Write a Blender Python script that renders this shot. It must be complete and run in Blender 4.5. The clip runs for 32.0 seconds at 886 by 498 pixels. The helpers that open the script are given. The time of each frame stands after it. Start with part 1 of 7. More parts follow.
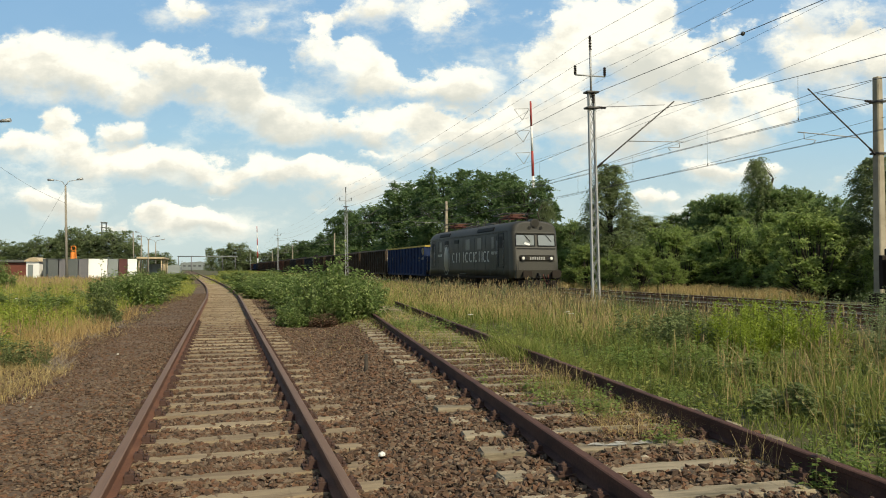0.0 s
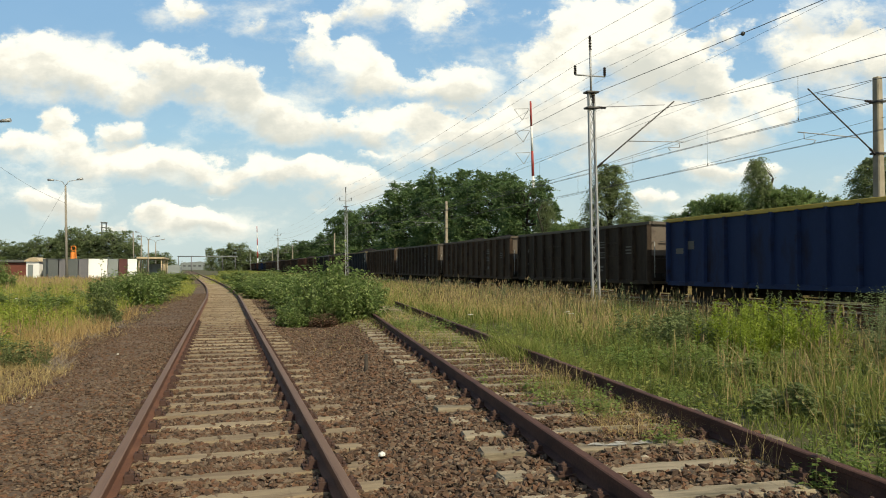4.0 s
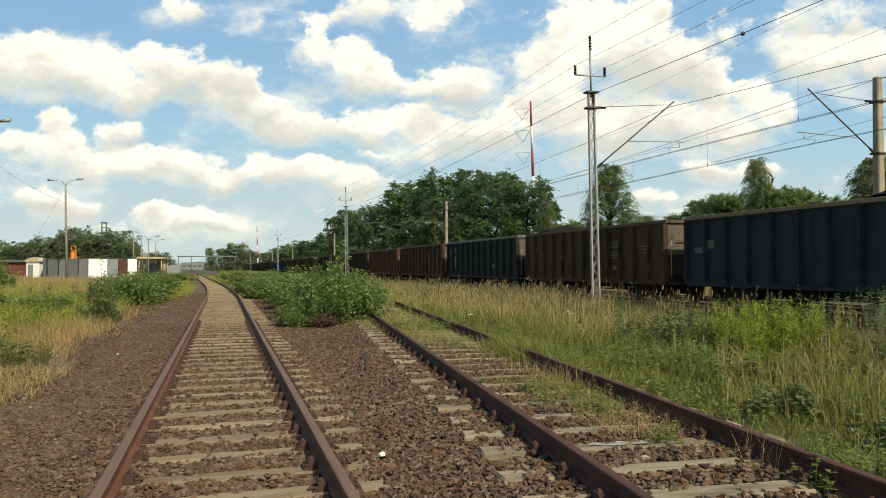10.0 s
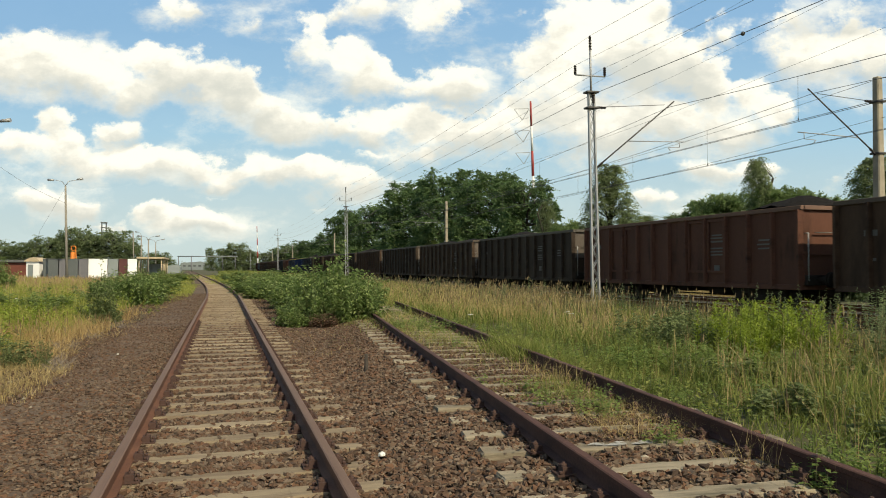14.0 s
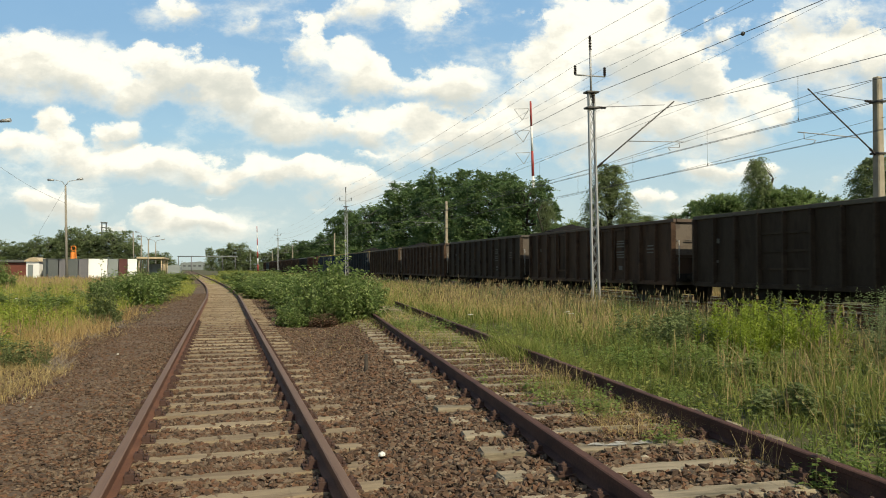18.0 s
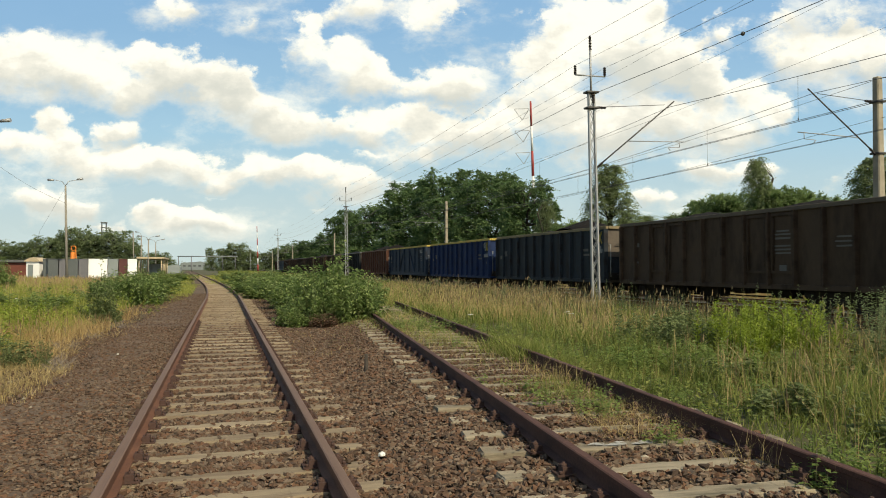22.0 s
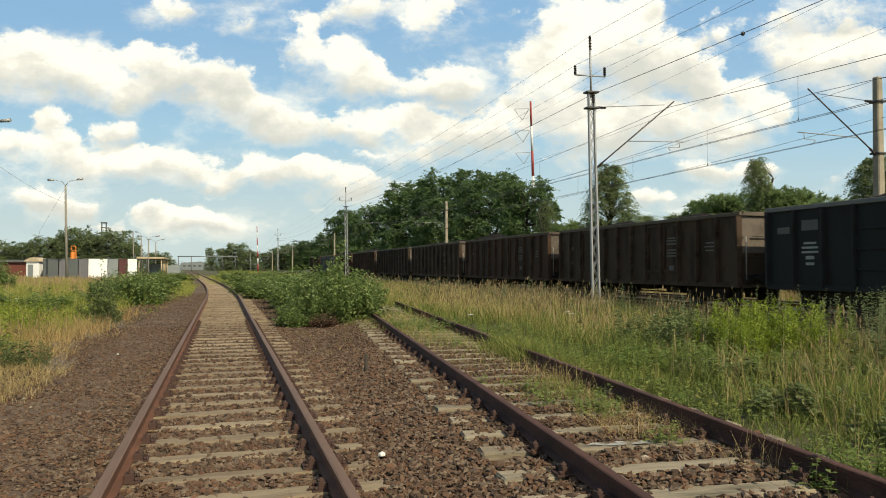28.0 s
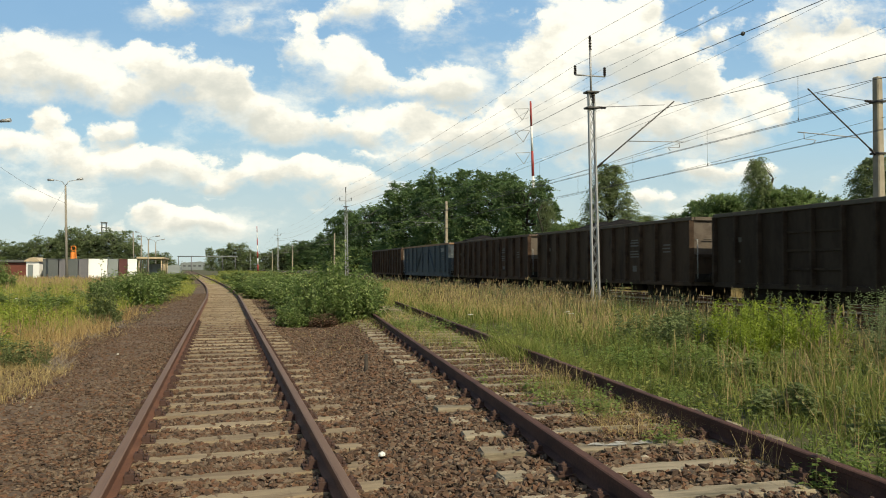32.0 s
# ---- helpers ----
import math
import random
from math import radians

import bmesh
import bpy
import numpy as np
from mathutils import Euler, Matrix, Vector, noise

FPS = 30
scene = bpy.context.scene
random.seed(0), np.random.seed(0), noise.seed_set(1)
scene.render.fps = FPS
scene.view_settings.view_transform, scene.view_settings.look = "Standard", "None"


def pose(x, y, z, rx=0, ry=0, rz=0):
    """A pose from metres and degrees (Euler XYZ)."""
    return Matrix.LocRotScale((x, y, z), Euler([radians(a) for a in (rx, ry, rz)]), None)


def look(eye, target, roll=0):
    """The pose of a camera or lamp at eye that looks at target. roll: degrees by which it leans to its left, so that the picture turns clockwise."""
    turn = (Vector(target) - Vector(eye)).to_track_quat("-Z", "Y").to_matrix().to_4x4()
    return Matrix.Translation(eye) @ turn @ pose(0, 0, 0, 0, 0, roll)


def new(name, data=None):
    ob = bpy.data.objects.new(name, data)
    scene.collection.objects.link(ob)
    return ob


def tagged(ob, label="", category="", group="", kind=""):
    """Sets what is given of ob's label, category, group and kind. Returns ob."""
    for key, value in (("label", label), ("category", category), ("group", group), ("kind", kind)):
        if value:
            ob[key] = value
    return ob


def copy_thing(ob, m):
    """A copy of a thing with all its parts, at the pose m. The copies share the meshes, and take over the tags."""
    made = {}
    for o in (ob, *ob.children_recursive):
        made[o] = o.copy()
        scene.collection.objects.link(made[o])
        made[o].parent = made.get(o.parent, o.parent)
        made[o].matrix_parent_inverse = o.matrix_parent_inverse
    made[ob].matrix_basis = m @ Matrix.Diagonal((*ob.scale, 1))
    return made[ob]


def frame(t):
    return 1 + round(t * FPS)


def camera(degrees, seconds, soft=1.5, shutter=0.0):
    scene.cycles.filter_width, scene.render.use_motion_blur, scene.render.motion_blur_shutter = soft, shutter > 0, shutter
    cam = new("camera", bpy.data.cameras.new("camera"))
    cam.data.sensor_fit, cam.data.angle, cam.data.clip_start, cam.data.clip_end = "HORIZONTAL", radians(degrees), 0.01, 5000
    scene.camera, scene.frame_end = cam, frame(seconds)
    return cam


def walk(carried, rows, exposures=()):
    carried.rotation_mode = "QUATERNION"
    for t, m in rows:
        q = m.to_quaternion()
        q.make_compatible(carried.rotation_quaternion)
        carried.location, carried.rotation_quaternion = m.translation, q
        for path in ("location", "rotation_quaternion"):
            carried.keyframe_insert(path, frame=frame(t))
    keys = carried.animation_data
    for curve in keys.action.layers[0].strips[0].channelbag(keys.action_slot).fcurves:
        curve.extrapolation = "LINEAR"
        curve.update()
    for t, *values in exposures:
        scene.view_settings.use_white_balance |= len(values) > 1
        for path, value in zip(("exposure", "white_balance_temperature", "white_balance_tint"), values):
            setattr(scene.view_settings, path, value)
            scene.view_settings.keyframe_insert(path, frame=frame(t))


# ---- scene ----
# ------------------------------------------------------------- camera
EYE = Vector((0.0, 0.0, 1.39))
YAW, PITCH = radians(17.51), radians(1.477)
AHEAD = Vector((math.sin(YAW) * math.cos(PITCH), math.cos(YAW) * math.cos(PITCH), math.sin(PITCH)))
cam = camera(62.97, 32.0, 1.0, 0.12)
walk(cam, [(0.0, look(EYE, EYE + AHEAD)), (32.0, look(EYE, EYE + AHEAD))], [(0.0, 0.05, 7300, 3), (32.0, 0.05, 7300, 3)])

# ------------------------------------------------------------- light
SUN_AZ, SUN_EL = radians(158), radians(42)   # from +Y clockwise; height
world = bpy.data.worlds.new("world")
scene.world = world
world.use_nodes = True
wn, wl = world.node_tree.nodes, world.node_tree.links
sky = wn.new("ShaderNodeTexSky")
sky.sky_type, sky.sun_disc = "NISHITA", False
sky.sun_elevation, sky.sun_rotation = SUN_EL, SUN_AZ
sky.air_density, sky.dust_density, sky.ozone_density = 1.0, 1.2, 1.5
wn["Background"].inputs["Strength"].default_value = 0.125
wl.new(sky.outputs[0], wn["Background"].inputs["Color"])
sun = new("sun", bpy.data.lights.new("sun", "SUN"))
sun.data.energy, sun.data.angle, sun.data.color = 4.1, radians(0.6), (1.0, 0.91, 0.77)
sun.matrix_world = look((0, 0, 0), (-math.sin(SUN_AZ) * math.cos(SUN_EL), -math.cos(SUN_AZ) * math.cos(SUN_EL), -math.sin(SUN_EL)))

# ------------------------------------------------------------- helpers
RND = random.Random(7)


def add_box(bm, c, s, rot=None, mat=0):
    """A box of size s about c, turned by rot (a 3x3 matrix)."""
    vs = []
    for dx, dy, dz in ((-1, -1, -1), (1, -1, -1), (1, 1, -1), (-1, 1, -1), (-1, -1, 1), (1, -1, 1), (1, 1, 1), (-1, 1, 1)):
        v = Vector((dx * s[0] / 2, dy * s[1] / 2, dz * s[2] / 2))
        vs.append(bm.verts.new(Vector(c) + (rot @ v if rot else v)))
    for f in ((0, 3, 2, 1), (4, 5, 6, 7), (0, 1, 5, 4), (1, 2, 6, 5), (2, 3, 7, 6), (3, 0, 4, 7)):
        bm.faces.new([vs[i] for i in f]).material_index = mat
    return vs


def add_rod(bm, a, b, r0, r1=None, n=8, mat=0, caps=True):
    """A tapered rod from a to b."""
    a, b = Vector(a), Vector(b)
    r1 = r0 if r1 is None else r1
    q = (b - a).to_track_quat("Z", "Y").to_matrix()
    rings = []
    for p, r in ((a, r0), (b, r1)):
        rings.append([bm.verts.new(p + q @ Vector((r * math.cos(k * math.tau / n), r * math.sin(k * math.tau / n), 0))) for k in range(n)])
    for k in range(n):
        f = bm.faces.new((rings[0][k], rings[0][(k + 1) % n], rings[1][(k + 1) % n], rings[1][k]))
        f.material_index, f.smooth = mat, n > 5
    if caps:
        bm.faces.new(rings[0][::-1]).material_index = mat
        bm.faces.new(rings[1]).material_index = mat


def add_prism(bm, outline, y0, y1, mat=0):
    """Extrudes an outline of (x, z) along y."""
    a = [bm.verts.new((x, y0, z)) for x, z in outline]
    b = [bm.verts.new((x, y1, z)) for x, z in outline]
    n = len(outline)
    for i in range(n):
        bm.faces.new((a[i], a[(i + 1) % n], b[(i + 1) % n], b[i])).material_index = mat
    bm.faces.new(a[::-1]).material_index = mat
    bm.faces.new(b).material_index = mat


def insulator(bm, a, b, r=0.055, n=5):
    """Ribbed porcelain between a and b."""
    a, b = Vector(a), Vector(b)
    for i in range(n):
        p, q = a.lerp(b, i / n), a.lerp(b, (i + 0.7) / n)
        add_rod(bm, p, q, r, r * 0.7, 8)
    add_rod(bm, a, b, r * 0.45, n=6)


def add_ring(bm, c, r, t, n=18, k=6, flat="x"):
    """A torus about c; flat names the axis that it turns about."""
    grid = []
    for i in range(n):
        a = math.tau * i / n
        row = []
        for j in range(k):
            q = math.tau * j / k
            u, w = (r + t * math.cos(q)) * math.cos(a), (r + t * math.cos(q)) * math.sin(a)
            p = (t * math.sin(q), u, w) if flat == "x" else (u, t * math.sin(q), w)
            row.append(bm.verts.new(Vector(c) + Vector(p)))
        grid.append(row)
    for i in range(n):
        for j in range(k):
            bm.faces.new((grid[i][j], grid[(i + 1) % n][j], grid[(i + 1) % n][(j + 1) % k], grid[i][(j + 1) % k])).smooth = True


def bevelled(bm, width=0.01, segments=1):
    bmesh.ops.bevel(bm, geom=bm.edges[:], offset=width, segments=segments, affect="EDGES", clamp_overlap=True)
    return bm


def part(name, bm, material, parent=None, label=""):
    """Links a bmesh as one mesh object under a thing or a part."""
    me = bpy.data.meshes.new(name)
    bmesh.ops.recalc_face_normals(bm, faces=bm.faces[:])
    bm.to_mesh(me)
    bm.free()
    for m in material if isinstance(material, (list, tuple)) else [material]:
        me.materials.append(m)
    ob = new(name, me)
    ob.parent = parent
    return tagged(ob, label)


def share(name, ob, parent, m, label=""):
    """Another object on the mesh of ob, under parent, at the pose m."""
    o = new(name, ob.data)
    o.parent = parent
    o.matrix_basis = m
    return tagged(o, label)


def soup(name, verts, faces, material, smooth=False):
    """One mesh object from arrays of verts (n, 3) and of triangles or quads (m, k)."""
    me = bpy.data.meshes.new(name)
    verts, faces = np.asarray(verts, dtype=np.float32), np.asarray(faces, dtype=np.int32)
    m, k = faces.shape
    me.vertices.add(len(verts))
    me.vertices.foreach_set("co", verts.ravel())
    me.loops.add(m * k)
    me.loops.foreach_set("vertex_index", faces.ravel())
    me.polygons.add(m)
    me.polygons.foreach_set("loop_start", np.arange(0, m * k, k, dtype=np.int32))
    me.polygons.foreach_set("loop_total", np.full(m, k, dtype=np.int32))
    me.polygons.foreach_set("use_smooth", np.full(m, smooth, dtype=bool))
    me.update(calc_edges=True)
    for mm in material if isinstance(material, (list, tuple)) else [material]:
        me.materials.append(mm)
    return new(name, me)


# ------------------------------------------------------------- materials
def material(name, stops, rough=0.8, metal=0.0, scale=3.0, fine=40.0, bump=0.3, depth=0.01, island=0.0, per_object=0.0, stretch=(1, 1, 1), spec=0.5, contrast=1.0, dirt=None, dirt_scale=0.7, dirt_amount=0.5, trans=0.0):
    """A mottled surface: stops are two or three colours mixed by coarse and fine noise in object space."""
    m = bpy.data.materials.new(name)
    m.use_nodes = True
    n, l = m.node_tree.nodes, m.node_tree.links
    bsdf = n["Principled BSDF"]
    tc = n.new("ShaderNodeTexCoord")
    mp = n.new("ShaderNodeMapping")
    mp.inputs["Scale"].default_value = stretch
    l.new(tc.outputs["Object"], mp.inputs["Vector"])
    src = mp.outputs[0]
    if per_object:
        oi = n.new("ShaderNodeObjectInfo")
        ad = n.new("ShaderNodeVectorMath")
        ml = n.new("ShaderNodeMath")
        ml.operation, ml.inputs[1].default_value = "MULTIPLY", 60.0
        l.new(oi.outputs["Random"], ml.inputs[0])
        l.new(src, ad.inputs[0])
        l.new(ml.outputs[0], ad.inputs[1])
        src = ad.outputs[0]
    a, b = n.new("ShaderNodeTexNoise"), n.new("ShaderNodeTexNoise")
    a.inputs["Scale"].default_value, a.inputs["Detail"].default_value = scale, 6
    b.inputs["Scale"].default_value, b.inputs["Detail"].default_value = fine, 4
    l.new(src, a.inputs["Vector"])
    l.new(src, b.inputs["Vector"])
    mix = n.new("ShaderNodeMix")
    mix.inputs[0].default_value = 0.4
    l.new(a.outputs["Fac"], mix.inputs[2])
    l.new(b.outputs["Fac"], mix.inputs[3])
    val = mix.outputs[0]
    for amount, kind in ((island, "island"), (per_object, "object")):
        if amount:
            g = n.new("ShaderNodeNewGeometry") if kind == "island" else n.new("ShaderNodeObjectInfo")
            out = g.outputs["Random Per Island"] if kind == "island" else g.outputs["Random"]
            mm = n.new("ShaderNodeMix")
            mm.inputs[0].default_value = amount
            l.new(val, mm.inputs[2])
            l.new(out, mm.inputs[3])
            val = mm.outputs[0]
    ramp = n.new("ShaderNodeValToRGB")
    lo, hi = 0.5 - 0.22 / contrast, 0.5 + 0.22 / contrast
    if island or per_object:
        lo, hi = 0.5 - 0.35 / contrast, 0.5 + 0.35 / contrast
    els = ramp.color_ramp.elements
    els[0].position, els[1].position = lo, hi
    els[0].color, els[1].color = (*stops[0], 1), (*stops[-1], 1)
    for i in range(1, len(stops) - 1):
        e = els.new(lo + (hi - lo) * i / (len(stops) - 1))
        e.color = (*stops[i], 1)
    l.new(val, ramp.inputs[0])
    col = ramp.outputs[0]
    if dirt:
        d = n.new("ShaderNodeTexNoise")
        d.inputs["Scale"].default_value, d.inputs["Detail"].default_value, d.inputs["Roughness"].default_value = dirt_scale, 8, 0.65
        l.new(src, d.inputs["Vector"])
        dr = n.new("ShaderNodeMapRange")
        dr.inputs[1].default_value, dr.inputs[2].default_value, dr.inputs[4].default_value = 0.62 - 0.25 * dirt_amount, 0.72, min(1.0, 0.4 + dirt_amount)
        l.new(d.outputs["Fac"], dr.inputs[0])
        dm = n.new("ShaderNodeMix")
        dm.data_type = "RGBA"
        dm.inputs["B"].default_value = (*dirt, 1)
        l.new(dr.outputs[0], dm.inputs["Factor"])
        l.new(col, dm.inputs["A"])
        col = dm.outputs["Result"]
    l.new(col, bsdf.inputs["Base Color"])
    bsdf.inputs["Roughness"].default_value = rough
    bsdf.inputs["Metallic"].default_value = metal
    bsdf.inputs["Specular IOR Level"].default_value = spec
    if bump:
        bp = n.new("ShaderNodeBump")
        bp.inputs["Strength"].default_value, bp.inputs["Distance"].default_value = bump, depth
        l.new(mix.outputs[0], bp.inputs["Height"])
        l.new(bp.outputs[0], bsdf.inputs["Normal"])
    if trans:
        tr, ms = n.new("ShaderNodeBsdfTranslucent"), n.new("ShaderNodeMixShader")
        ms.inputs[0].default_value = trans
        l.new(col, tr.inputs["Color"])
        l.new(bsdf.outputs[0], ms.inputs[1])
        l.new(tr.outputs[0], ms.inputs[2])
        l.new(ms.outputs[0], n["Material Output"].inputs["Surface"])
    return m


def plain(name, colour, rough=0.6, metal=0.0, bump=0.15, spec=0.4):
    c = Vector(colour)
    return material(name, [tuple(c * 0.8), tuple(c * 1.12)], rough, metal, 2.5, 30, bump, 0.004, spec=spec)


M_RUST = material("rail_rust", [(0.074, 0.031, 0.0175), (0.138, 0.057, 0.029), (0.195, 0.092, 0.051)], 0.75, 0.1, 3, 60, 0.4, 0.004)
M_RAILTOP = material("rail_worn", [(0.112, 0.062, 0.040), (0.195, 0.122, 0.084)], 0.68, 0.0, 2, 50, 0.15, 0.002, stretch=(6, 0.6, 1))
M_SLEEPER = material("sleeper_wood", [(0.125, 0.091, 0.055), (0.25, 0.192, 0.120), (0.38, 0.305, 0.20)], 0.95, 0, 3, 30, 0.7, 0.012, per_object=0.3, stretch=(0.7, 5, 5), dirt=(0.13, 0.085, 0.055), dirt_scale=2.0)
M_OLDSLEEPER = material("mossy_sleeper", [(0.125, 0.100, 0.066), (0.25, 0.205, 0.138), (0.38, 0.32, 0.225)], 0.95, 0, 3, 30, 0.7, 0.012, per_object=0.35, stretch=(0.7, 5, 5), dirt=(0.06, 0.055, 0.03), dirt_scale=1.6)
M_STONE = material("ballast_stone", [(0.053, 0.034, 0.022), (0.092, 0.053, 0.031), (0.133, 0.067, 0.036), (0.122, 0.087, 0.058), (0.185, 0.131, 0.088)], 0.95, 0, 14, 90, 0.5, 0.006, island=0.75)
# rail rust copied darker, with the shade on the siding rails in its colour
M_SHADERUST = material("shaded_siding_rust", [(0.040, 0.017, 0.013), (0.075, 0.032, 0.023), (0.125, 0.058, 0.040)], 0.85, 0.1, 3, 60, 0.4, 0.004)
M_CLIP = plain("fastening_steel", (0.078, 0.043, 0.033), 0.85, 0.1)
M_STEEL = material("galvanised_steel", [(0.27, 0.275, 0.275), (0.42, 0.425, 0.425)], 0.55, 0.3, 4, 50, 0.1, 0.002)
M_DARKSTEEL = plain("weathered_steel", (0.09, 0.085, 0.08), 0.6, 0.4)
M_WIRE = plain("copper_wire", (0.10, 0.10, 0.098), 0.6, 0.3, 0)
M_CONCRETE = material("mast_concrete", [(0.27, 0.235, 0.17), (0.40, 0.35, 0.26)], 0.9, 0, 2, 40, 0.4, 0.006, dirt=(0.2, 0.16, 0.11))
M_PORC = plain("brown_insulator", (0.03, 0.022, 0.02), 0.3)

M_GROUND = material("meadow_soil", [(0.035, 0.045, 0.014), (0.07, 0.07, 0.026), (0.13, 0.105, 0.05)], 1.0, 0, 0.35, 8, 0.8, 0.05, dirt=(0.085, 0.06, 0.04), dirt_scale=0.5)
M_BED = material("ballast_bed", [(0.054, 0.037, 0.024), (0.112, 0.072, 0.044), (0.178, 0.120, 0.076)], 1.0, 0, 1.2, 26, 1.0, 0.04, dirt=(0.15, 0.115, 0.075), dirt_scale=0.6, dirt_amount=0.35)

M_DARKSLEEPER = material("tarred_sleeper", [(0.025, 0.021, 0.018), (0.055, 0.046, 0.038), (0.10, 0.085, 0.07)], 0.95, 0, 3, 30, 0.7, 0.012, per_object=0.3, stretch=(0.7, 5, 5))
M_OILBED = material("oil_stained_ballast", [(0.022, 0.019, 0.017), (0.05, 0.042, 0.036), (0.095, 0.08, 0.068)], 1.0, 0, 1.2, 26, 1.0, 0.04)
M_BRIGHTRAIL = material("polished_rail", [(0.22, 0.205, 0.19), (0.36, 0.34, 0.32)], 0.4, 0.3, 2, 50, 0.1, 0.002, stretch=(6, 0.6, 1))

# ------------------------------------------------------------- ground
def left_line(y):
    """Middle of the running line on the camera's side."""
    y = np.asarray(y, dtype=float)
    return 0.02 + 0.0105 * np.minimum(y, 36) - np.where(y > 36, 0.00075 * np.minimum(y - 36, 34) ** 2 * 0.75, 0) - np.where(y > 70, 0.0385 * (y - 70), 0)


def side_line(y):
    """Middle of the overgrown siding."""
    return 2.62 + 0.117 * np.asarray(y, dtype=float)


MAIN_X, FAR_X = 17.72, 22.3


def lump(x, y, s=1.0):
    return noise.noise(Vector((x * s, y * s, 3.7)))


def ground_z(x, y):
    z = -0.27 + 0.05 * lump(x, y, 0.35)
    if 2.2 < x < 14:
        z += 0.14 * min(1, (x - 2.2) / 1.5, (14 - x) / 2)
    if x > 30:
        z += min(0.8, (x - 30) * 0.02)
    if x < -12:
        z += min(0.5, (-12 - x) * 0.02)
    return z


def spaced(near, step, far, grow):
    out, v = [0.0], step
    while out[-1] < far:
        out.append(out[-1] + v)
        if out[-1] > near:
            v *= grow
    return out


def build_ground():
    xs = [-v for v in spaced(12, 0.5, 2600, 1.25)[:0:-1]] + spaced(26, 0.5, 2600, 1.25)
    ys = [-v for v in spaced(4, 0.6, 900, 1.4)[:0:-1]] + spaced(60, 0.6, 4200, 1.2)
    vs = [(x, y, ground_z(x, y)) for y in ys for x in xs]
    w = len(xs)
    fs = [(j * w + i, j * w + i + 1, (j + 1) * w + i + 1, (j + 1) * w + i) for j in range(len(ys) - 1) for i in range(w - 1)]
    tagged(soup("ground", vs, fs, M_GROUND, True), "flat trackside meadow soil with dry and green patches", "ground", kind="structure")


build_ground()


def bed(name, line, y0, y1, left, right, z, step, label, shoulder=0.0, k=9, mat=None):
    """A bed of ballast along a line: crowned strip with ragged shoulders."""
    ys = np.arange(y0, y1 + step, step)
    vs, fs = [], []
    for y in ys:
        c = float(line(y))
        a, b = left(y) + 0.25 * lump(1.3, y, 0.8), right(y) + 0.25 * lump(9.1, y, 0.8)
        for i in range(k):
            u = i / (k - 1)
            x = c + a + (b - a) * u
            drop = 0.22 if i in (0, k - 1) else (0.05 if i in (1, k - 2) else 0)
            vs.append((x, y, z - drop + 0.018 * lump(x, y, 2.3) + shoulder * (1 if x < c - 0.86 else 0)))
    for j in range(len(ys) - 1):
        for i in range(k - 1):
            fs.append((j * k + i, j * k + i + 1, (j + 1) * k + i + 1, (j + 1) * k + i))
    return tagged(soup(name, vs, fs, mat or M_BED, True), label, "ballast", kind="structure")


bed("ballast_bed_left", left_line, -32, 330, lambda y: -2.9 + 0.5 * min(1, max(0, (y - 10) / 25)) + 0.7 * min(1, max(0, (y - 34) / 12)), lambda y: 4.3 if y < 15 else max(1.75, 4.3 - 0.25 * (y - 15)), -0.195, 0.5, "brown gravel ballast bed of the running line", 0.045, 25)
bed("ballast_bed_side", side_line, -28, 26, lambda y: -1.75, lambda y: 1.35, -0.052, 0.5, "earthy ballast bed of the overgrown siding")
bed("ballast_bed_main", lambda y: np.float64(MAIN_X), -60, 520, lambda y: -2.1, lambda y: FAR_X - MAIN_X + 2.1, -0.19, 4.0, "dark ballast bed of the double main line", mat=M_OILBED)


# ------------------------------------------------------------- tracks
RAIL = [(-0.0625, -0.15), (0.0625, -0.15), (0.0625, -0.138), (0.012, -0.122), (0.008, -0.045), (0.034, -0.034), (0.036, -0.006), (0.026, 0.0), (-0.026, 0.0), (-0.036, -0.006), (-0.034, -0.034), (-0.008, -0.045), (-0.012, -0.122), (-0.0625, -0.138)]


def sweep_rail(line, off, ys, z, parent, worn, bright=False):
    vs, fs, n = [], [], len(RAIL)
    for y in ys:
        e = 0.05
        d = Vector((float(line(y + e)) - float(line(y - e)), 2 * e)).normalized()
        side = Vector((d.y, -d.x))
        for px, pz in RAIL:
            p = Vector((float(line(y)), y)) + side * (off + px)
            vs.append((p.x, p.y, z + pz))
    for j in range(len(ys) - 1):
        for i in range(n):
            fs.append((j * n + i, j * n + (i + 1) % n, (j + 1) * n + (i + 1) % n, (j + 1) * n + i))
    ob = soup("rail", vs, fs, [M_RUST, M_BRIGHTRAIL if bright else M_RAILTOP] if worn else [M_SHADERUST])
    if worn:
        for p in ob.data.polygons:
            if p.index % n in (6, 7, 8):
                p.material_index = 1
    ob.parent = parent
    return tagged(ob, "rusty steel rail with a worn running surface" if worn else "rust-brown unused steel rail")


def sleeper_mesh(seed):
    r = random.Random(seed)
    bm = bmesh.new()
    bmesh.ops.create_cube(bm, size=1)
    bmesh.ops.scale(bm, verts=bm.verts, vec=(2.56, 0.225, 0.15))
    bmesh.ops.subdivide_edges(bm, edges=[e for e in bm.edges if abs(e.verts[0].co.x - e.verts[1].co.x) > 1], cuts=5)
    bevelled(bm, 0.014)
    for v in bm.verts:
        v.co += Vector((r.uniform(-1, 1) * 0.01, r.uniform(-1, 1) * 0.008, r.uniform(-1, 1) * 0.006))
    return bm


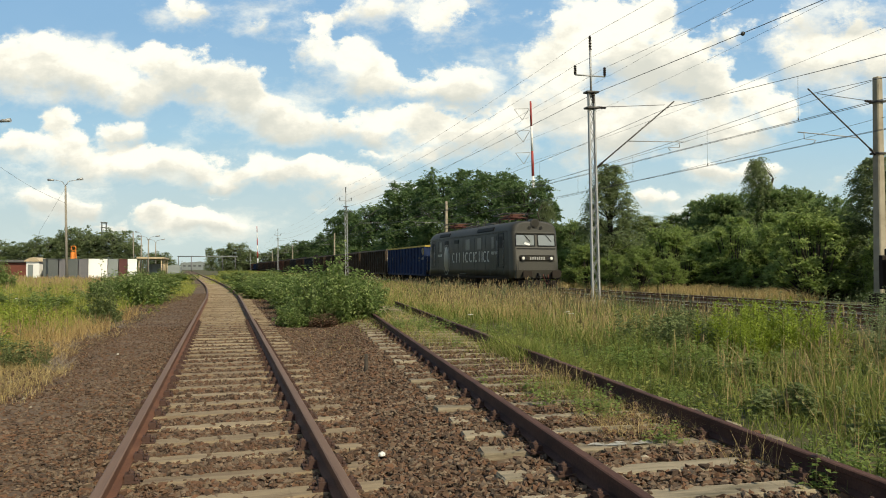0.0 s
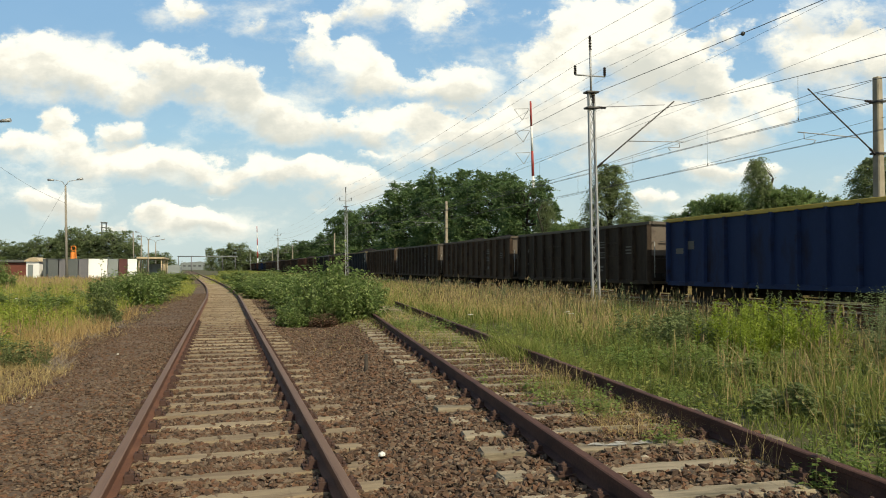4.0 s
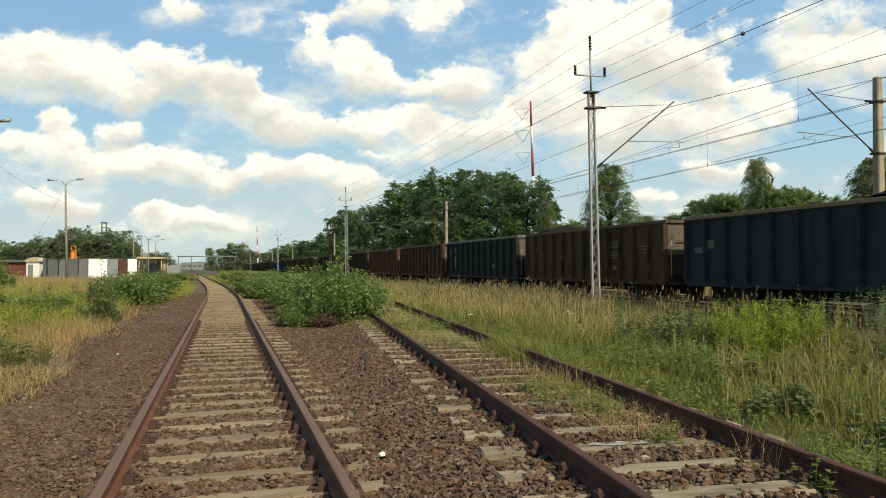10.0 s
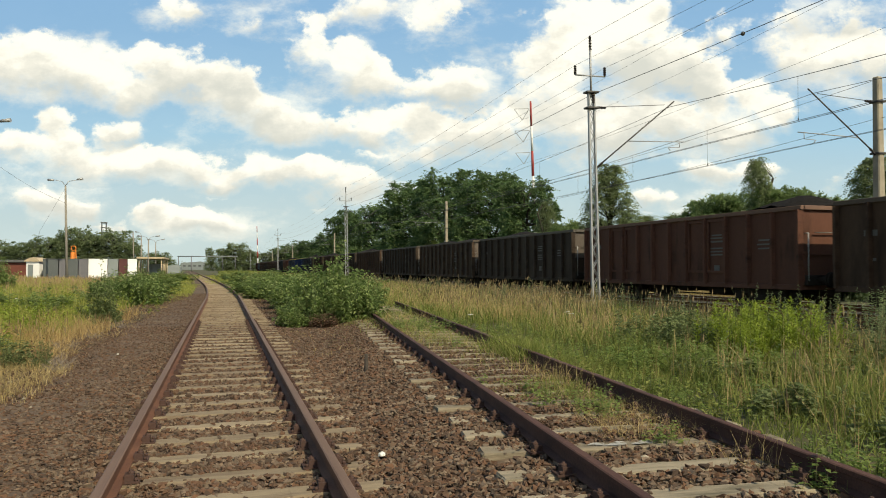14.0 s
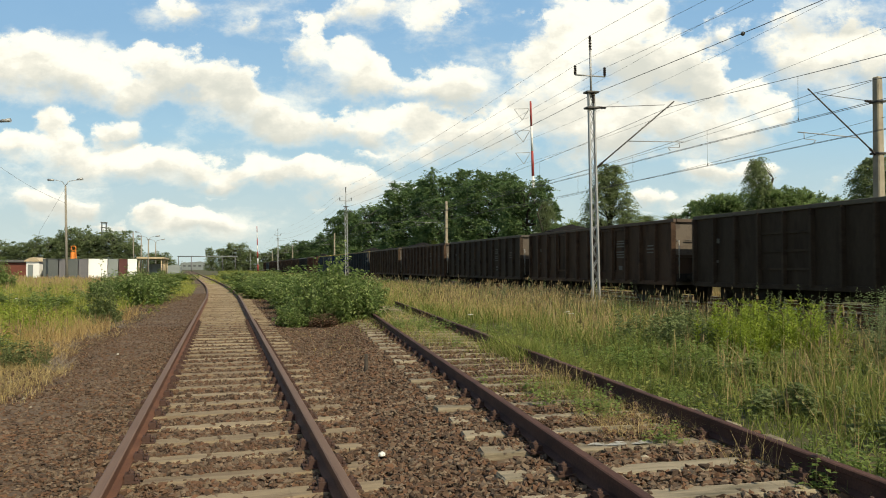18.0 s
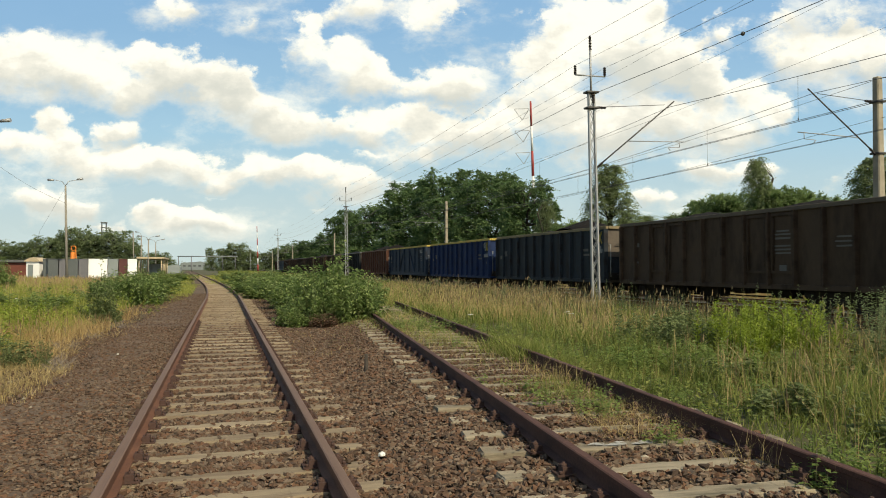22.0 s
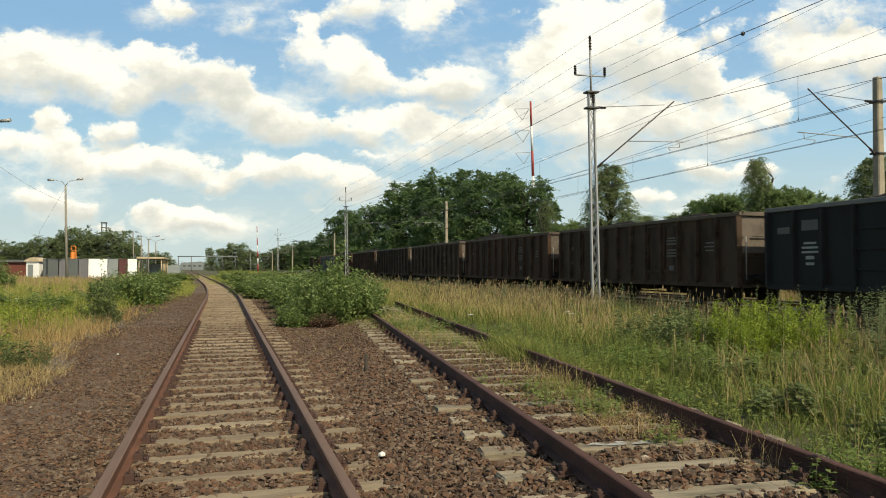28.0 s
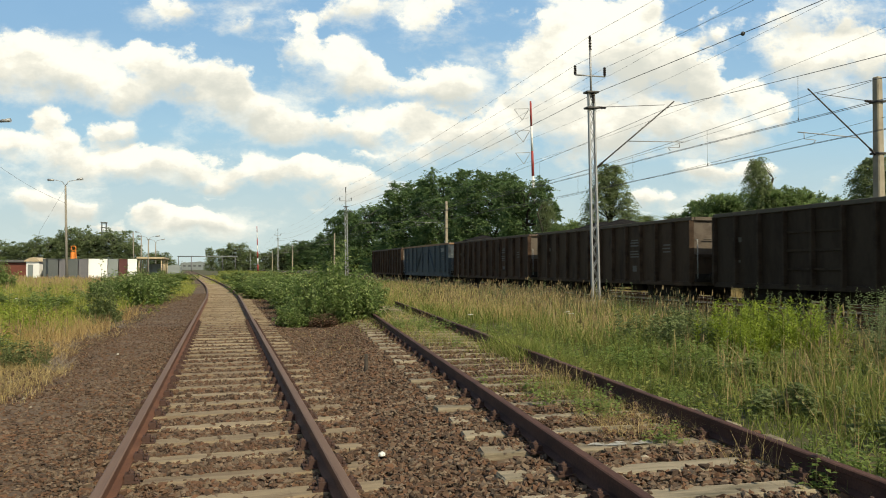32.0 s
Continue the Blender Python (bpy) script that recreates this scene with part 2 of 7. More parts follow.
def clip_mesh():
    """A ribbed base plate with two bolts and spring clips."""
    bm = bmesh.new()
    add_box(bm, (0, 0, 0.006), (0.34, 0.15, 0.014))
    for s in (-1, 1):
        add_box(bm, (s * 0.095, 0, 0.032), (0.065, 0.10, 0.052))
        add_rod(bm, (s * 0.105, 0, 0.02), (s * 0.105, 0, 0.082), 0.012, n=6)
        add_rod(bm, (s * 0.105, 0, 0.050), (s * 0.105, 0, 0.070), 0.025, n=6)
        for t in (-1, 1):
            add_rod(bm, (s * 0.145, t * 0.055, 0.012), (s * 0.145, t * 0.055, 0.035), 0.014, n=6)
    return bm


SLEEPERS = []


def build_track(name, line, y0, y1, z, worn, label, spacing=0.61, step=1.0, sleepers=True, dy=0.0):
    top = tagged(new(name), label, "railway track", kind="structure")
    ys = np.arange(y0, y1 + step, step)
    for off in (-0.7535, 0.7535):
        sweep_rail(line, off, ys, z, top, worn, step > 10)
    if sleepers:
        kinds = [part("sleeper", sleeper_mesh(s), M_SLEEPER if worn else M_OLDSLEEPER, top) for s in range(4)] if step < 10 else [part("sleeper", sleeper_mesh(s), M_DARKSLEEPER, top) for s in range(4)]
        clip = part("base_plate", clip_mesh(), M_CLIP, top)
        used = 0
        y, i = y0 + 0.2 + dy, 0
        while y < y1 and i < 290:
            c = float(line(y))
            ang = -math.degrees(math.atan((float(line(y + 0.3)) - float(line(y - 0.3))) / 0.6))
            m = pose(c + RND.uniform(-0.03, 0.03), y + RND.uniform(-0.015, 0.015), z - 0.165 - 0.075 + RND.uniform(-0.008, 0.004), 0, 0, ang + RND.uniform(-0.7, 0.7))
            if used < 4:
                kinds[used].matrix_basis = m
                used += 1
            else:
                share("sleeper", kinds[RND.randrange(4)], top, m)
            SLEEPERS.append((c, y))
            if -3 < y < 22:
                for off in (-0.7535, 0.7535):
                    q = pose(c + off, y, z - 0.162, 0, 0, ang)
                    if clip.get("placed"):
                        share("base_plate", clip, top, q)
                    else:
                        clip.matrix_basis = q
                        clip["placed"] = 1
            y += spacing
            i += 1
    return top


build_track("railway_track", left_line, -29.84, 330, 0.0, True, "single running line with rusty rails on weathered sleepers")
build_track("railway_track", side_line, -26.4, 26, 0.14, False, "overgrown siding track with rust-brown rails", dy=0.2)
build_track("railway_track", lambda y: np.float64(MAIN_X), -60, 480, 0.0, True, "main line track behind tall grass", step=20.0, spacing=0.61)
build_track("railway_track", lambda y: np.float64(FAR_X), -60, 480, 0.0, True, "second main line track behind the train", step=20.0, spacing=0.61)

# ------------------------------------------------------------- ballast stones
BOX_V = np.array([(x, y, z) for z in (-1, 1) for x, y in ((-1, -1), (1, -1), (1, 1), (-1, 1))], dtype=float) * 0.72
BOX_F = np.array([(0, 2, 1), (0, 3, 2), (4, 5, 6), (4, 6, 7), (0, 1, 5), (0, 5, 4), (1, 2, 6), (1, 6, 5), (2, 3, 7), (2, 7, 6), (3, 0, 4), (3, 4, 7)])
OCT_V = np.array([(1, 0, 0), (-1, 0, 0), (0, 1, 0), (0, -1, 0), (0, 0, 1), (0, 0, -1)], dtype=float)
OCT_F = np.array([(0, 2, 4), (2, 1, 4), (1, 3, 4), (3, 0, 4), (2, 0, 5), (1, 2, 5), (3, 1, 5), (0, 3, 5)])
RG = np.random.default_rng(11)


def scatter_shapes(name, base_v, base_f, pts, size, mat, squash=(1, 1, 0.7), jitter=0.28):
    n, k = len(pts), len(base_v)
    v = base_v[None] * (1 + jitter * RG.uniform(-1, 1, (n, k, 3)))
    v = v * (size[:, None, None] * np.stack([RG.uniform(0.9, 1.7, n), RG.uniform(0.6, 1.1, n), RG.uniform(0.7, 1.2, n)], -1)[:, None] * np.array(squash))
    a = RG.uniform(0, math.tau, n)
    c, s = np.cos(a)[:, None], np.sin(a)[:, None]
    t = RG.normal(size=n) * 0.7
    ct, st = np.cos(t)[:, None], np.sin(t)[:, None]
    x, y, z = v[..., 0], v[..., 1], v[..., 2]
    y, z = y * ct - z * st, y * st + z * ct
    x, y = x * c - y * s, x * s + y * c
    v = np.stack([x, y, z], -1) + pts[:, None]
    f = base_f[None] + (np.arange(n) * k)[:, None, None]
    return soup(name, v.reshape(-1, 3), f.reshape(-1, base_f.shape[1]), mat)


def stones():
    near, far = [], []
    for y0, y1, dens in ((-12, 2.6, 130), (2.6, 8, 1150), (8, 13, 800), (13, 20, 520), (20, 45, 170)):
        x0, x1 = -3.1, (4.4 if y0 < 15 else 2.6)
        n = int((y1 - y0) * (x1 - x0) * dens)
        ys, xs = RG.uniform(y0, y1, n), RG.uniform(x0, x1, n)
        c = left_line(ys)
        d = np.abs(xs - c)
        rail = np.abs(d - 0.7535) < 0.075
        k = (ys - (-2.8)) / 0.61
        edge = 0.082 + 0.018 * np.sin(xs * 5 + np.round(k) * 2.3) + 0.014 * np.sin(xs * 17 + np.round(k) * 4.1) + 0.012 * RG.normal(size=n)
        edge = np.where(xs > c + 0.83, 0.104, edge + 0.006)
        on_sleeper = (np.abs(k - np.round(k)) * 0.61 < edge) & (d < 1.3) & (xs > c - 0.8) & (xs < c + 1.12 + 0.1 * np.sin(np.round(k) * 1.7))
        k2 = (ys - (-1.6)) / 0.61
        d2 = xs - side_line(ys)
        on_sleeper2 = (np.abs(k2 - np.round(k2)) * 0.61 < np.where(d2 < -0.72, 0.122, 0.09 + 0.02 * np.sin(xs * 6 + np.round(k2) * 3.3) + 0.015 * RG.normal(size=n))) & (d2 > -1.12 + 0.16 * np.sin(np.round(k2) * 2.1)) & (d2 < 1.3)
        keep = ~rail & (~on_sleeper | (RG.random(n) < 0.02)) & (~on_sleeper2 | (RG.random(n) < 0.02)) & (d2 < 1.2) & (np.abs(np.abs(d2) - 0.7535) > 0.07)
        keep &= (d2 < -0.55) | (RG.random(n) < 0.6)
        keep &= (xs > c - 0.9) | (RG.random(n) < 0.9)
        xs, ys, on = xs[keep], ys[keep], (on_sleeper | on_sleeper2)[keep]
        d2 = d2[keep]
        verge_of = ((np.abs(k - np.round(k)) * 0.61 < 0.14) & (d < 1.3))[keep]
        lift = np.clip((d2 + 2.1) / 1.0, 0, 1) * 0.158
        z = np.where(on, -0.150, np.where(verge_of, -0.179, -0.188) + 0.012 * RG.uniform(-1, 1, len(xs))) + lift + 0.040 * (xs < left_line(ys) - 0.84)
        pts = np.stack([xs, ys, z], 1)
        (near if 0 < y0 < 13 else far).append(pts)
    near, far = np.concatenate(near), np.concatenate(far)
    half = RG.random(len(near)) < 0.5
    for pts, base_v, base_f, jitter, share_of in ((near[half], BOX_V, BOX_F, 0.62, 0.80), (near[~half], OCT_V, OCT_F, 0.42, 1.0)):
        size = (0.015 + 0.020 * RG.random(len(pts)) ** 1.6) * np.where(pts[:, 0] < -0.9, 0.72, 1.0) * share_of
        tagged(scatter_shapes("ballast_stones", base_v, base_f, pts, size, M_STONE, (1, 1, 0.72), jitter), "loose reddish-brown crushed ballast stones between the rails", "gravel", kind="stuff")
    tagged(scatter_shapes("ballast_stones", OCT_V, OCT_F, far, RG.uniform(0.012, 0.026, len(far)), M_STONE, (1, 1, 0.6), 0.35), "loose reddish-brown ballast stones farther along the line", "gravel", kind="stuff")


stones()

# ------------------------------------------------------------- train
PITCH_LEN = 14.04


def run(t):
    """Metres that the train has gone by t seconds."""
    ease = 0.28 - 0.36 * math.exp(-((t - 16) / 5) ** 2) + 0.52 * math.exp(-(t / 3.2) ** 2)
    return PITCH_LEN * (0.816 * t + 0.00233 * t * t) + ease


def paint(name, dark, light, dirt=(0.021, 0.0125, 0.008), amount=0.6, rough=0.65, spec=0.14):
    return material(name, [dark, light], rough, 0.0, 1.1, 22, 0.2, 0.004, stretch=(1, 1, 0.28), per_object=0.15, dirt=dirt, dirt_scale=1.4, dirt_amount=amount, contrast=1.1, spec=spec)


WAGON_PAINT = {
    "blue": (paint("blue_wagon_paint", (0.013, 0.025, 0.070), (0.023, 0.041, 0.105), amount=0.4), "bright blue", (0.50, 0.36, 0.08)),
    "navy": (paint("dull_blue_wagon_paint", (0.023, 0.028, 0.034), (0.037, 0.045, 0.053)), "dirty dark blue", (0.22, 0.17, 0.09)),
    "slate": (paint("slate_wagon_paint", (0.028, 0.0195, 0.0135), (0.072, 0.051, 0.035)), "sooty grey-brown", (0.10, 0.085, 0.065)),
    "brown": (paint("brown_wagon_paint", (0.045, 0.0285, 0.0185), (0.098, 0.063, 0.040)), "dirty dark brown", (0.11, 0.085, 0.06)),
    "umber": (paint("umber_wagon_paint", (0.044, 0.0255, 0.0165), (0.104, 0.061, 0.038)), "soot-stained umber", (0.10, 0.07, 0.05)),
    "rust": (paint("rust_wagon_paint", (0.080, 0.035, 0.023), (0.145, 0.065, 0.042), amount=0.35), "faded rust-red", (0.16, 0.09, 0.06)),
    "black": (paint("black_wagon_paint", (0.019, 0.0192, 0.019), (0.035, 0.035, 0.034), amount=0.3), "black-grey", (0.17, 0.17, 0.16)),
    "dusk": (paint("dusty_blue_wagon_paint", (0.020, 0.029, 0.046), (0.036, 0.050, 0.074), amount=0.45), "dust-dulled blue", (0.50, 0.36, 0.08)),
    "grey": (paint("grey_wagon_paint", (0.055, 0.068, 0.08), (0.09, 0.108, 0.12), amount=0.4), "faded blue-grey", (0.30, 0.18, 0.10)),
}
M_UNDER = plain("sooty_underframe", (0.032, 0.026, 0.021), 0.9, spec=0.1)
M_WHEEL = plain("wheel_steel", (0.05, 0.042, 0.038), 0.6, 0.5)
M_COAL = material("coal", [(0.009, 0.008, 0.007), (0.024, 0.020, 0.017)], 0.9, 0, 6, 40, 1.0, 0.06, spec=0.1)
# dusty wagon ends, with the sun on them painted in as a lighter colour
M_ENDPLATE = material("sunlit_dusty_end_sheet", [(0.070, 0.055, 0.042), (0.165, 0.132, 0.10)], 0.8, 0, 2, 25, 0.2, 0.004, dirt=(0.05, 0.034, 0.025), dirt_scale=2.0, per_object=0.3)
M_MARK = plain("white_marking", (0.33, 0.33, 0.31), 0.8)
M_MARK_DIM = plain("faded_marking", (0.13, 0.122, 0.108), 0.8)
M_MARK_YEL = plain("yellow_marking", (0.45, 0.34, 0.06), 0.8)

MARKS = {}
MARKS[""] = ((-2.65, 2.5, 0.5, 0.05, M_MARK_DIM), (-2.65, 2.4, 0.62, 0.05, M_MARK_DIM), (-2.65, 2.28, 0.6, 0.06, M_MARK_DIM), (-2.65, 2.05, 0.65, 0.05, M_MARK_DIM), (-2.65, 1.94, 0.65, 0.05, M_MARK_DIM), (-2.65, 1.83, 0.6, 0.05, M_MARK_DIM), (-2.65, 1.35, 0.28, 0.24, M_MARK_DIM), (-4.9, 2.25, 0.5, 0.05, M_MARK_DIM), (-4.9, 2.12, 0.62, 0.05, M_MARK_DIM), (-4.9, 1.99, 0.55, 0.05, M_MARK_DIM), (5.3, 2.3, 0.4, 0.16, M_MARK_DIM), (5.3, 1.6, 0.3, 0.08, M_MARK_DIM))
MARKS["white"] = ((4.75, 2.62, 0.6, 0.3, M_MARK_DIM), (4.75, 2.1, 0.45, 0.06, M_MARK), (4.75, 1.97, 0.6, 0.06, M_MARK), (4.75, 1.84, 0.6, 0.06, M_MARK), (4.75, 1.68, 0.3, 0.1, M_MARK), (4.75, 1.5, 0.3, 0.08, M_MARK), (5.75, 2.5, 0.5, 0.2, M_MARK_DIM), (1.2, 1.95, 0.75, 0.04, M_MARK_DIM), (1.2, 1.86, 0.75, 0.04, M_MARK_DIM), (1.2, 1.77, 0.6, 0.04, M_MARK_DIM), (-2.6, 1.5, 0.5, 0.28, M_MARK_DIM))
MARKS["emblem"] = ((-4.5, 2.2, 0.5, 0.12, M_MARK_DIM), (-4.5, 1.98, 0.75, 0.1, M_MARK_DIM), (5.1, 2.2, 0.4, 0.3, M_MARK_DIM), (5.7, 2.0, 0.5, 0.2, M_MARK_DIM), (-5.7, 1.7, 0.1, 0.12, M_MARK_DIM))
MARKS["name"] = (*((-4.25 - 0.175 * i, 2.72, 0.085, 0.27, M_MARK) for i in range(7)), (-4.75, 2.89, 1.2, 0.03, M_MARK_DIM), (-4.75, 2.3, 0.6, 0.06, M_MARK_DIM), (-4.75, 2.15, 0.7, 0.06, M_MARK_DIM), (-4.75, 2.0, 0.5, 0.06, M_MARK_DIM), (5.8, 2.3, 0.6, 0.3, M_MARK_DIM), (5.8, 1.9, 0.7, 0.1, M_MARK_DIM))
WL, WH0, WH1, WW = 12.84, 0.74, 3.2, 1.42   # body length, sill, rim, half width


def frame_bars(b, x, y0, y1, z0, z1, t=0.035, d=0.03):
    """A raised rectangular surround on the side wall at x."""
    for yc, zc, sy, sz in (((y0 + y1) / 2, z0, y1 - y0 + t, t), ((y0 + y1) / 2, z1, y1 - y0 + t, t), (y0, (z0 + z1) / 2, t, z1 - z0 - t), (y1, (z0 + z1) / 2, t, z1 - z0 - t)):
        add_box(b, (x, yc, zc), (d, sy, sz))


def bogie(parent, y):
    b = bmesh.new()
    for s in (-1, 1):
        add_box(b, (s * 1.0, y, 0.62), (0.16, 2.3, 0.2))
        add_box(b, (s * 1.0, y, 0.45), (0.14, 0.9, 0.3))
        for w in (-0.9, 0.9):
            add_box(b, (s * 1.02, y + w, 0.47), (0.24, 0.32, 0.34))
    add_box(b, (0, y, 0.6), (2.0, 0.5, 0.25))
    bg = part("bogie", bevelled(b, 0.02), M_UNDER, parent)
    first = None
    for s in (-1, 1):
        for w in (-0.9, 0.9):
            if first is None:
                wb = bmesh.new()
                add_rod(wb, (-0.065, 0, 0), (0.065, 0, 0), 0.46, n=24)
                add_rod(wb, (-0.085, 0, 0), (0.085, 0, 0), 0.16, n=12)
                add_rod(wb, (0.05, 0, 0), (0.075, 0, 0), 0.48, n=24)
                first = part("wheel", wb, M_WHEEL, bg)
                first.matrix_basis = pose(s * 0.75, y + w, 0.46)
            else:
                share("wheel", first, bg, pose(s * 0.75, y + w, 0.46))
    return bg


def heap_mesh(seed, level):
    """Coal heaped in cones along the wagon."""
    r = random.Random(seed)
    bm = bmesh.new()
    nx, ny = 8, 44
    cones = [(-6 + 12 * (i + 0.5) / 5 + r.uniform(-0.5, 0.5), r.choice((0.25, 0.4, 0.6, 1.0))) for i in range(5)]
    grid = []
    for j in range(ny + 1):
        y = -6.3 + 12.6 * j / ny
        row = []
        for i in range(nx + 1):
            x = -1.32 + 2.64 * i / nx
            h = max(q * 0.95 - 0.42 * math.hypot((y - c) * 0.75, x * 1.0) for c, q in cones)
            z = 2.98 + level * max(h, -0.15 * abs(x)) + 0.06 * noise.noise(Vector((x * 3, y * 3, seed)))
            z -= 0.25 * max(0, abs(y) - 5.7)
            row.append(bm.verts.new((x, y, z)))
        grid.append(row)
    for j in range(ny):
        for i in range(nx):
            bm.faces.new((grid[j][i], grid[j][i + 1], grid[j + 1][i + 1], grid[j + 1][i])).smooth = True
    return bm


def build_wagon(colour, style, seed, end_light, mark):
    mat, word, rim_c = WAGON_PAINT[colour]
    top = new("open_wagon")
    tagged(top, word + " open freight wagon heaped with coal", "freight wagon", "wagons of the coal train")
    b = bmesh.new()
    add_box(b, (0, 0, 1.16), (2.7, WL - 0.1, 0.12))
    part("floor", b, M_UNDER, top)
    for s in (-1, 1):
        b = bmesh.new()
        add_box(b, (s * (WW - 0.085), 0, (WH0 + WH1) / 2), (0.05, WL, WH1 - WH0))
        part("side_wall", b, mat, top)
        b = bmesh.new()
        add_box(b, (s * (WW - 0.055), 0, WH1 - 0.05), (0.13, WL + 0.06, 0.13))
        part("top_rail", bevelled(b, 0.012), RIM[colour], top)
        b = bmesh.new()
        add_box(b, (s * (WW - 0.03), 0, WH0 + 0.07), (0.07, WL, 0.16))
        part("sill", bevelled(b, 0.01), mat, top)
    # ribs
    bays = 12
    rib = None
    for s in (-1, 1):
        for i in range(bays + 1):
            y = -WL / 2 + 0.06 + (WL - 0.12) * i / bays
            if style == "brace" and 0 < i < bays:
                continue
            if rib is None:
                b = bmesh.new()
                add_prism(b, [(-0.065, -0.05), (0.065, -0.05), (0.04, 0.135), (-0.04, 0.135)], 0, WH1 - WH0 - 0.2)
                rib = part("rib", b, mat, top)
                rib.matrix_basis = Matrix.Translation((s * (WW - 0.06), y, WH0 + 0.1)) @ Matrix(((0, s, 0, 0), (1, 0, 0, 0), (0, 0, 1, 0), (0, 0, 0, 1))) @ Matrix(((1, 0, 0, 0), (0, 0, 1, 0), (0, 1, 0, 0), (0, 0, 0, 1)))
            else:
                share("rib", rib, top, Matrix.Translation((s * (WW - 0.06), y, WH0 + 0.1)) @ Matrix(((0, s, 0, 0), (1, 0, 0, 0), (0, 0, 1, 0), (0, 0, 0, 1))) @ Matrix(((1, 0, 0, 0), (0, 0, 1, 0), (0, 1, 0, 0), (0, 0, 0, 1))))
    bay = (WL - 0.12) / bays
    # doors, rungs or braces on both sides
    for s in (-1, 1):
        x = s * (WW - 0.045)
        if style == "doors":
            for k in (3, 8):
                for h in (0, 1):
                    b = bmesh.new()
                    yc = -WL / 2 + 0.06 + bay * (k + h + 0.5)
                    for dz, dy, sy, sz in ((1.0, 0, bay - 0.16, 0.08), (-0.75, 0, bay - 0.16, 0.08), (0.12, -bay / 2 + 0.12, 0.08, 1.8), (0.12, bay / 2 - 0.12, 0.08, 1.8)):
                        add_box(b, (x, yc + dy, 2.0 + dz), (0.09, sy, sz))
                    add_rod(b, (x + s * 0.03, yc + (0.5 - h) * 0.7, 1.4), (x + s * 0.03, yc + (0.5 - h) * 0.7, 2.9), 0.018, n=6)
                    part("door", b, mat, top)
        elif style == "rungs":
            for k in (2, 3, 7, 8):
                yc = -WL / 2 + 0.06 + bay * (k + 0.5)
                for z in (1.35, 1.9, 2.45):
                    b = bmesh.new()
                    add_box(b, (x, yc, z), (0.07, bay - 0.12, 0.07))
                    part("stiffener", b, mat, top)
        elif style == "brace":
            cuts = [-6.36, -5.3, -4.0, -2.7, -0.85, 0.85, 2.7, 4.0, 5.3, 6.36]
            for y in cuts[1:-1]:
                b = bmesh.new()
                add_box(b, (x + s * 0.02, y, 2.06), (0.1, 0.12, 2.05))
                part("post", b, mat, top)
            for ya, yb in ((-0.9, -2.6), (0.9, 2.6)):
                b = bmesh.new()
                add_rod(b, (x + s * 0.01, ya, 3.0), (x + s * 0.01, yb, 1.1), 0.075, n=4)
                part("brace", b, mat, top)
            for yc, w in ((-4.65, 1.2), (-3.35, 1.2), (3.35, 1.2), (4.65, 1.2)):
                b = bmesh.new()
                frame_bars(b, x, yc - w / 2 + 0.06, yc + w / 2 - 0.06, 1.3, 2.95, 0.07, 0.05)
                part("door", b, mat, top)
            b = bmesh.new()
            frame_bars(b, x, -0.72, 0.72, 1.15, 2.5, 0.09, 0.07)
            part("hatch", b, mat, top)
    # ends
    for s in (-1, 1):
        b = bmesh.new()
        add_box(b, (0, s * (WL / 2 - 0.05), (WH0 + WH1) / 2), (2 * WW - 0.12, 0.06, WH1 - WH0))
        end = part("end_wall", b, M_ENDPLATE if end_light else mat, top)
        b = bmesh.new()
        add_box(b, (0, s * (WL / 2), WH1 - 0.05), (2 * WW - 0.22, 0.14, 0.13))
        part("end_rail", bevelled(b, 0.012), RIM[colour], top)
        b = bmesh.new()
        add_box(b, (0, s * (WL / 2 + 0.02), 1.82), (2 * WW - 0.14, 0.1, 0.1))
        part("end_stiffener", b, mat, end)
        b = bmesh.new()
        add_rod(b, (-0.95, s * (WL / 2 + 0.07), 2.42), (0.2, s * (WL / 2 + 0.07), 2.42), 0.02, n=6)
        part("grab_rail", b, M_MARK_DIM, end)
        # added darker sheet that draws the shadow of the wagon ahead
        b = bmesh.new()
        add_box(b, (0, s * (WL / 2 + 0.0), 1.36), (2 * WW - 0.16, 0.05, 0.8))
        part("lower_end_sheet", b, mat, end, "lower end sheet darkened as shadow of the wagon ahead")
        b = bmesh.new()
        for z in (1.0, 2.4):
            add_rod(b, (-1.25, s * (WL / 2 + 0.12), z), (-1.25, s * (WL / 2 - 0.02), z), 0.016, n=6)
        add_rod(b, (-1.25, s * (WL / 2 + 0.12), 1.0), (-1.25, s * (WL / 2 + 0.12), 2.4), 0.018, n=6)
        part("handrail", b, M_MARK, end, "pale steel handrail")
        b = bmesh.new()
        add_box(b, (0, s * (WL / 2 + 0.0), 1.02), (2.6, 0.25, 0.3))
        part("headstock", bevelled(b, 0.01), M_UNDER, top)
        for bx in (-0.875, 0.875):
            b = bmesh.new()
            add_rod(b, (bx, s * (WL / 2 + 0.1), 1.04), (bx, s * (WL / 2 + 0.52), 1.04), 0.09, n=10)
            add_rod(b, (bx, s * (WL / 2 + 0.52), 1.04), (bx, s * (WL / 2 + 0.58), 1.04), 0.22, n=16)
            part("buffer", b, M_UNDER, top)
    b = bmesh.new()
    for bx in (-0.55, 0.55):
        add_box(b, (bx, 0, 0.98), (0.14, WL - 0.4, 0.26))
    add_box(b, (0, 0, 0.78), (0.34, WL - 0.6, 0.5))
    part("underframe", b, M_UNDER, top)
    for y, z, w, h in ((-1.9, 0.66, 0.9, 0.44), (1.5, 0.62, 1.1, 0.5), (0.0, 0.70, 0.7, 0.36)):
        b = bmesh.new()
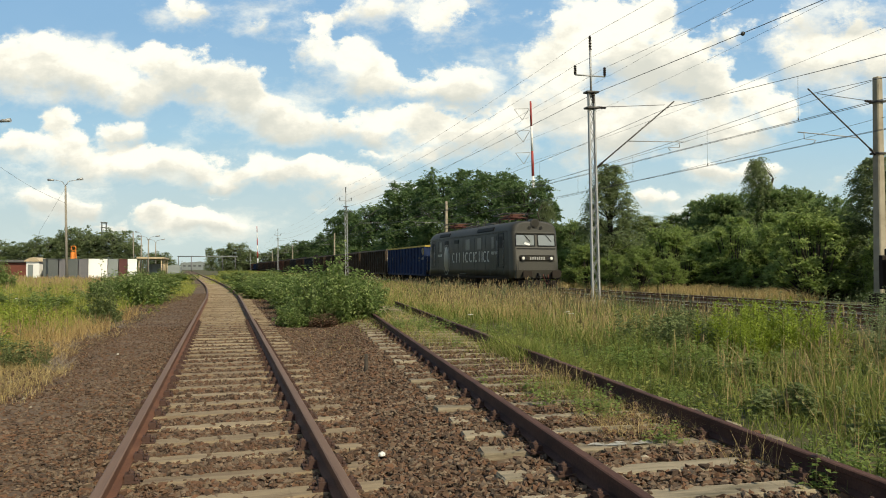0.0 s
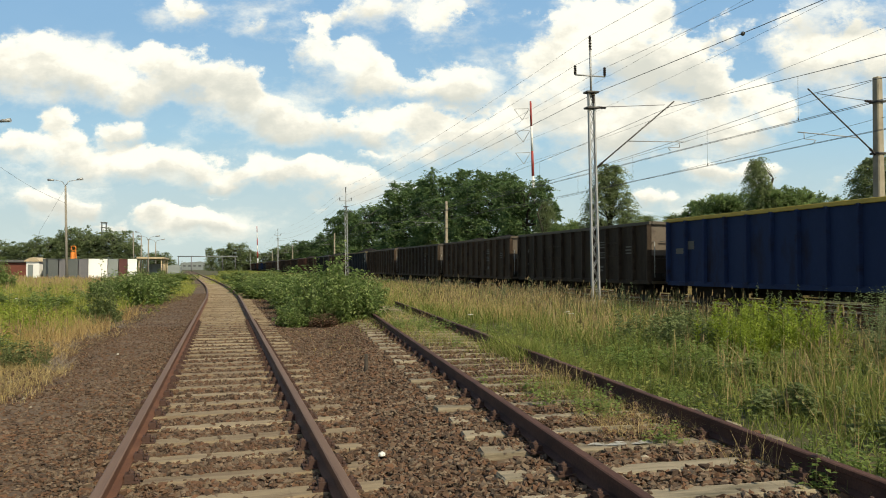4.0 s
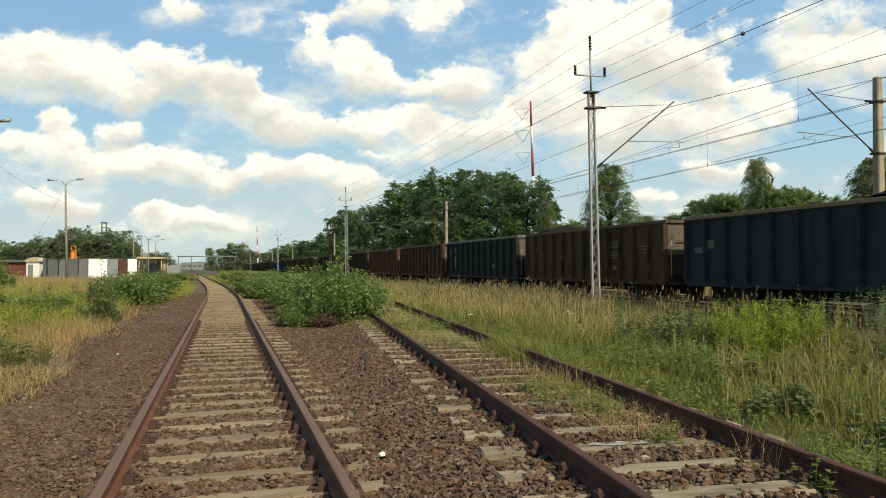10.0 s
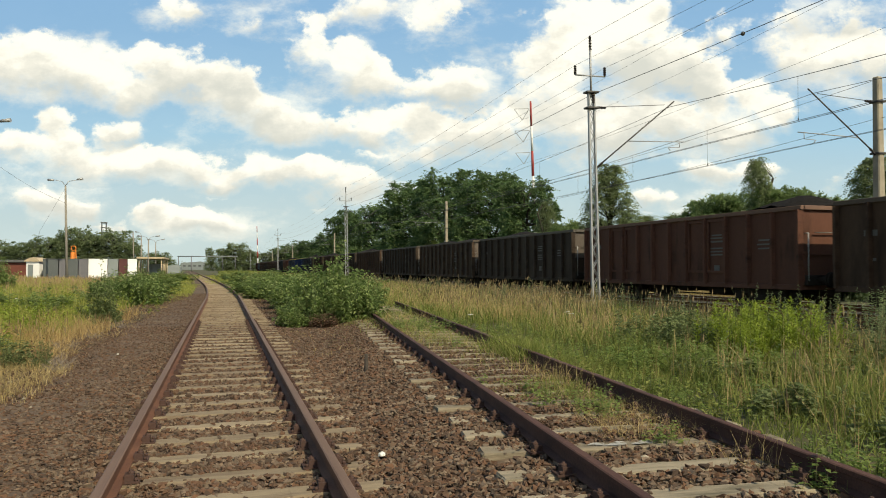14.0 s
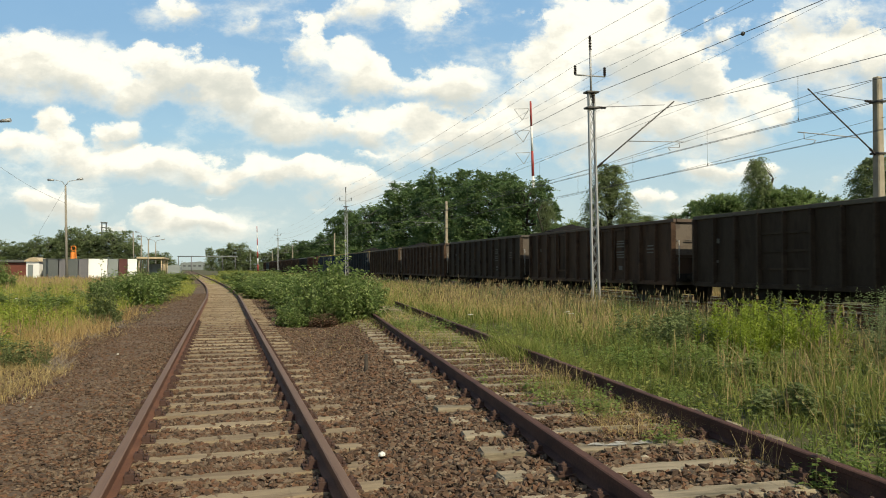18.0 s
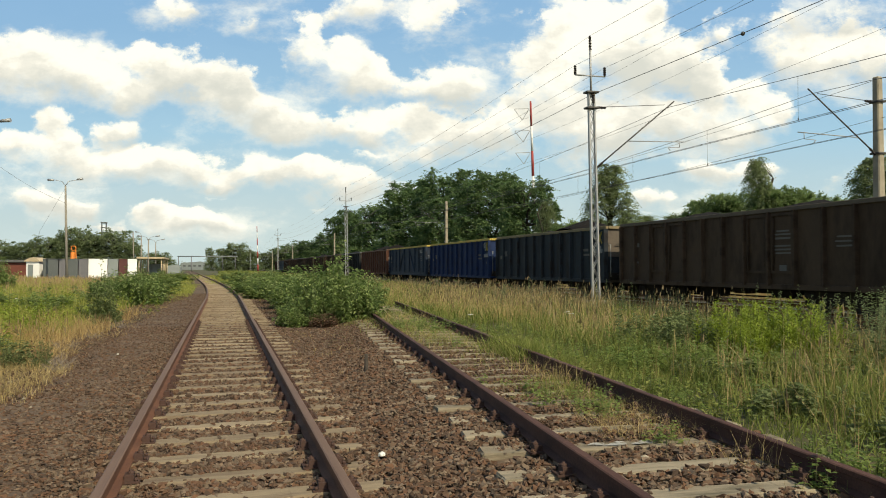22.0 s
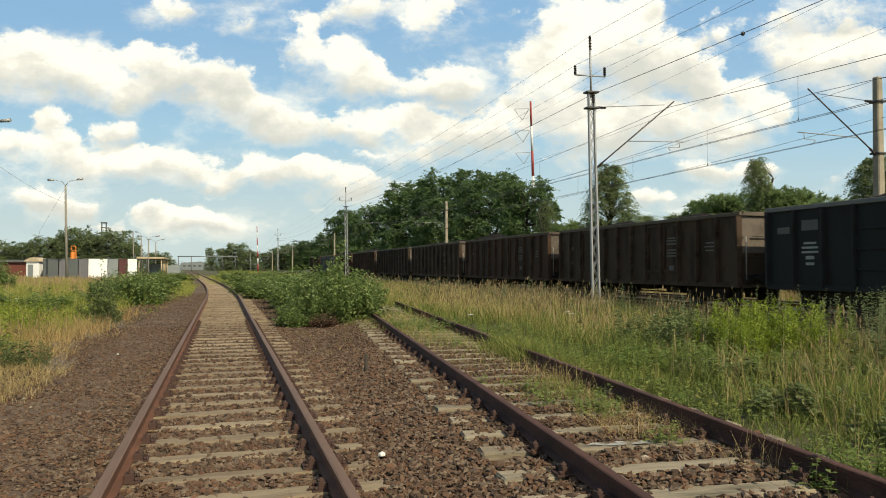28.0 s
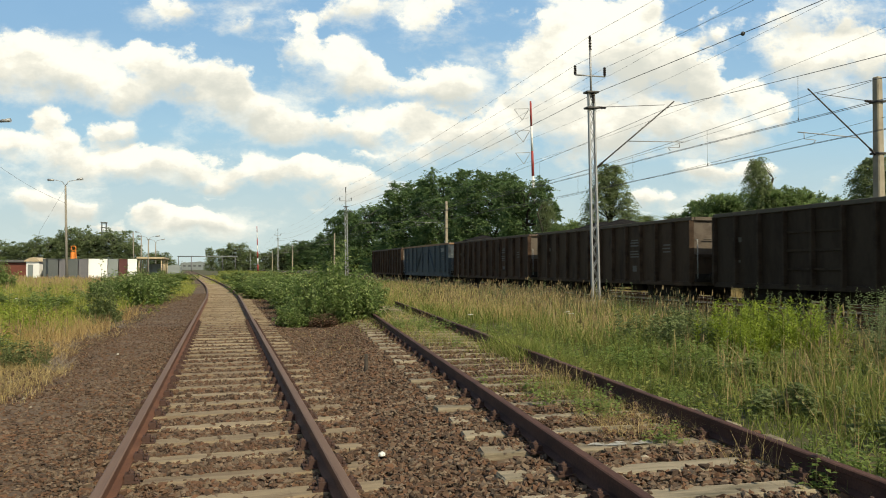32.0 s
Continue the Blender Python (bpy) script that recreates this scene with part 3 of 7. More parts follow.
        add_box(b, (-0.55, y, z), (0.5, w, h))
        part("brake_box", bevelled(b, 0.06, 2), M_UNDER, top)
    b = bmesh.new()
    add_rod(b, (-0.6, -2.6, 0.45), (-0.6, 2.6, 0.45), 0.03, n=6)
    for y in (-2.6, 2.6):
        add_rod(b, (-0.6, y, 0.45), (-0.6, y * 0.85, 0.95), 0.03, n=6)
    part("brake_rigging", b, M_UNDER, top)
    for x in (-1.15, 1.15):
        b = bmesh.new()
        add_box(b, (x, 0, 0.80), (0.08, 5.2, 0.16))
        part("side_bearer", b, M_UNDER, top)
    bogie(top, -4.3)
    bogie(top, 4.3)
    for y, z, w, h, m in MARKS[mark]:
        b = bmesh.new()
        add_box(b, (-(WW - 0.058), y, z), (0.012, w, h))
        part("painted_mark", b, m, top, "faded painted marking")
    if mark == "emblem":
        for ya, za, yb, zb, m in ((-5.30, 2.46, -5.36, 2.86, M_MARK), (-5.36, 2.86, -5.52, 2.98, M_MARK), (-5.52, 2.98, -5.60, 2.46, M_MARK), (-5.33, 2.68, -5.58, 2.68, M_MARK), (-5.70, 2.98, -5.98, 2.46, M_MARK_YEL), (-5.98, 2.98, -5.70, 2.46, M_MARK_YEL)):
            b = bmesh.new()
            add_rod(b, (-(WW - 0.05), ya, za), (-(WW - 0.05), yb, zb), 0.035, n=4)
            part("emblem_stroke", b, m, top, "painted emblem stroke")
        for i, tall in enumerate((0.34, 0.2, 0.2, 0.2, 0.3)):
            b = bmesh.new()
            y0 = -5.28 - 0.155 * i
            for dy, z0, z1 in ((0.0, 2.06, 2.06 + tall), (-0.10, 2.06, 2.22)):
                add_rod(b, (-(WW - 0.05), y0 + dy, z0), (-(WW - 0.05), y0 + dy, z1), 0.024, n=4)
            add_rod(b, (-(WW - 0.05), y0, 2.07), (-(WW - 0.05), y0 - 0.10, 2.07), 0.024, n=4)
            part("emblem_bar", b, M_MARK, top, "pale painted bar")
    part("coal_load", heap_mesh(seed, 0.35 if style == "brace" or colour == "blue" else 0.5 + 0.45 * ((seed * 37) % 10) / 10), M_COAL, top)
    return top


RIM = {k: plain(k + "_rim", v[2], 0.75) for k, v in WAGON_PAINT.items()}
ORDER = [("blue", "plain", 0, "emblem"), ("slate", "rungs", 1, ""), ("brown", "doors", 1, ""), ("slate", "rungs", 1, ""), ("brown", "doors", 1, ""), ("navy", "plain", 1, "emblem"),
         ("umber", "doors", 1, ""), ("black", "rungs", 1, "white"), ("umber", "plain", 1, ""), ("rust", "doors", 0, ""), ("slate", "plain", 1, ""), ("brown", "doors", 1, ""),
         ("slate", "rungs", 1, ""), ("umber", "doors", 1, ""), ("slate", "rungs", 1, ""), ("umber", "doors", 1, ""), ("brown", "doors", 1, ""), ("navy", "plain", 1, "emblem"),
         ("blue", "plain", 0, "emblem"), ("dusk", "brace", 0, "name"), ("rust", "plain", 0, ""), ("black", "rungs", 1, "white"), ("brown", "doors", 1, ""), ("umber", "doors", 1, ""),
         ("brown", "doors", 1, ""), ("slate", "rungs", 1, ""), ("brown", "plain", 1, ""), ("umber", "doors", 1, ""), ("grey", "brace", 0, "name"), ("umber", "plain", 1, "")]
WAGONS = []
SHIFT = {2: -0.12}   # uneven coupling gaps
MODELS = {}
for i, (colour, style, end_light, mark) in enumerate(ORDER):
    key = (colour, style)
    y = 57.4 + WL / 2 + PITCH_LEN * i + SHIFT.get(i, 0.0)
    if key not in MODELS:
        MODELS[key] = build_wagon(colour, style, len(MODELS) + 1, end_light, mark)
        ob = MODELS[key]
        ob.matrix_basis = pose(MAIN_X, y, 0)
    else:
        ob = copy_thing(MODELS[key], pose(MAIN_X, y, 0))
    WAGONS.append((ob, y))

# ------------------------------------------------------------- locomotive
LOCO_Y = 39.35
M_LOCO = paint("grey_loco_paint", (0.0235, 0.022, 0.017), (0.043, 0.0395, 0.030), (0.013, 0.012, 0.010), 0.5, 0.45, 0.18)
M_ROOFGREY = paint("loco_roof_paint", (0.030, 0.029, 0.025), (0.050, 0.048, 0.040), (0.03, 0.026, 0.02), 0.4, 0.55, 0.4)
# cab ends lighter than the sides: dust, plus sunlight put into the paint
M_CABFRONT = paint("sunlit_dusty_cab_front", (0.038, 0.037, 0.031), (0.064, 0.061, 0.050), (0.05, 0.045, 0.034), 0.4, 0.5, 0.4)
M_BLACK = plain("black_opening", (0.006, 0.006, 0.006), 0.7)
M_SEAL = plain("rubber_seal", (0.016, 0.016, 0.016), 0.7)
M_LETTER = plain("pale_grey_lettering", (0.62, 0.62, 0.58), 0.7)
M_GRIME = material("grimy_window", [(0.012, 0.013, 0.012), (0.032, 0.034, 0.030), (0.085, 0.085, 0.074)], 0.3, 0, 1.6, 9, 0.05, 0.002, stretch=(1, 1, 0.5))
M_SMEAR = material("lime_smear", [(0.030, 0.034, 0.026), (0.085, 0.092, 0.075)], 0.8, 0, 3, 20, 0.1, 0.002)
M_LENS = plain("lamp_glass", (0.75, 0.74, 0.68), 0.15)
M_PANTO = plain("red_pantograph_paint", (0.085, 0.026, 0.019), 0.7)
M_PAPER = plain("white_paper", (0.8, 0.8, 0.78), 0.8)
M_REDBEAM = plain("dark_red_beam", (0.10, 0.018, 0.015), 0.7)


def sky_grey_cab_glass():
    m = bpy.data.materials.new("sky_grey_cab_glass")
    m.use_nodes = True
    q = m.node_tree.nodes["Principled BSDF"]
    # opaque pane; the grey base colour paints in the reflected sky
    q.inputs["Base Color"].default_value = (0.19, 0.21, 0.205, 1)
    q.inputs["Roughness"].default_value, q.inputs["IOR"].default_value = 0.08, 1.5
    q.inputs["Coat Weight"].default_value = 1.0
    return m


M_GLASS = sky_grey_cab_glass()
HW = 1.475
LOCO_FIT = 0.945
# stations along the body: y, half width, drop of the roof
STATIONS = [(-0.30, 1.25, 0.14), (-0.25, 1.36, 0.08), (-0.08, 1.44, 0.03), (0.3, 1.47, 0.0), (0.9, HW, 0.0), (2.2, HW, 0.0), (4.0, HW, 0), (8.65, HW, 0), (13.3, HW, 0), (15.1, HW, 0), (16.4, HW, 0.0), (17.0, 1.47, 0.03), (17.38, 1.44, 0.10), (17.55, 1.36, 0.19), (17.60, 1.25, 0.26)]


def loco_ring(hw, drop):
    """Half outline of the body from the sill up to the ridge."""
    pts = [(hw, 0.80), (hw, 1.3), (hw, 1.8), (hw, 2.6), (hw * 0.995, 3.52 - drop * 0.35)]
    for k in range(1, 6):
        a = k / 5 * math.pi / 2
        pts.append((hw * 0.985 * math.cos(a * 0.97) ** 0.52, 3.52 - drop * 0.35 + (0.62 - drop * 0.65) * math.sin(a)))
    return pts


def rake(y, z):
    """The cab fronts lean back above the lamp band."""
    back = 0.17 * max(0.0, min(1.0, (z - 2.3) / 1.2)) - 0.11 * max(0.0, min(1.0, (2.6 - z) / 0.8))
    if y < 0.9:
        return y + back * (0.9 - y) / 1.2
    if y > 16.4:
        return y - back * (y - 16.4) / 1.2
    return y


def loco_bogie(top, y):
    b = bmesh.new()
    for s in (-1, 1):
        add_box(b, (s * 1.08, y, 0.72), (0.16, 4.6, 0.26))
        for w in (-1.75, 0, 1.75):
            add_box(b, (s * 1.1, y + w, 0.62), (0.28, 0.5, 0.42))
        for w in (-0.9, 0.9):
            add_box(b, (s * 1.12, y + w, 0.5), (0.2, 0.7, 0.28))
    add_box(b, (0, y, 0.62), (2.0, 3.9, 0.3))
    bg = part("bogie", bevelled(b, 0.02), M_UNDER, top)
    first = None
    for s in (-1, 1):
        for w in (-1.75, 0, 1.75):
            m = pose(s * 0.75, y + w, 0.625)
            if first is None:
                wb = bmesh.new()
                add_rod(wb, (-0.065, 0, 0), (0.065, 0, 0), 0.625, n=28)
                add_rod(wb, (-0.1, 0, 0), (0.1, 0, 0), 0.2, n=12)
                first = part("wheel", wb, M_WHEEL, bg)
                first.matrix_basis = m
            else:
                share("wheel", first, bg, m)


def pantograph(top, y, s):
    """A lowered double-arm pantograph on four insulators."""
    b = bmesh.new()
    for x in (-0.55, 0.55):
        add_rod(b, (x, y - 0.95, 4.45), (x, y + 0.95, 4.45), 0.035, n=6)
    for w in (-0.95, 0.0, 0.95):
        add_rod(b, (-0.55, y + w, 4.45), (0.55, y + w, 4.45), 0.035, n=6)
    add_box(b, (0, y, 4.55), (0.5, 1.25, 0.20))
    base = part("pantograph_frame", b, M_PANTO, top, "red painted pantograph base frame")
    for x in (-0.55, 0.55):
        for w in (-0.8, 0.8):
            b = bmesh.new()
            insulator(b, (x, y + w, 4.17), (x, y + w, 4.43), 0.07, 4)
            part("insulator", b, M_PORC, base)
    b = bmesh.new()
    for x in (-0.5, 0.5):
        add_rod(b, (x, y - 0.15, 4.55), (x * 1.3, y - 1.75, 4.67), 0.022, n=6)
        add_rod(b, (x, y + 0.15, 4.55), (x * 1.3, y + 1.75, 4.67), 0.022, n=6)
        add_rod(b, (x * 1.3, y - 1.75, 4.69), (x * 1.1, y, 4.73), 0.018, n=6)
        add_rod(b, (x * 1.3, y + 1.75, 4.69), (x * 1.1, y, 4.73), 0.018, n=6)
    for w in (-1.75, 1.75):
        add_rod(b, (-0.65, y + w, 4.68), (0.65, y + w, 4.68), 0.02, n=6)
    part("pantograph_arm", b, M_DARKSTEEL, base)
    b = bmesh.new()
    for x in (-0.35, 0.0, 0.35):
        add_rod(b, (x, y - 0.7, 4.50), (x, y + 0.7, 4.52), 0.05, n=6)
    for k in range(5):
        add_rod(b, (-0.5, y - 0.8 + 0.4 * k, 4.62), (0.5, y - 0.75 + 0.4 * k, 4.66), 0.022, n=5)
    part("spring_set", b, M_RUST, base, "rusty spring set and cross tubes")
    for w in (-0.28, 0.28):
        b = bmesh.new()
        pts = [(-0.95, 4.67), (-0.75, 4.73), (-0.5, 4.77), (0.5, 4.77), (0.75, 4.73), (0.95, 4.67)]
        for p, q in zip(pts, pts[1:]):
            add_rod(b, (p[0], y + w, p[1]), (q[0], y + w, q[1]), 0.025, n=6)
        part("collector_strip", b, M_DARKSTEEL, base)


def side_panel(name, top, mat, s, y0, y1, z0, z1, d=0.012, label=""):
    b = bmesh.new()
    add_box(b, (s * (HW + d / 2), (y0 + y1) / 2, (z0 + z1) / 2), (d, y1 - y0, z1 - z0))
    return part(name, bevelled(b, min(0.03, (y1 - y0) * 0.1, d * 0.45)), mat, top, label)


def build_loco():
    top = tagged(new("electric_locomotive"), "dark grey six-axle electric locomotive with lowered pantographs", "locomotive")
    b = bmesh.new()
    rings = []
    for y, hw, drop in STATIONS:
        half = loco_ring(hw, drop)
        full = half + [(-x, z) for x, z in half[-2::-1]]
        rings.append([b.verts.new((x, rake(y, z), z)) for x, z in full])
    n = len(rings[0])
    for r0, r1 in zip(rings, rings[1:]):
        for i in range(n - 1):
            f = b.faces.new((r0[i], r0[i + 1], r1[i + 1], r1[i]))
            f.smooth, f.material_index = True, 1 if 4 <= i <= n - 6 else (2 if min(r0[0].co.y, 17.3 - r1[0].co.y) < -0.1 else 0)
        b.faces.new((r0[n - 1], r0[0], r1[0], r1[n - 1]))
    for ring in (rings[0], rings[-1]):
        for i in range(n // 2):
            j = n - 1 - i
            f = [ring[i], ring[i + 1], ring[j - 1], ring[j]] if j - 1 > i + 1 else [ring[i], ring[i + 1], ring[j]]
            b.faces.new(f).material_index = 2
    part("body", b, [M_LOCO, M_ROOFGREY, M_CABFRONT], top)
    for s in (-1, 1):
        b = bmesh.new()
        add_box(b, (s * (HW + 0.01), 8.65, 3.52), (0.06, 16.2, 0.05))
        part("gutter", b, M_LOCO, top)
        b = bmesh.new()
        add_box(b, (s * (HW - 0.03), 8.65, 0.78), (0.10, 16.6, 0.14))
        part("sill", bevelled(b, 0.01), M_UNDER, top)
        # roof-edge ventilator recesses at both ends
        for y0, y1 in ((2.9, 5.95), (12.1, 14.6)):
            b = bmesh.new()
            add_box(b, (s * (HW - 0.10), (y0 + y1) / 2, 3.74), (0.16, y1 - y0, 0.25), Matrix.Rotation(-s * 0.42, 3, "Y"))
            v = part("roof_vent", bevelled(b, 0.02), M_BLACK, top, "dark roof ventilator opening")
            b = bmesh.new()
            for k in range(4):
                add_box(b, (s * (HW - 0.02 - 0.03 * k), (y0 + y1) / 2, 3.65 + 0.06 * k), (0.02, y1 - y0 - 0.1, 0.014))
            part("louvre", b, M_SEAL, v)
        # doors with dropped windows
        for y0, y1 in ((1.12, 2.0), (15.85, 16.72)):
            b = bmesh.new()
            frame_bars(b, s * HW, y0, y1, 1.42, 3.40, 0.05, 0.03)
            d = part("cab_door", b, M_SEAL, top, "cab door with a dark seal")
            side_panel("door_window", d, M_BLACK, s, y0 + 0.22, y1 - 0.22, 2.55, 3.25, 0.02)
            b = bmesh.new()
            for yy in (y0 - 0.08, y1 + 0.08):
                add_rod(b, (s * (HW + 0.06), yy, 1.5), (s * (HW + 0.06), yy, 3.0), 0.016, n=6)
            part("handrail", b, M_STEEL, d)
        # engine room windows and intake slots
        for y0, y1 in ((5.0, 5.85), (7.35, 8.3), (13.95, 14.6), (2.75, 3.2)):
            w = side_panel("side_window", top, M_GRIME, s, y0, y1, 2.55 + (0.0 if y1 < 10 else 0.0), 3.3, 0.012, "dull grimy engine room window")
            b = bmesh.new()
            frame_bars(b, s * HW, y0, y1, 2.55, 3.3, 0.03, 0.03)
            part("window_frame", b, M_LOCO, w)
        for y0, y1 in ((9.83, 10.85), (12.3, 13.2)):
            side_panel("intake_slot", top, M_BLACK, s, y0, y1, 3.07, 3.34, 0.03, "black air intake slot")
            side_panel("intake_cover", top, M_LOCO, s, y0 + 0.1, y1 - 0.1, 2.55, 3.0, 0.015)
        # emblem: an oval disc in a broken ring
        b = bmesh.new()
        k = 28
        ring = [(12.78 + 0.62 * math.cos(math.tau * i / k) * (-s), 2.02 + 0.92 * math.sin(math.tau * i / k)) for i in range(k)]
        c0 = b.verts.new((s * (HW + 0.10), 12.70, 2.3))
        vs = [b.verts.new((s * (HW + 0.012), y, z)) for y, z in ring]
        for i in range(k):
            b.faces.new((c0, vs[i], vs[(i + 1) % k])).smooth = True
        part("emblem_disc", b, M_EMBLEM, top, "grey oval emblem with a pale sheen")
        b = bmesh.new()
        for i in range(22):
            a0, a1 = math.tau * (0.14 + 0.75 * i / 22), math.tau * (0.14 + 0.75 * (i + 1) / 22)
            wd = 0.03 + 0.07 * math.sin(math.pi * i / 22)
            p = [b.verts.new((s * (HW + 0.008), 12.82 + rr * 0.76 * math.cos(a), 1.98 + rr * 1.05 * math.sin(a))) for a, rr in ((a0, 1.0), (a0, 1.0 + wd), (a1, 1.0 + wd), (a1, 1.0))]
            b.faces.new(p)
        part("emblem_ring", b, M_MARK, top, "pale emblem ring")
        # wordmark drawn as plain shapes: upright strokes and open arcs
        for y0, y1, oval in ((10.75, 11.30, 1), (10.10, 10.62, 0), (9.55, 9.98, 0), (8.62, 9.05, 0), (7.85, 8.5, 1), (7.1, 7.72, 1), (6.78, 6.92, 0), (6.18, 6.66, 1), (5.52, 6.08, 0), (5.2, 5.36, 0), (4.5, 5.08, 1), (3.95, 4.4, 1)):
            y0, y1 = 11.3 - (11.3 - y0) * 1.06, 11.3 - (11.3 - y1) * 1.06
            b = bmesh.new()
            yc, wide = (y0 + y1) / 2, (y1 - y0) / 2
            if oval:
                k, turn = 18, (0.0 if s > 0 else math.pi)
                ring = [[b.verts.new((s * (HW + d), yc + (wide - w) * math.cos(turn + math.pi * (0.28 + 1.44 * i / k)), 2.09 + (0.34 - w) * math.sin(turn + math.pi * (0.28 + 1.44 * i / k)))) for i in range(k + 1)] for w, d in ((0.0, 0.001), (0.0, 0.012), (0.07, 0.012), (0.07, 0.001))]
                for q in range(3):
                    for i in range(k):
                        b.faces.new((ring[q][i], ring[q][i + 1], ring[q + 1][i + 1], ring[q + 1][i]))
            else:
                add_box(b, (s * (HW + 0.006), yc, 2.09), (0.012, 0.095, 0.68))
            part("wordmark_shape", b, M_LETTER, top, "pale grey painted plain shape")
        for y0, z0, z1, cnt in ((2.2, 2.2, 2.38, 7), (14.05, 2.2, 2.38, 7)):
            for i in range(cnt):
                b = bmesh.new()
                add_box(b, (s * (HW + 0.006), y0 + 0.145 * i + (0.09 if i > 2 else 0), (z0 + z1) / 2), (0.012, 0.06, z1 - z0))
                part("number_bar", b, M_LETTER, top, "pale painted bar")
        b = bmesh.new()
        add_box(b, (s * (HW + 0.006), 8.9, 0.98), (0.012, 1.2, 0.07))
        part("data_strip", b, M_MARK_DIM, top)
        strokes = random.Random(23)
        for i in range(30):
            yc, zc = strokes.uniform(0.35, 3.7), strokes.uniform(0.98, 1.85)
            b = bmesh.new()
            add_box(b, (s * (HW + 0.004), yc, zc), (0.006, strokes.uniform(0.03, 0.09), strokes.uniform(0.25, 0.7)), Matrix.Rotation(strokes.uniform(-0.6, 0.6) + (1.4 if i % 5 == 0 else 0), 3, "X"))
            part("paint_smear", b, M_SMEAR, top, "pale smeared stroke of spray paint")
        for yy in (2.35, 4.35, 6.4, 8.9, 11.4, 14.9):
            b = bmesh.new()
            add_box(b, (s * (HW + 0.002), yy, 2.1), (0.012, 0.025, 2.5))
            part("panel_seam", b, M_SEAL, top)
        for yy in (0.2, 0.7, 5.6):
            b = bmesh.new()
            add_rod(b, (s * (HW + 0.02), yy, 0.75), (s * (HW + 0.02), yy, 0.25), 0.02, n=5)
            part("step_iron", b, M_UNDER, top)
    # cab fronts
    for e, y0 in ((-1, -0.30), (1, 17.60)):
        yf = lambda z, extra=0.0: rake(y0, z) + e * (0.012 + extra)
        for x0, x1 in ((-1.24, -0.09), (0.16, 1.21)):
            b = bmesh.new()
            q = [b.verts.new((x, yf(z, 0.004), z)) for x, z in ((x0, 2.68), (x1, 2.68), (x1 * 0.985, 3.28), (x0 * 0.985, 3.28))]
            b.faces.new(q)
            g = part("windscreen", b, M_GLASS, top, "cab windscreen")
            b = bmesh.new()
            cs = [Vector((x, yf(z, 0.008), z)) for x, z in ((x0 - 0.02, 2.65), (x1 + 0.02, 2.65), (x1 * 0.985 + 0.02, 3.31), (x0 * 0.985 - 0.02, 3.31))]
            for p, r in zip(cs, cs[1:] + cs[:1]):
                add_rod(b, p, r, 0.03, n=6)
            part("windscreen_seal", b, M_SEAL, g)
            b = bmesh.new()
            xm = (x0 + x1) / 2
            add_rod(b, (xm - 0.05, yf(3.30, 0.03), 3.30), (xm + 0.30, yf(2.9, 0.03), 2.9), 0.016, n=5)
            part("wiper", b, M_SEAL, g)
        b = bmesh.new()
        add_box(b, (0, rake(y0, 3.37) + e * 0.02, 3.37), (2.46, 0.12, 0.05))
        part("visor", bevelled(b, 0.015), M_LOCO, top)
        b = bmesh.new()
        add_box(b, (0, rake(y0, 2.5) + e * 0.02, 2.5), (2.44, 0.05, 0.04))
        part("front_moulding", b, M_SEAL, top)
        b = bmesh.new()
        add_box(b, (-0.55, yf(2.75, 0.01), 2.76), (0.34, 0.01, 0.12), Matrix.Rotation(0.3, 3, "Y"))
        part("paper", b, M_PAPER, top, "white paper sheet behind the windscreen")
        # lamp band
        yl = y0 + e * 0.11
        b = bmesh.new()
        add_box(b, (0, yl + e * 0.02, 1.93), (2.2, 0.09, 0.34))
        band = part("lamp_band", bevelled(b, 0.05, 2), M_LOCO, top)
        for x in (-0.88, 0.88):
            b = bmesh.new()
            add_rod(b, (x, yl, 1.93), (x, yl + e * 0.11, 1.93), 0.16, n=16)
            part("lamp_housing", b, M_SEAL, band)
            b = bmesh.new()
            add_rod(b, (x, yl + e * 0.1, 1.93), (x, yl + e * 0.13, 1.93), 0.105, 0.08, 16)
            part("headlight", b, M_LENS, band, "clear round headlight")
            b = bmesh.new()
            add_rod(b, (x * 0.74, yl + e * 0.06, 1.93), (x * 0.74, yl + e * 0.09, 1.93), 0.075, n=12)
            part("tail_light", b, M_SEAL, band)
        for i in range(7):
            b = bmesh.new()
            add_box(b, (-0.42 + 0.14 * i, yl + e * 0.07, 1.93), (0.085, 0.02, 0.17))
            part("number_bar", b, M_MARK, band, "white painted bar")
        # top headlight and horns
        b = bmesh.new()
        add_rod(b, (0, y0 + e * -0.75, 4.0), (0, y0 + e * -0.1, 3.96), 0.27, n=18)
        part("top_lamp_housing", b, M_ROOFGREY, top)
        b = bmesh.new()
        add_rod(b, (0, y0 + e * -0.1, 3.96), (0, y0 + e * -0.08, 3.96), 0.22, n=18)
        part("top_lamp_cover", b, M_LOCO, top, "round covered roof headlight")
        for x in (-0.36, 0.36):
            b = bmesh.new()
            add_rod(b, (x, y0 + e * -0.4, 3.74), (x, y0 + e * -0.12, 3.7), 0.05, 0.10, 10)
            part("horn", b, M_SEAL, top)
        # buffer beam, buffers, coupling and plough
        b = bmesh.new()
        add_box(b, (0, yl + e * 0.04, 1.02), (2.72, 0.3, 0.5))
        part("buffer_beam", bevelled(b, 0.02), M_LOCO, top)
        b = bmesh.new()
        add_box(b, (-1.05, yl - e * 0.3, 0.95), (0.7, 0.02, 0.2))
        for x in (-0.9, 0.9):
            b2 = bmesh.new()
            add_rod(b2, (x, yl + e * 0.15, 1.04), (x, yl + e * 0.72, 1.04), 0.13, n=12)
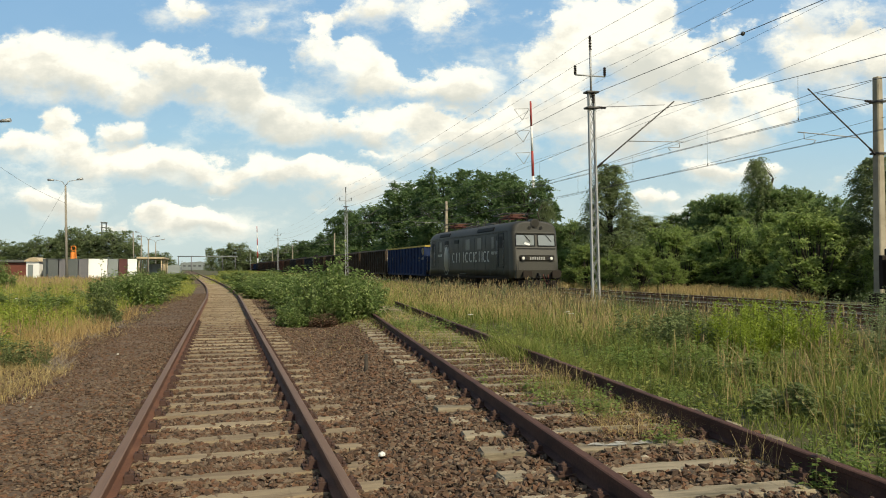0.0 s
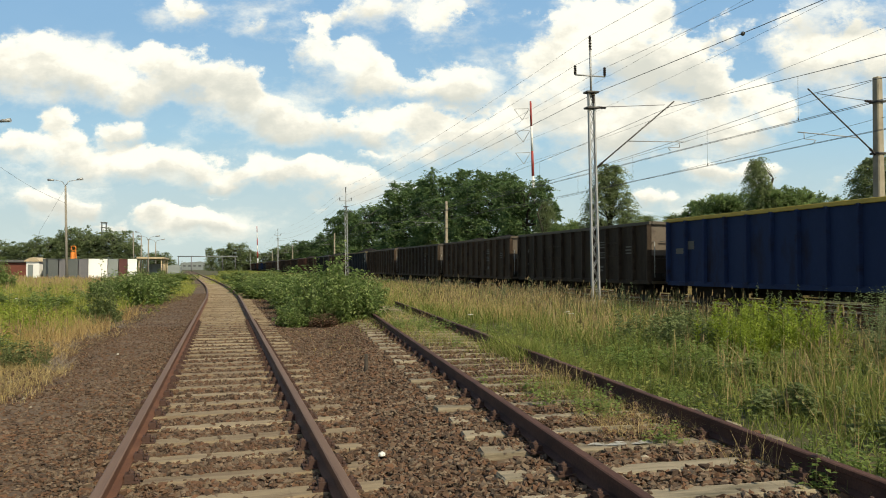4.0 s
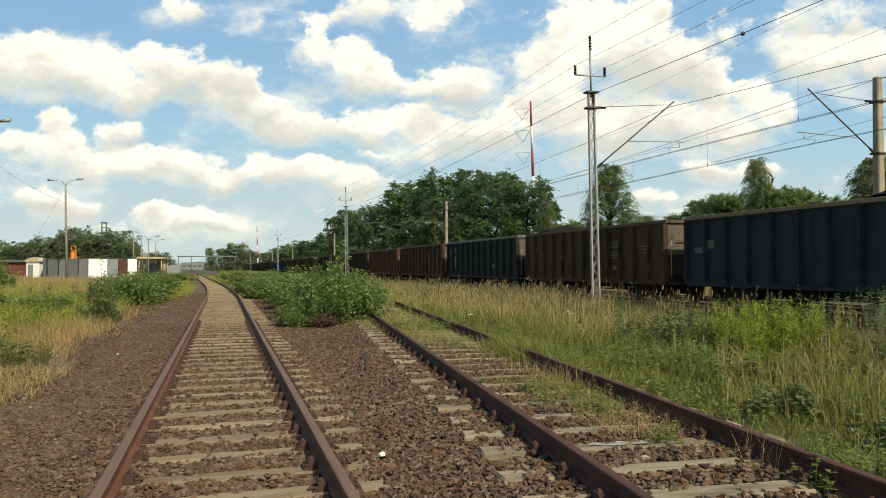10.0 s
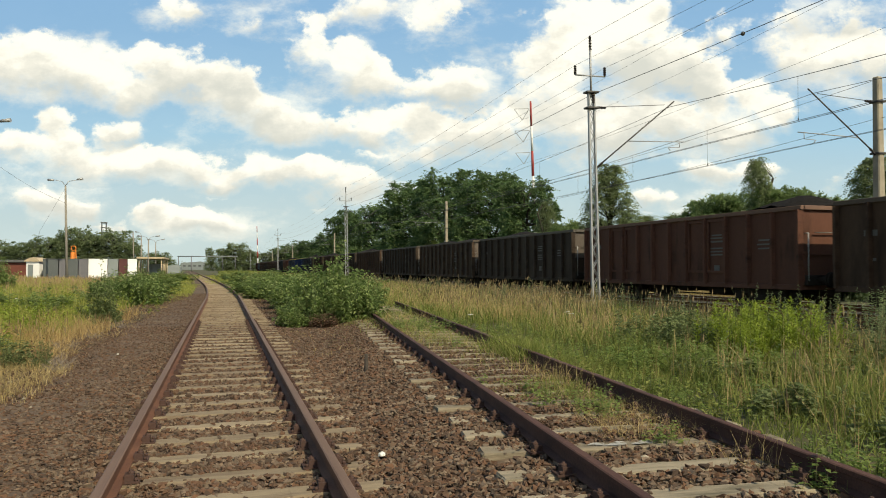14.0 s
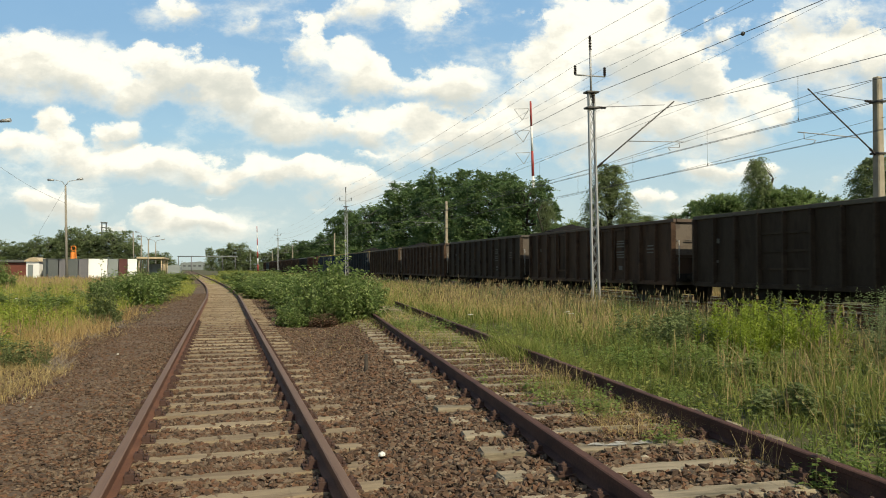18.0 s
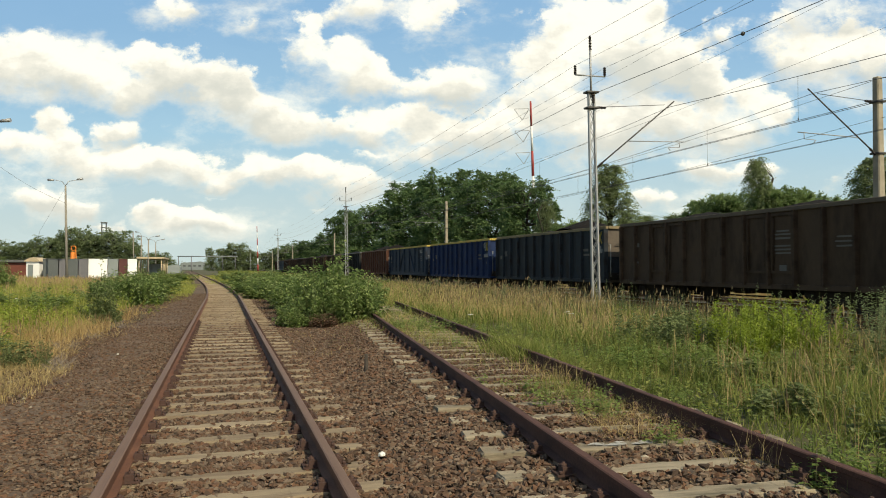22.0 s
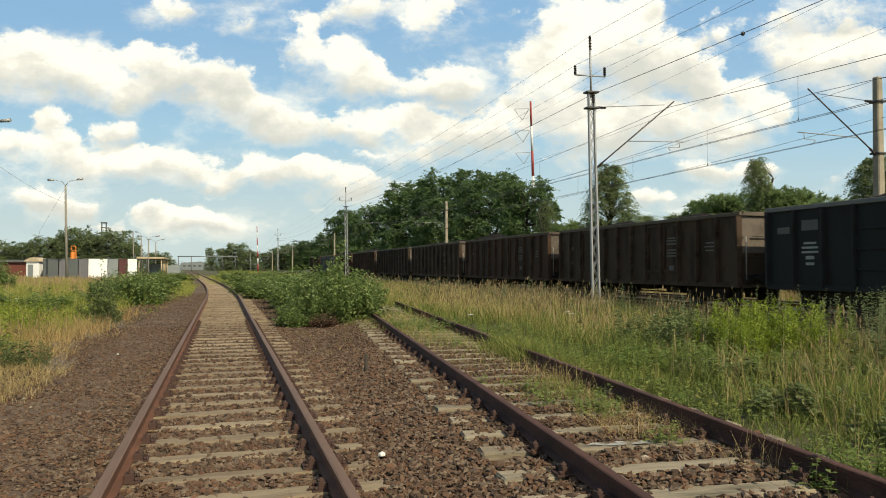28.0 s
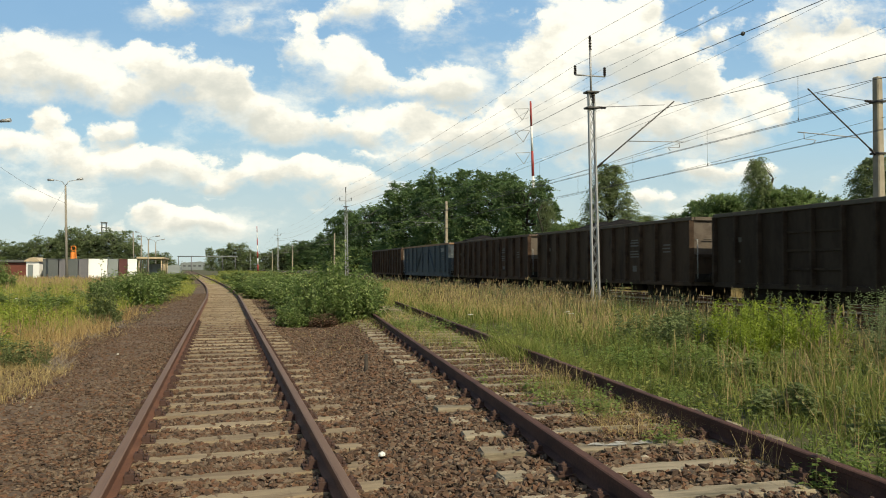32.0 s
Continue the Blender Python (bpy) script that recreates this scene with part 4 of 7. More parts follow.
            add_box(b2, (x, yl + e * 0.76, 1.04), (0.56, 0.07, 0.36))
            part("buffer", bevelled(b2, 0.012), M_UNDER, top)
        part("red_strip", b, M_REDBEAM, top)
        b = bmesh.new()
        add_box(b, (0, yl + e * 0.3, 1.0), (0.16, 0.3, 0.16))
        for k in range(4):
            add_rod(b, (0.0, yl + e * 0.42, 0.98 - 0.12 * k), (0.0, yl + e * 0.46, 0.86 - 0.12 * k), 0.04, n=6)
        part("screw_coupling", b, M_SEAL, top)
        for x, col in ((-0.42, M_SEAL), (0.42, M_SEAL), (0.3, M_PANTO)):
            b = bmesh.new()
            pts = [Vector((x, yl + e * (0.2 + 0.22 * math.sin(math.pi * k / 8)), 1.0 - 0.55 * math.sin(math.pi * k / 8) ** 0.8)) + Vector((0.04 * k, 0, 0)) for k in range(9)]
            for p, q in zip(pts, pts[1:]):
                add_rod(b, p, q, 0.028, n=6)
            part("brake_hose", b, col, top)
        b = bmesh.new()
        add_prism(b, [(-1.3, 0.12), (1.3, 0.12), (1.2, 0.66), (-1.2, 0.66)], yl + e * 0.05, yl + e * 0.12)
        part("snow_plough", bevelled(b, 0.02), M_UNDER, top)
        for x in (-1.2, 1.2):
            b = bmesh.new()
            add_rod(b, (x, yl + e * 0.16, 0.5), (x, yl + e * 0.16, 1.7), 0.018, n=6)
            part("front_handrail", b, M_SEAL, top)
    # roof gear
    pantograph(top, 3.35, -1)
    pantograph(top, 14.5, 1)
    for x in (-0.42, 0.42):
        b = bmesh.new()
        add_box(b, (x, 8.6, 4.18), (0.34, 7.0, 0.05))
        part("roof_walkway", bevelled(b, 0.008), M_DARKSTEEL, top)
    b = bmesh.new()
    for y in (6.1, 7.2, 8.4, 9.6, 10.7):
        insulator(b, (0, y, 4.11), (0, y, 4.37), 0.06, 4)
    part("busbar_insulator", b, M_PORC, top)
    b = bmesh.new()
    add_rod(b, (0, 5.2, 4.39), (0, 11.8, 4.39), 0.018, n=6)
    part("busbar", b, M_DARKSTEEL, top)
    for s in (-1, 1):
        b = bmesh.new()
        add_rod(b, (s * 0.95, 5.9, 4.12), (s * 0.95, 11.6, 4.12), 0.025, n=6)
        for k in range(9):
            add_rod(b, (s * 0.95, 6.0 + 0.69 * k, 3.9), (s * 0.95, 6.0 + 0.69 * k, 4.13), 0.02, n=5)
        part("roof_rail", b, M_DARKSTEEL, top)
    for y, z in ((5.6, 4.35), (6.9, 4.3), (7.95, 4.32), (10.2, 4.3), (11.4, 4.36)):
        b = bmesh.new()
        insulator(b, (0.35, y, 4.05), (0.35, y, z), 0.08, 5)
        add_rod(b, (0.35, y, z), (0.0, y + 0.4, z + 0.05), 0.02, n=5)
        part("roof_insulator", b, M_PORC, top)
    for y, r in ((9.2, 0.26), (7.7, 0.2)):
        b = bmesh.new()
        add_ring(b, (-0.3, y, 4.36), r, 0.03)
        part("roof_coil", b, M_DARKSTEEL, top)
    b = bmesh.new()
    add_box(b, (0, 6.6, 4.21), (0.9, 1.0, 0.22))
    add_box(b, (0, 10.9, 4.21), (0.9, 0.9, 0.2))
    part("roof_box", bevelled(b, 0.03), M_ROOFGREY, top)
    # underframe
    b = bmesh.new()
    add_box(b, (0, 8.65, 0.62), (2.3, 3.4, 0.46))
    part("equipment_box", bevelled(b, 0.03), M_UNDER, top)
    loco_bogie(top, 3.9)
    loco_bogie(top, 13.4)
    # the layout above is for a body of 17.9 m; bring it to its true 16.9 m
    for ob in top.children_recursive:
        if ob.name.startswith("wheel"):
            ob.matrix_basis = pose(0, ob.matrix_basis.translation.y * (LOCO_FIT - 1), 0) @ ob.matrix_basis
        else:
            for v in ob.data.vertices:
                v.co.y *= LOCO_FIT
    return top


M_EMBLEM = material("emblem_grey", [(0.055, 0.055, 0.050), (0.19, 0.19, 0.178)], 0.28, 0.3, 0.9, 8, 0.05, 0.002)
LOCO = build_loco()


def motions():
    rows = [0, 1, 2, 3, 4, 5, 6, 7, 8, 9, 10, 11, 12, 13, 14, 15, 16, 17, 18, 19, 20, 21, 22, 23, 24, 25, 26, 27, 28, 29, 30, 31, 32]
    walk(LOCO, [(t, pose(MAIN_X, LOCO_Y - run(t), 0)) for t in rows])
    for ob, y in WAGONS:
        walk(ob, [(t, pose(MAIN_X, y - run(t), 0)) for t in rows])
    walk(CLOUDS, [(0.0, pose(9.0, 0, 0)), (16.0, pose(0, 0, 0)), (32.0, pose(-9.0, 0, 0))])


# ------------------------------------------------------------- plants
M_LEAF = {
    "l": material("locust_leaves", [(0.072, 0.125, 0.050), (0.13, 0.207, 0.080), (0.235, 0.315, 0.13)], 0.75, 0, 0.4, 5, 0, island=0.6, trans=0.5, spec=0.3),
    # birch foliage; its grey-green also serves as painted haze on the distant trees
    "b": material("birch_and_hazy_leaves", [(0.145, 0.19, 0.095), (0.25, 0.31, 0.15), (0.38, 0.42, 0.23)], 0.75, 0, 0.4, 5, 0, island=0.6, trans=0.66, spec=0.3),
    # needles are coloured paler to stand for the haze before them
    "p": material("hazy_pine_needles", [(0.14, 0.19, 0.08), (0.24, 0.30, 0.12), (0.34, 0.40, 0.165)], 0.8, 0, 0.4, 5, 0, island=0.6, trans=0.5, spec=0.3),
    "s": material("shrub_leaves", [(0.15, 0.215, 0.065), (0.26, 0.345, 0.10), (0.38, 0.45, 0.155)], 0.75, 0, 0.5, 5, 0, island=0.6, trans=0.66, spec=0.3),
    "w": material("weed_leaves", [(0.105, 0.165, 0.048), (0.20, 0.275, 0.08), (0.38, 0.44, 0.18)], 0.7, 0, 0.7, 6, 0, island=0.6, trans=0.45, spec=0.35),
}
# locust leaves copied brighter: soft fill light on the eastern crowns, as colour
M_LEAF["o"] = material("light_filled_locust_leaves", [(0.125, 0.19, 0.075), (0.215, 0.30, 0.115), (0.34, 0.42, 0.18)], 0.75, 0, 0.4, 5, 0, island=0.6, trans=0.66, spec=0.3)
# shrub leaves copied lighter, so their colour fills the deep shade
M_LEAF["h"] = material("shade_lifted_leaves", [(0.18, 0.245, 0.085), (0.31, 0.40, 0.13), (0.43, 0.50, 0.19)], 0.75, 0, 0.5, 5, 0, island=0.6, trans=0.72, spec=0.3)
M_LEAF["d"] = material("blackthorn_leaves", [(0.088, 0.120, 0.042), (0.16, 0.20, 0.072), (0.28, 0.315, 0.14)], 0.7, 0, 0.5, 5, 0, island=0.6, trans=0.4, spec=0.35)
M_BARK = material("bark", [(0.03, 0.025, 0.018), (0.065, 0.052, 0.04)], 0.95, 0, 3, 30, 0.8, 0.02)
M_STEM = plain("plant_stem", (0.10, 0.12, 0.045), 0.9)


def leaf_cloud(centres, radii, counts, size, droop=0.0, flat=0.5):
    """Many small leaf cards on lobes; each card is a folded rhomb."""
    pts, nor = [], []
    for c, r, n in zip(centres, radii, counts):
        d = RG.normal(size=(n, 3))
        d /= np.linalg.norm(d, axis=1)[:, None]
        rad = r * RG.uniform(0.45, 1.08, n) ** 0.6
        p = np.asarray(c) + d * rad[:, None] * np.array([1, 1, 0.85])
        p[:, 2] -= droop * RG.random(n) * r
        pts.append(p)
        nor.append(d + flat * RG.normal(size=(n, 3)) + np.array([0, 0, 0.35]))
    p, n = np.concatenate(pts), np.concatenate(nor)
    n /= np.linalg.norm(n, axis=1)[:, None]
    t = np.cross(n, RG.normal(size=n.shape))
    t /= np.linalg.norm(t, axis=1)[:, None] + 1e-9
    b = np.cross(n, t)
    s = (size * RG.uniform(0.55, 1.3, len(p)))[:, None]
    v = np.stack([p - t * s, p - b * s * 0.36 + n * s * 0.15, p + t * s * 0.9 - n * s * 0.1, p + b * s * 0.36 + n * s * 0.15], 1).reshape(-1, 3)
    f = np.arange(len(p) * 4).reshape(-1, 4)
    return v, f


def sprig_cloud(centres, radii, sprigs, leaves, size, droop=0.0, slim=0.4):
    """Leaves set in two rows along short sprigs that grow out of lobes."""
    c = np.repeat(np.array([tuple(q) for q in centres]), sprigs, 0)
    r = np.repeat(np.array(radii), sprigs)
    n = len(c)
    d = RG.normal(size=(n, 3)) + np.array([0, 0, 0.25])
    d /= np.linalg.norm(d, axis=1)[:, None]
    across = np.cross(d, RG.normal(size=(n, 3)) * 0.4 + np.array([0, 0, 1.0]))
    across /= np.linalg.norm(across, axis=1)[:, None] + 1e-9
    u = np.linspace(0.15, 1.0, leaves)[None] + RG.uniform(-0.05, 0.05, (n, leaves))
    reach = (r * RG.uniform(0.7, 1.5, n))[:, None]
    p = c[:, None] + d[:, None] * (reach * u)[..., None]
    p[..., 2] -= droop * reach * u * u
    flip = np.where(np.arange(leaves) % 2, 1.0, -1.0)[None, :, None]
    t = across[:, None] * flip + d[:, None] * 0.6 + RG.normal(size=(n, leaves, 3)) * 0.45 - np.array([0, 0, 0.25 + 0.3 * droop])
    t /= np.linalg.norm(t, axis=2)[..., None]
    b = np.cross(t, RG.normal(size=(n, leaves, 3)) * 0.5 + np.array([0.1, -0.2, 1.0]))
    b /= np.linalg.norm(b, axis=2)[..., None] + 1e-9
    L = (size * RG.uniform(0.6, 1.3, (n, leaves)))[..., None]
    m = p + t * L * 0.55
    v = np.stack([p, m - b * L * slim, p + t * L * 1.15 - np.array([0, 0, 0.1]) * L, m + b * L * slim], 2).reshape(-1, 3)
    return v, np.arange(n * leaves * 4).reshape(-1, 4)


def tree_model(kind, h, w, seed, leaves=5200):
    """A tree of height h and crown width w about the origin."""
    r = random.Random(seed)
    top = new({"b": "birch_tree", "p": "pine_tree"}.get(kind, "locust_tree"))
    word = {"b": "slender birch tree with drooping grey-green foliage", "p": "young pine tree with haze-paled needles", "l": "dense dark green locust tree"}[kind]
    tagged(top, word + " beyond the tracks", "tree", "trees behind the main line")
    bm = bmesh.new()
    p, d = Vector((0, 0, -0.4)), Vector((0, 0, 1))
    joints = []
    rad = 0.022 * h
    for i in range(6):
        q = p + d * (h * 0.14)
        add_rod(bm, p, q, rad, rad * 0.8, 7, caps=False)
        joints.append(q.copy())
        p, rad = q, rad * 0.8
        d = (d + Vector((r.uniform(-0.12, 0.12), r.uniform(-0.12, 0.12), 0))).normalized()
    cen, radi = [], []
    low = 0.02 if kind == "l" else (0.04 if kind == "b" else 0.05)
    lobes = {"l": 230, "b": 150, "p": 150}[kind]
    for i in range(lobes):
        u = (i + r.random()) / lobes
        z = h * (low + (0.93 - low) * u)
        if kind == "p":
            prof = 1.0 - 0.85 * u
        elif kind == "b":
            prof = (0.16 + 0.84 * (1 - u) ** 0.8) * min(1.0, 0.6 + 3.0 * u)
        else:
            prof = math.sin(math.pi * min(1, 0.34 + 0.55 * u)) ** 0.5
        a = r.uniform(0, math.tau)
        rr = w * 0.5 * prof * math.sqrt(r.random()) * 0.85
        size = w * {"l": 0.125, "b": 0.125, "p": 0.10}[kind] * r.uniform(0.6, 1.25)
        if kind == "l" and i % 4 == 0:
            size *= 0.55
            rr = w * 0.5 * prof * r.uniform(0.8, 1.08)
            z = min(h * 1.04, z + h * r.uniform(0.0, 0.08))
        c = Vector((rr * math.cos(a), rr * math.sin(a), z))
        cen.append(c)
        radi.append(size)
        j = min(joints, key=lambda q: abs(q.z - z * 0.8))
        add_rod(bm, j, c, 0.03 * w / 6, 0.012, 5, caps=False)
    part("trunk", bm, M_BARK, top)
    per, slim, droop = {"l": (11, 0.34, 0.35), "b": (14, 0.32, 1.7), "p": (16, 0.10, -0.25)}[kind]
    v, f = sprig_cloud(cen, radi, max(2, int(leaves / lobes / per)), per, {"l": 0.029, "b": 0.023, "p": 0.045}[kind] * w, droop, slim)
    o = soup("crown", v, f, M_LEAF[kind])
    o.parent = top
    return top


def shrub_model(h, w, seed, key="h", leaves=4200, leaf=0.09, label="leafy green shrub beside the tracks", name="shrub", group="shrubs along the line"):
    r = random.Random(seed)
    top = tagged(new(name), label, "shrub", group)
    bm = bmesh.new()
    cen, radi = [], []
    lobes = 110
    for i in range(lobes):
        u = math.sqrt(r.random())
        a = r.uniform(0, math.tau)
        z = h * (r.uniform(0.02, 0.84) if i % 7 else r.uniform(0.8, 1.02))
        prof = math.sqrt(max(0.05, 1 - (z / h - 0.25) ** 2 * 1.6))
        c = Vector((w * 0.42 * u * prof * math.cos(a), w * 0.42 * u * prof * math.sin(a), z))
        cen.append(c)
        radi.append(0.095 * min(w, h * 1.6) * r.uniform(0.55, 1.25))
        add_rod(bm, (c.x * 0.15, c.y * 0.15, -0.1), c, 0.02 + 0.006 * h, 0.008, 5, caps=False)
    part("woody_base", bm, M_BARK, top)
    v, f = sprig_cloud(cen, radi, max(2, leaves // lobes // 9), 9, leaf, 0.15, 0.36)
    o = soup("foliage", v, f, M_LEAF[key])
    o.parent = top
    return top


def shoot_leaves(base, tip, per, leaf, slim, spread):
    """Leaves set round leaning shoots: base and tip (n, 3), per leaves on each."""
    n = len(base)
    u = RG.uniform(0.12, 1.0, (n, per)) ** 0.8
    a = RG.uniform(0, math.tau, (n, per))
    bend = (u ** 2)[..., None] * RG.normal(size=(n, 1, 3)) * np.array([0.12, 0.12, 0.0])
    stem = base[:, None] + (tip - base)[:, None] * u[..., None] + bend
    out = np.stack([np.cos(a), np.sin(a), RG.uniform(-0.35, 0.55, (n, per))], -1)
    L = (leaf * RG.uniform(0.6, 1.3, (n, per)) * (1.2 - 0.55 * u))[..., None]
    p = stem + out * (spread * RG.uniform(0.1, 1.0, (n, per)) * (1.15 - 0.8 * u))[..., None]
    side = np.stack([-np.sin(a), np.cos(a), RG.uniform(-0.35, 0.35, (n, per))], -1) * L * slim
    mid = p + out * L * 0.5 + np.array([0, 0, 0.10]) * L
    v = np.stack([p, mid + side, p + out * L - np.array([0, 0, 0.22]) * L, mid - side], 2).reshape(-1, 3)
    return v, np.arange(n * per * 4).reshape(-1, 4)


def shoot_bush(h, w, seed, key, shoots, per, leaf, slim, spread, label, splay=0.35, group="thicket beside the line"):
    """A bush of upright leafy shoots of uneven height about the origin."""
    r = np.random.default_rng(seed)
    top = tagged(new("bush"), label, "bush", group)
    a, q = r.uniform(0, math.tau, shoots), np.sqrt(r.random(shoots))
    base = np.stack([np.cos(a) * q * w * 0.33, np.sin(a) * q * w * 0.33, np.full(shoots, -0.08)], 1)
    hh = h * r.uniform(0.35, 1.0, shoots) * (1 - 0.35 * q ** 2) * np.where(r.random(shoots) < 0.12, 1.22, 1.0)
    tip = base + np.stack([np.cos(a) * q * w * splay + r.normal(size=shoots) * 0.1, np.sin(a) * q * w * splay + r.normal(size=shoots) * 0.1, hh], 1)
    bm = bmesh.new()
    for p, t in zip(base, tip):
        add_rod(bm, p, t, 0.011, 0.004, 4, caps=False)
    part("woody_base", bm, M_STEM, top)
    v, f = shoot_leaves(base, tip, per, leaf, slim, spread)
    o = soup("foliage", v, f, M_LEAF[key])
    o.parent = top
    return top


TREES_WEST = [(34.0, 124.2, 17.4, 12.1, 'l'), (34.0, 104.6, 16.6, 10.3, 'l'), (32.0, 82.7, 13.7, 8.3, 'l'), (31.0, 70.2, 11.4, 6.6, 'l'), (30.5, 63.4, 8.7, 2.7, 'b'), (36.0, 164.8, 16.9, 11.8, 'l'), (40.0, 227.4, 20.3, 12.5, 'l'), (46.0, 301.8, 16.3, 14.1, 'l'), (50.0, 403.8, 17.3, 18.8, 'l'), (54.0, 547.1, 19.4, 21.0, 'l'), (31.0, 52.6, 10.9, 5.3, 'b')]
TREES_MIDDLE = [(34.0, 64.0, 7.0, 2.8, 'p'), (31.0, 60.8, 6.0, 3.2, 'l'), (46.0, 68.4, 7.6, 4.9, 'p'), (46.0, 63.2, 7.6, 4.6, 'p'), (43.0, 55.3, 8.2, 4.1, 'p'), (42.0, 50.8, 8.3, 3.8, 'l'), (40.0, 45.9, 10.9, 3.4, 'b'), (42.0, 44.9, 8.0, 3.5, 'l'), (43.0, 43.3, 7.5, 3.0, 'p'), (43.0, 40.6, 6.6, 3.2, 'p'), (33.0, 29.3, 8.1, 4.0, 'b')]
TREES_EAST = [(36.0, 29.4, 6.1, 3.6, 'l'), (44.0, 58.5, 8.3, 3.8, 'l'), (41.0, 51.5, 8.2, 3.8, 'l'), (41.0, 45.3, 8.0, 3.5, 'l'), (44.0, 45.6, 7.9, 3.5, 'l'), (42.0, 40.9, 6.9, 3.2, 'l'), (44.0, 62.5, 8.0, 4.0, 'p'), (48.0, 73.7, 8.9, 5.3, 'p'), (44.0, 77.1, 8.6, 5.4, 'p'), (46.0, 74.1, 8.4, 5.3, 'p')]
SHRUBS_FRONT = [(31.9, 61.2, 5.6, 4.2), (31.4, 53.7, 3.9, 5.7), (31.9, 49.8, 3.2, 4.0), (32.9, 47.1, 4.8, 4.7), (33.4, 43.5, 3.5, 4.0), (33.4, 40.5, 4.8, 4.2), (32.9, 36.6, 4.7, 4.2), (30.6, 30.9, 4.7, 5.1), (33.4, 31.0, 4.1, 3.1), (31.4, 26.6, 3.7, 3.3), (30.0, 63.3, 4.6, 4.3), (30.0, 71.8, 3.8, 6.0), (30.5, 83.7, 4.0, 7.0), (31.4, 42.7, 2.4, 3.1), (31.9, 36.5, 2.9, 2.8)]
SHRUBS_BACK = [(28.8, 41.6, 2.2, 2.6), (28.6, 44.6, 2.9, 3.2), (28.8, 48.2, 2.5, 3.4), (28.6, 52.0, 3.2, 3.8), (28.8, 56.5, 2.9, 4.0), (28.6, 61.0, 3.3, 4.2), (34.0, 138.9, 6.6, 13.4), (32.0, 105.4, 5.5, 9.5), (38.0, 193.9, 6.9, 13.8), (32.4, 42.8, 1.9, 4.3), (32.4, 39.9, 2.1, 4.1), (32.4, 37.8, 1.8, 3.6), (32.4, 35.2, 1.9, 3.7), (32.4, 47.5, 1.9, 4.7), (32.4, 31.2, 2.3, 3.4), (32.4, 29.4, 2.1, 3.2), (35.4, 49.2, 3.7, 4.9), (36.4, 46.1, 4.2, 4.7), (35.4, 37.4, 3.6, 4.0), (36.4, 42.4, 3.9, 4.4)]



def plant_all():
    models = {}
    for i, (x, y, h, w, k) in enumerate(TREES_WEST + TREES_MIDDLE + TREES_EAST):
        west = i < len(TREES_WEST)
        key = (k, i % 2, west)
        if key not in models:
            models[key] = (tree_model(k, 10.0, 6.0 if k == "l" else 3.6, 31 + len(models), 36000 if k == "l" else (36000 if k == "b" else 22000)), 10.0, 6.0 if k == "l" else 3.6)
            ob = models[key][0]
            for c in ob.children:
                if k == "l" and not west and c.name.startswith("crown"):
                    c.data.materials[0] = M_LEAF["o"]
        else:
            ob = copy_thing(models[key][0], Matrix())
        m0, h0, w0 = models[key]
        wide = {"l": 1.3, "b": 1.55, "p": 1.7}[k]
        s = Matrix.Diagonal((w / w0 * wide, w / w0 * wide, h / h0 * (1.0 if k != "p" else 0.92), 1))
        ob.matrix_basis = pose(x, y, -0.25, 0, 0, RND.uniform(0, 360)) @ s
    models = []
    for i, (x, y, h, w) in enumerate(SHRUBS_FRONT + SHRUBS_BACK):
        if len(models) < 4:
            ob = shrub_model(4.0, 4.0, 60 + i, leaves=16000, leaf=0.115)
            models.append(ob)
        else:
            ob = copy_thing(models[i % 4], Matrix())
        ob.matrix_basis = pose(x, y, -0.2, 0, 0, RND.uniform(0, 360)) @ Matrix.Diagonal((w / 4 * 1.15, w / 4 * 1.15, h / 4, 1))


plant_all()


# ------------------------------------------------------------- masts and wires
def cantilever(top, s, x0, zlow, ztie, reach, zmess, zcont):
    """The arm that holds messenger and contact wire; s is the side to which it reaches."""
    b = bmesh.new()
    insulator(b, (s * x0, 0, zlow), (s * (x0 + 0.28), 0, zlow + 0.24))
    part("strut_insulator", b, M_PORC, top, "dark porcelain insulator")
    b = bmesh.new()
    tip = Vector((s * reach, 0, zmess))
    foot = Vector((s * (x0 + 0.28), 0, zlow + 0.24))
    add_rod(b, foot, tip + (tip - foot).normalized() * 0.3, 0.028, n=8)
    part("strut", b, M_DARKSTEEL, top)
    b = bmesh.new()
    insulator(b, (s * (x0 + 0.12), 0, ztie), (s * (x0 + 0.5), 0, ztie))
    part("tie_insulator", b, M_PORC, top, "dark porcelain insulator")
    b = bmesh.new()
    add_rod(b, (s * x0, 0, ztie), (s * (reach - 0.2), 0, zmess + 0.02), 0.012, n=6)
    part("tie_rod", b, M_DARKSTEEL, top)
    b = bmesh.new()
    zr = zcont + 0.33
    k = (zr - foot.z) / (tip.z - foot.z)
    j = foot.lerp(tip, k)
    add_rod(b, j, (s * (reach + 0.75), 0, zr + 0.05), 0.02, n=6)
    part("registration_tube", b, M_STEEL, top)
    b = bmesh.new()
    e = Vector((s * (reach + 0.45), 0, zr + 0.03))
    add_rod(b, e, e + Vector((0, 0, -0.22)), 0.014, n=6)
    add_rod(b, e + Vector((0, 0, -0.22)), (s * (reach - 0.1), 0, zcont + 0.12), 0.014, n=6)
    add_rod(b, (s * (reach - 0.1), 0, zcont + 0.12), (s * reach, 0, zcont), 0.014, n=6)
    part("steady_arm", b, M_STEEL, top)


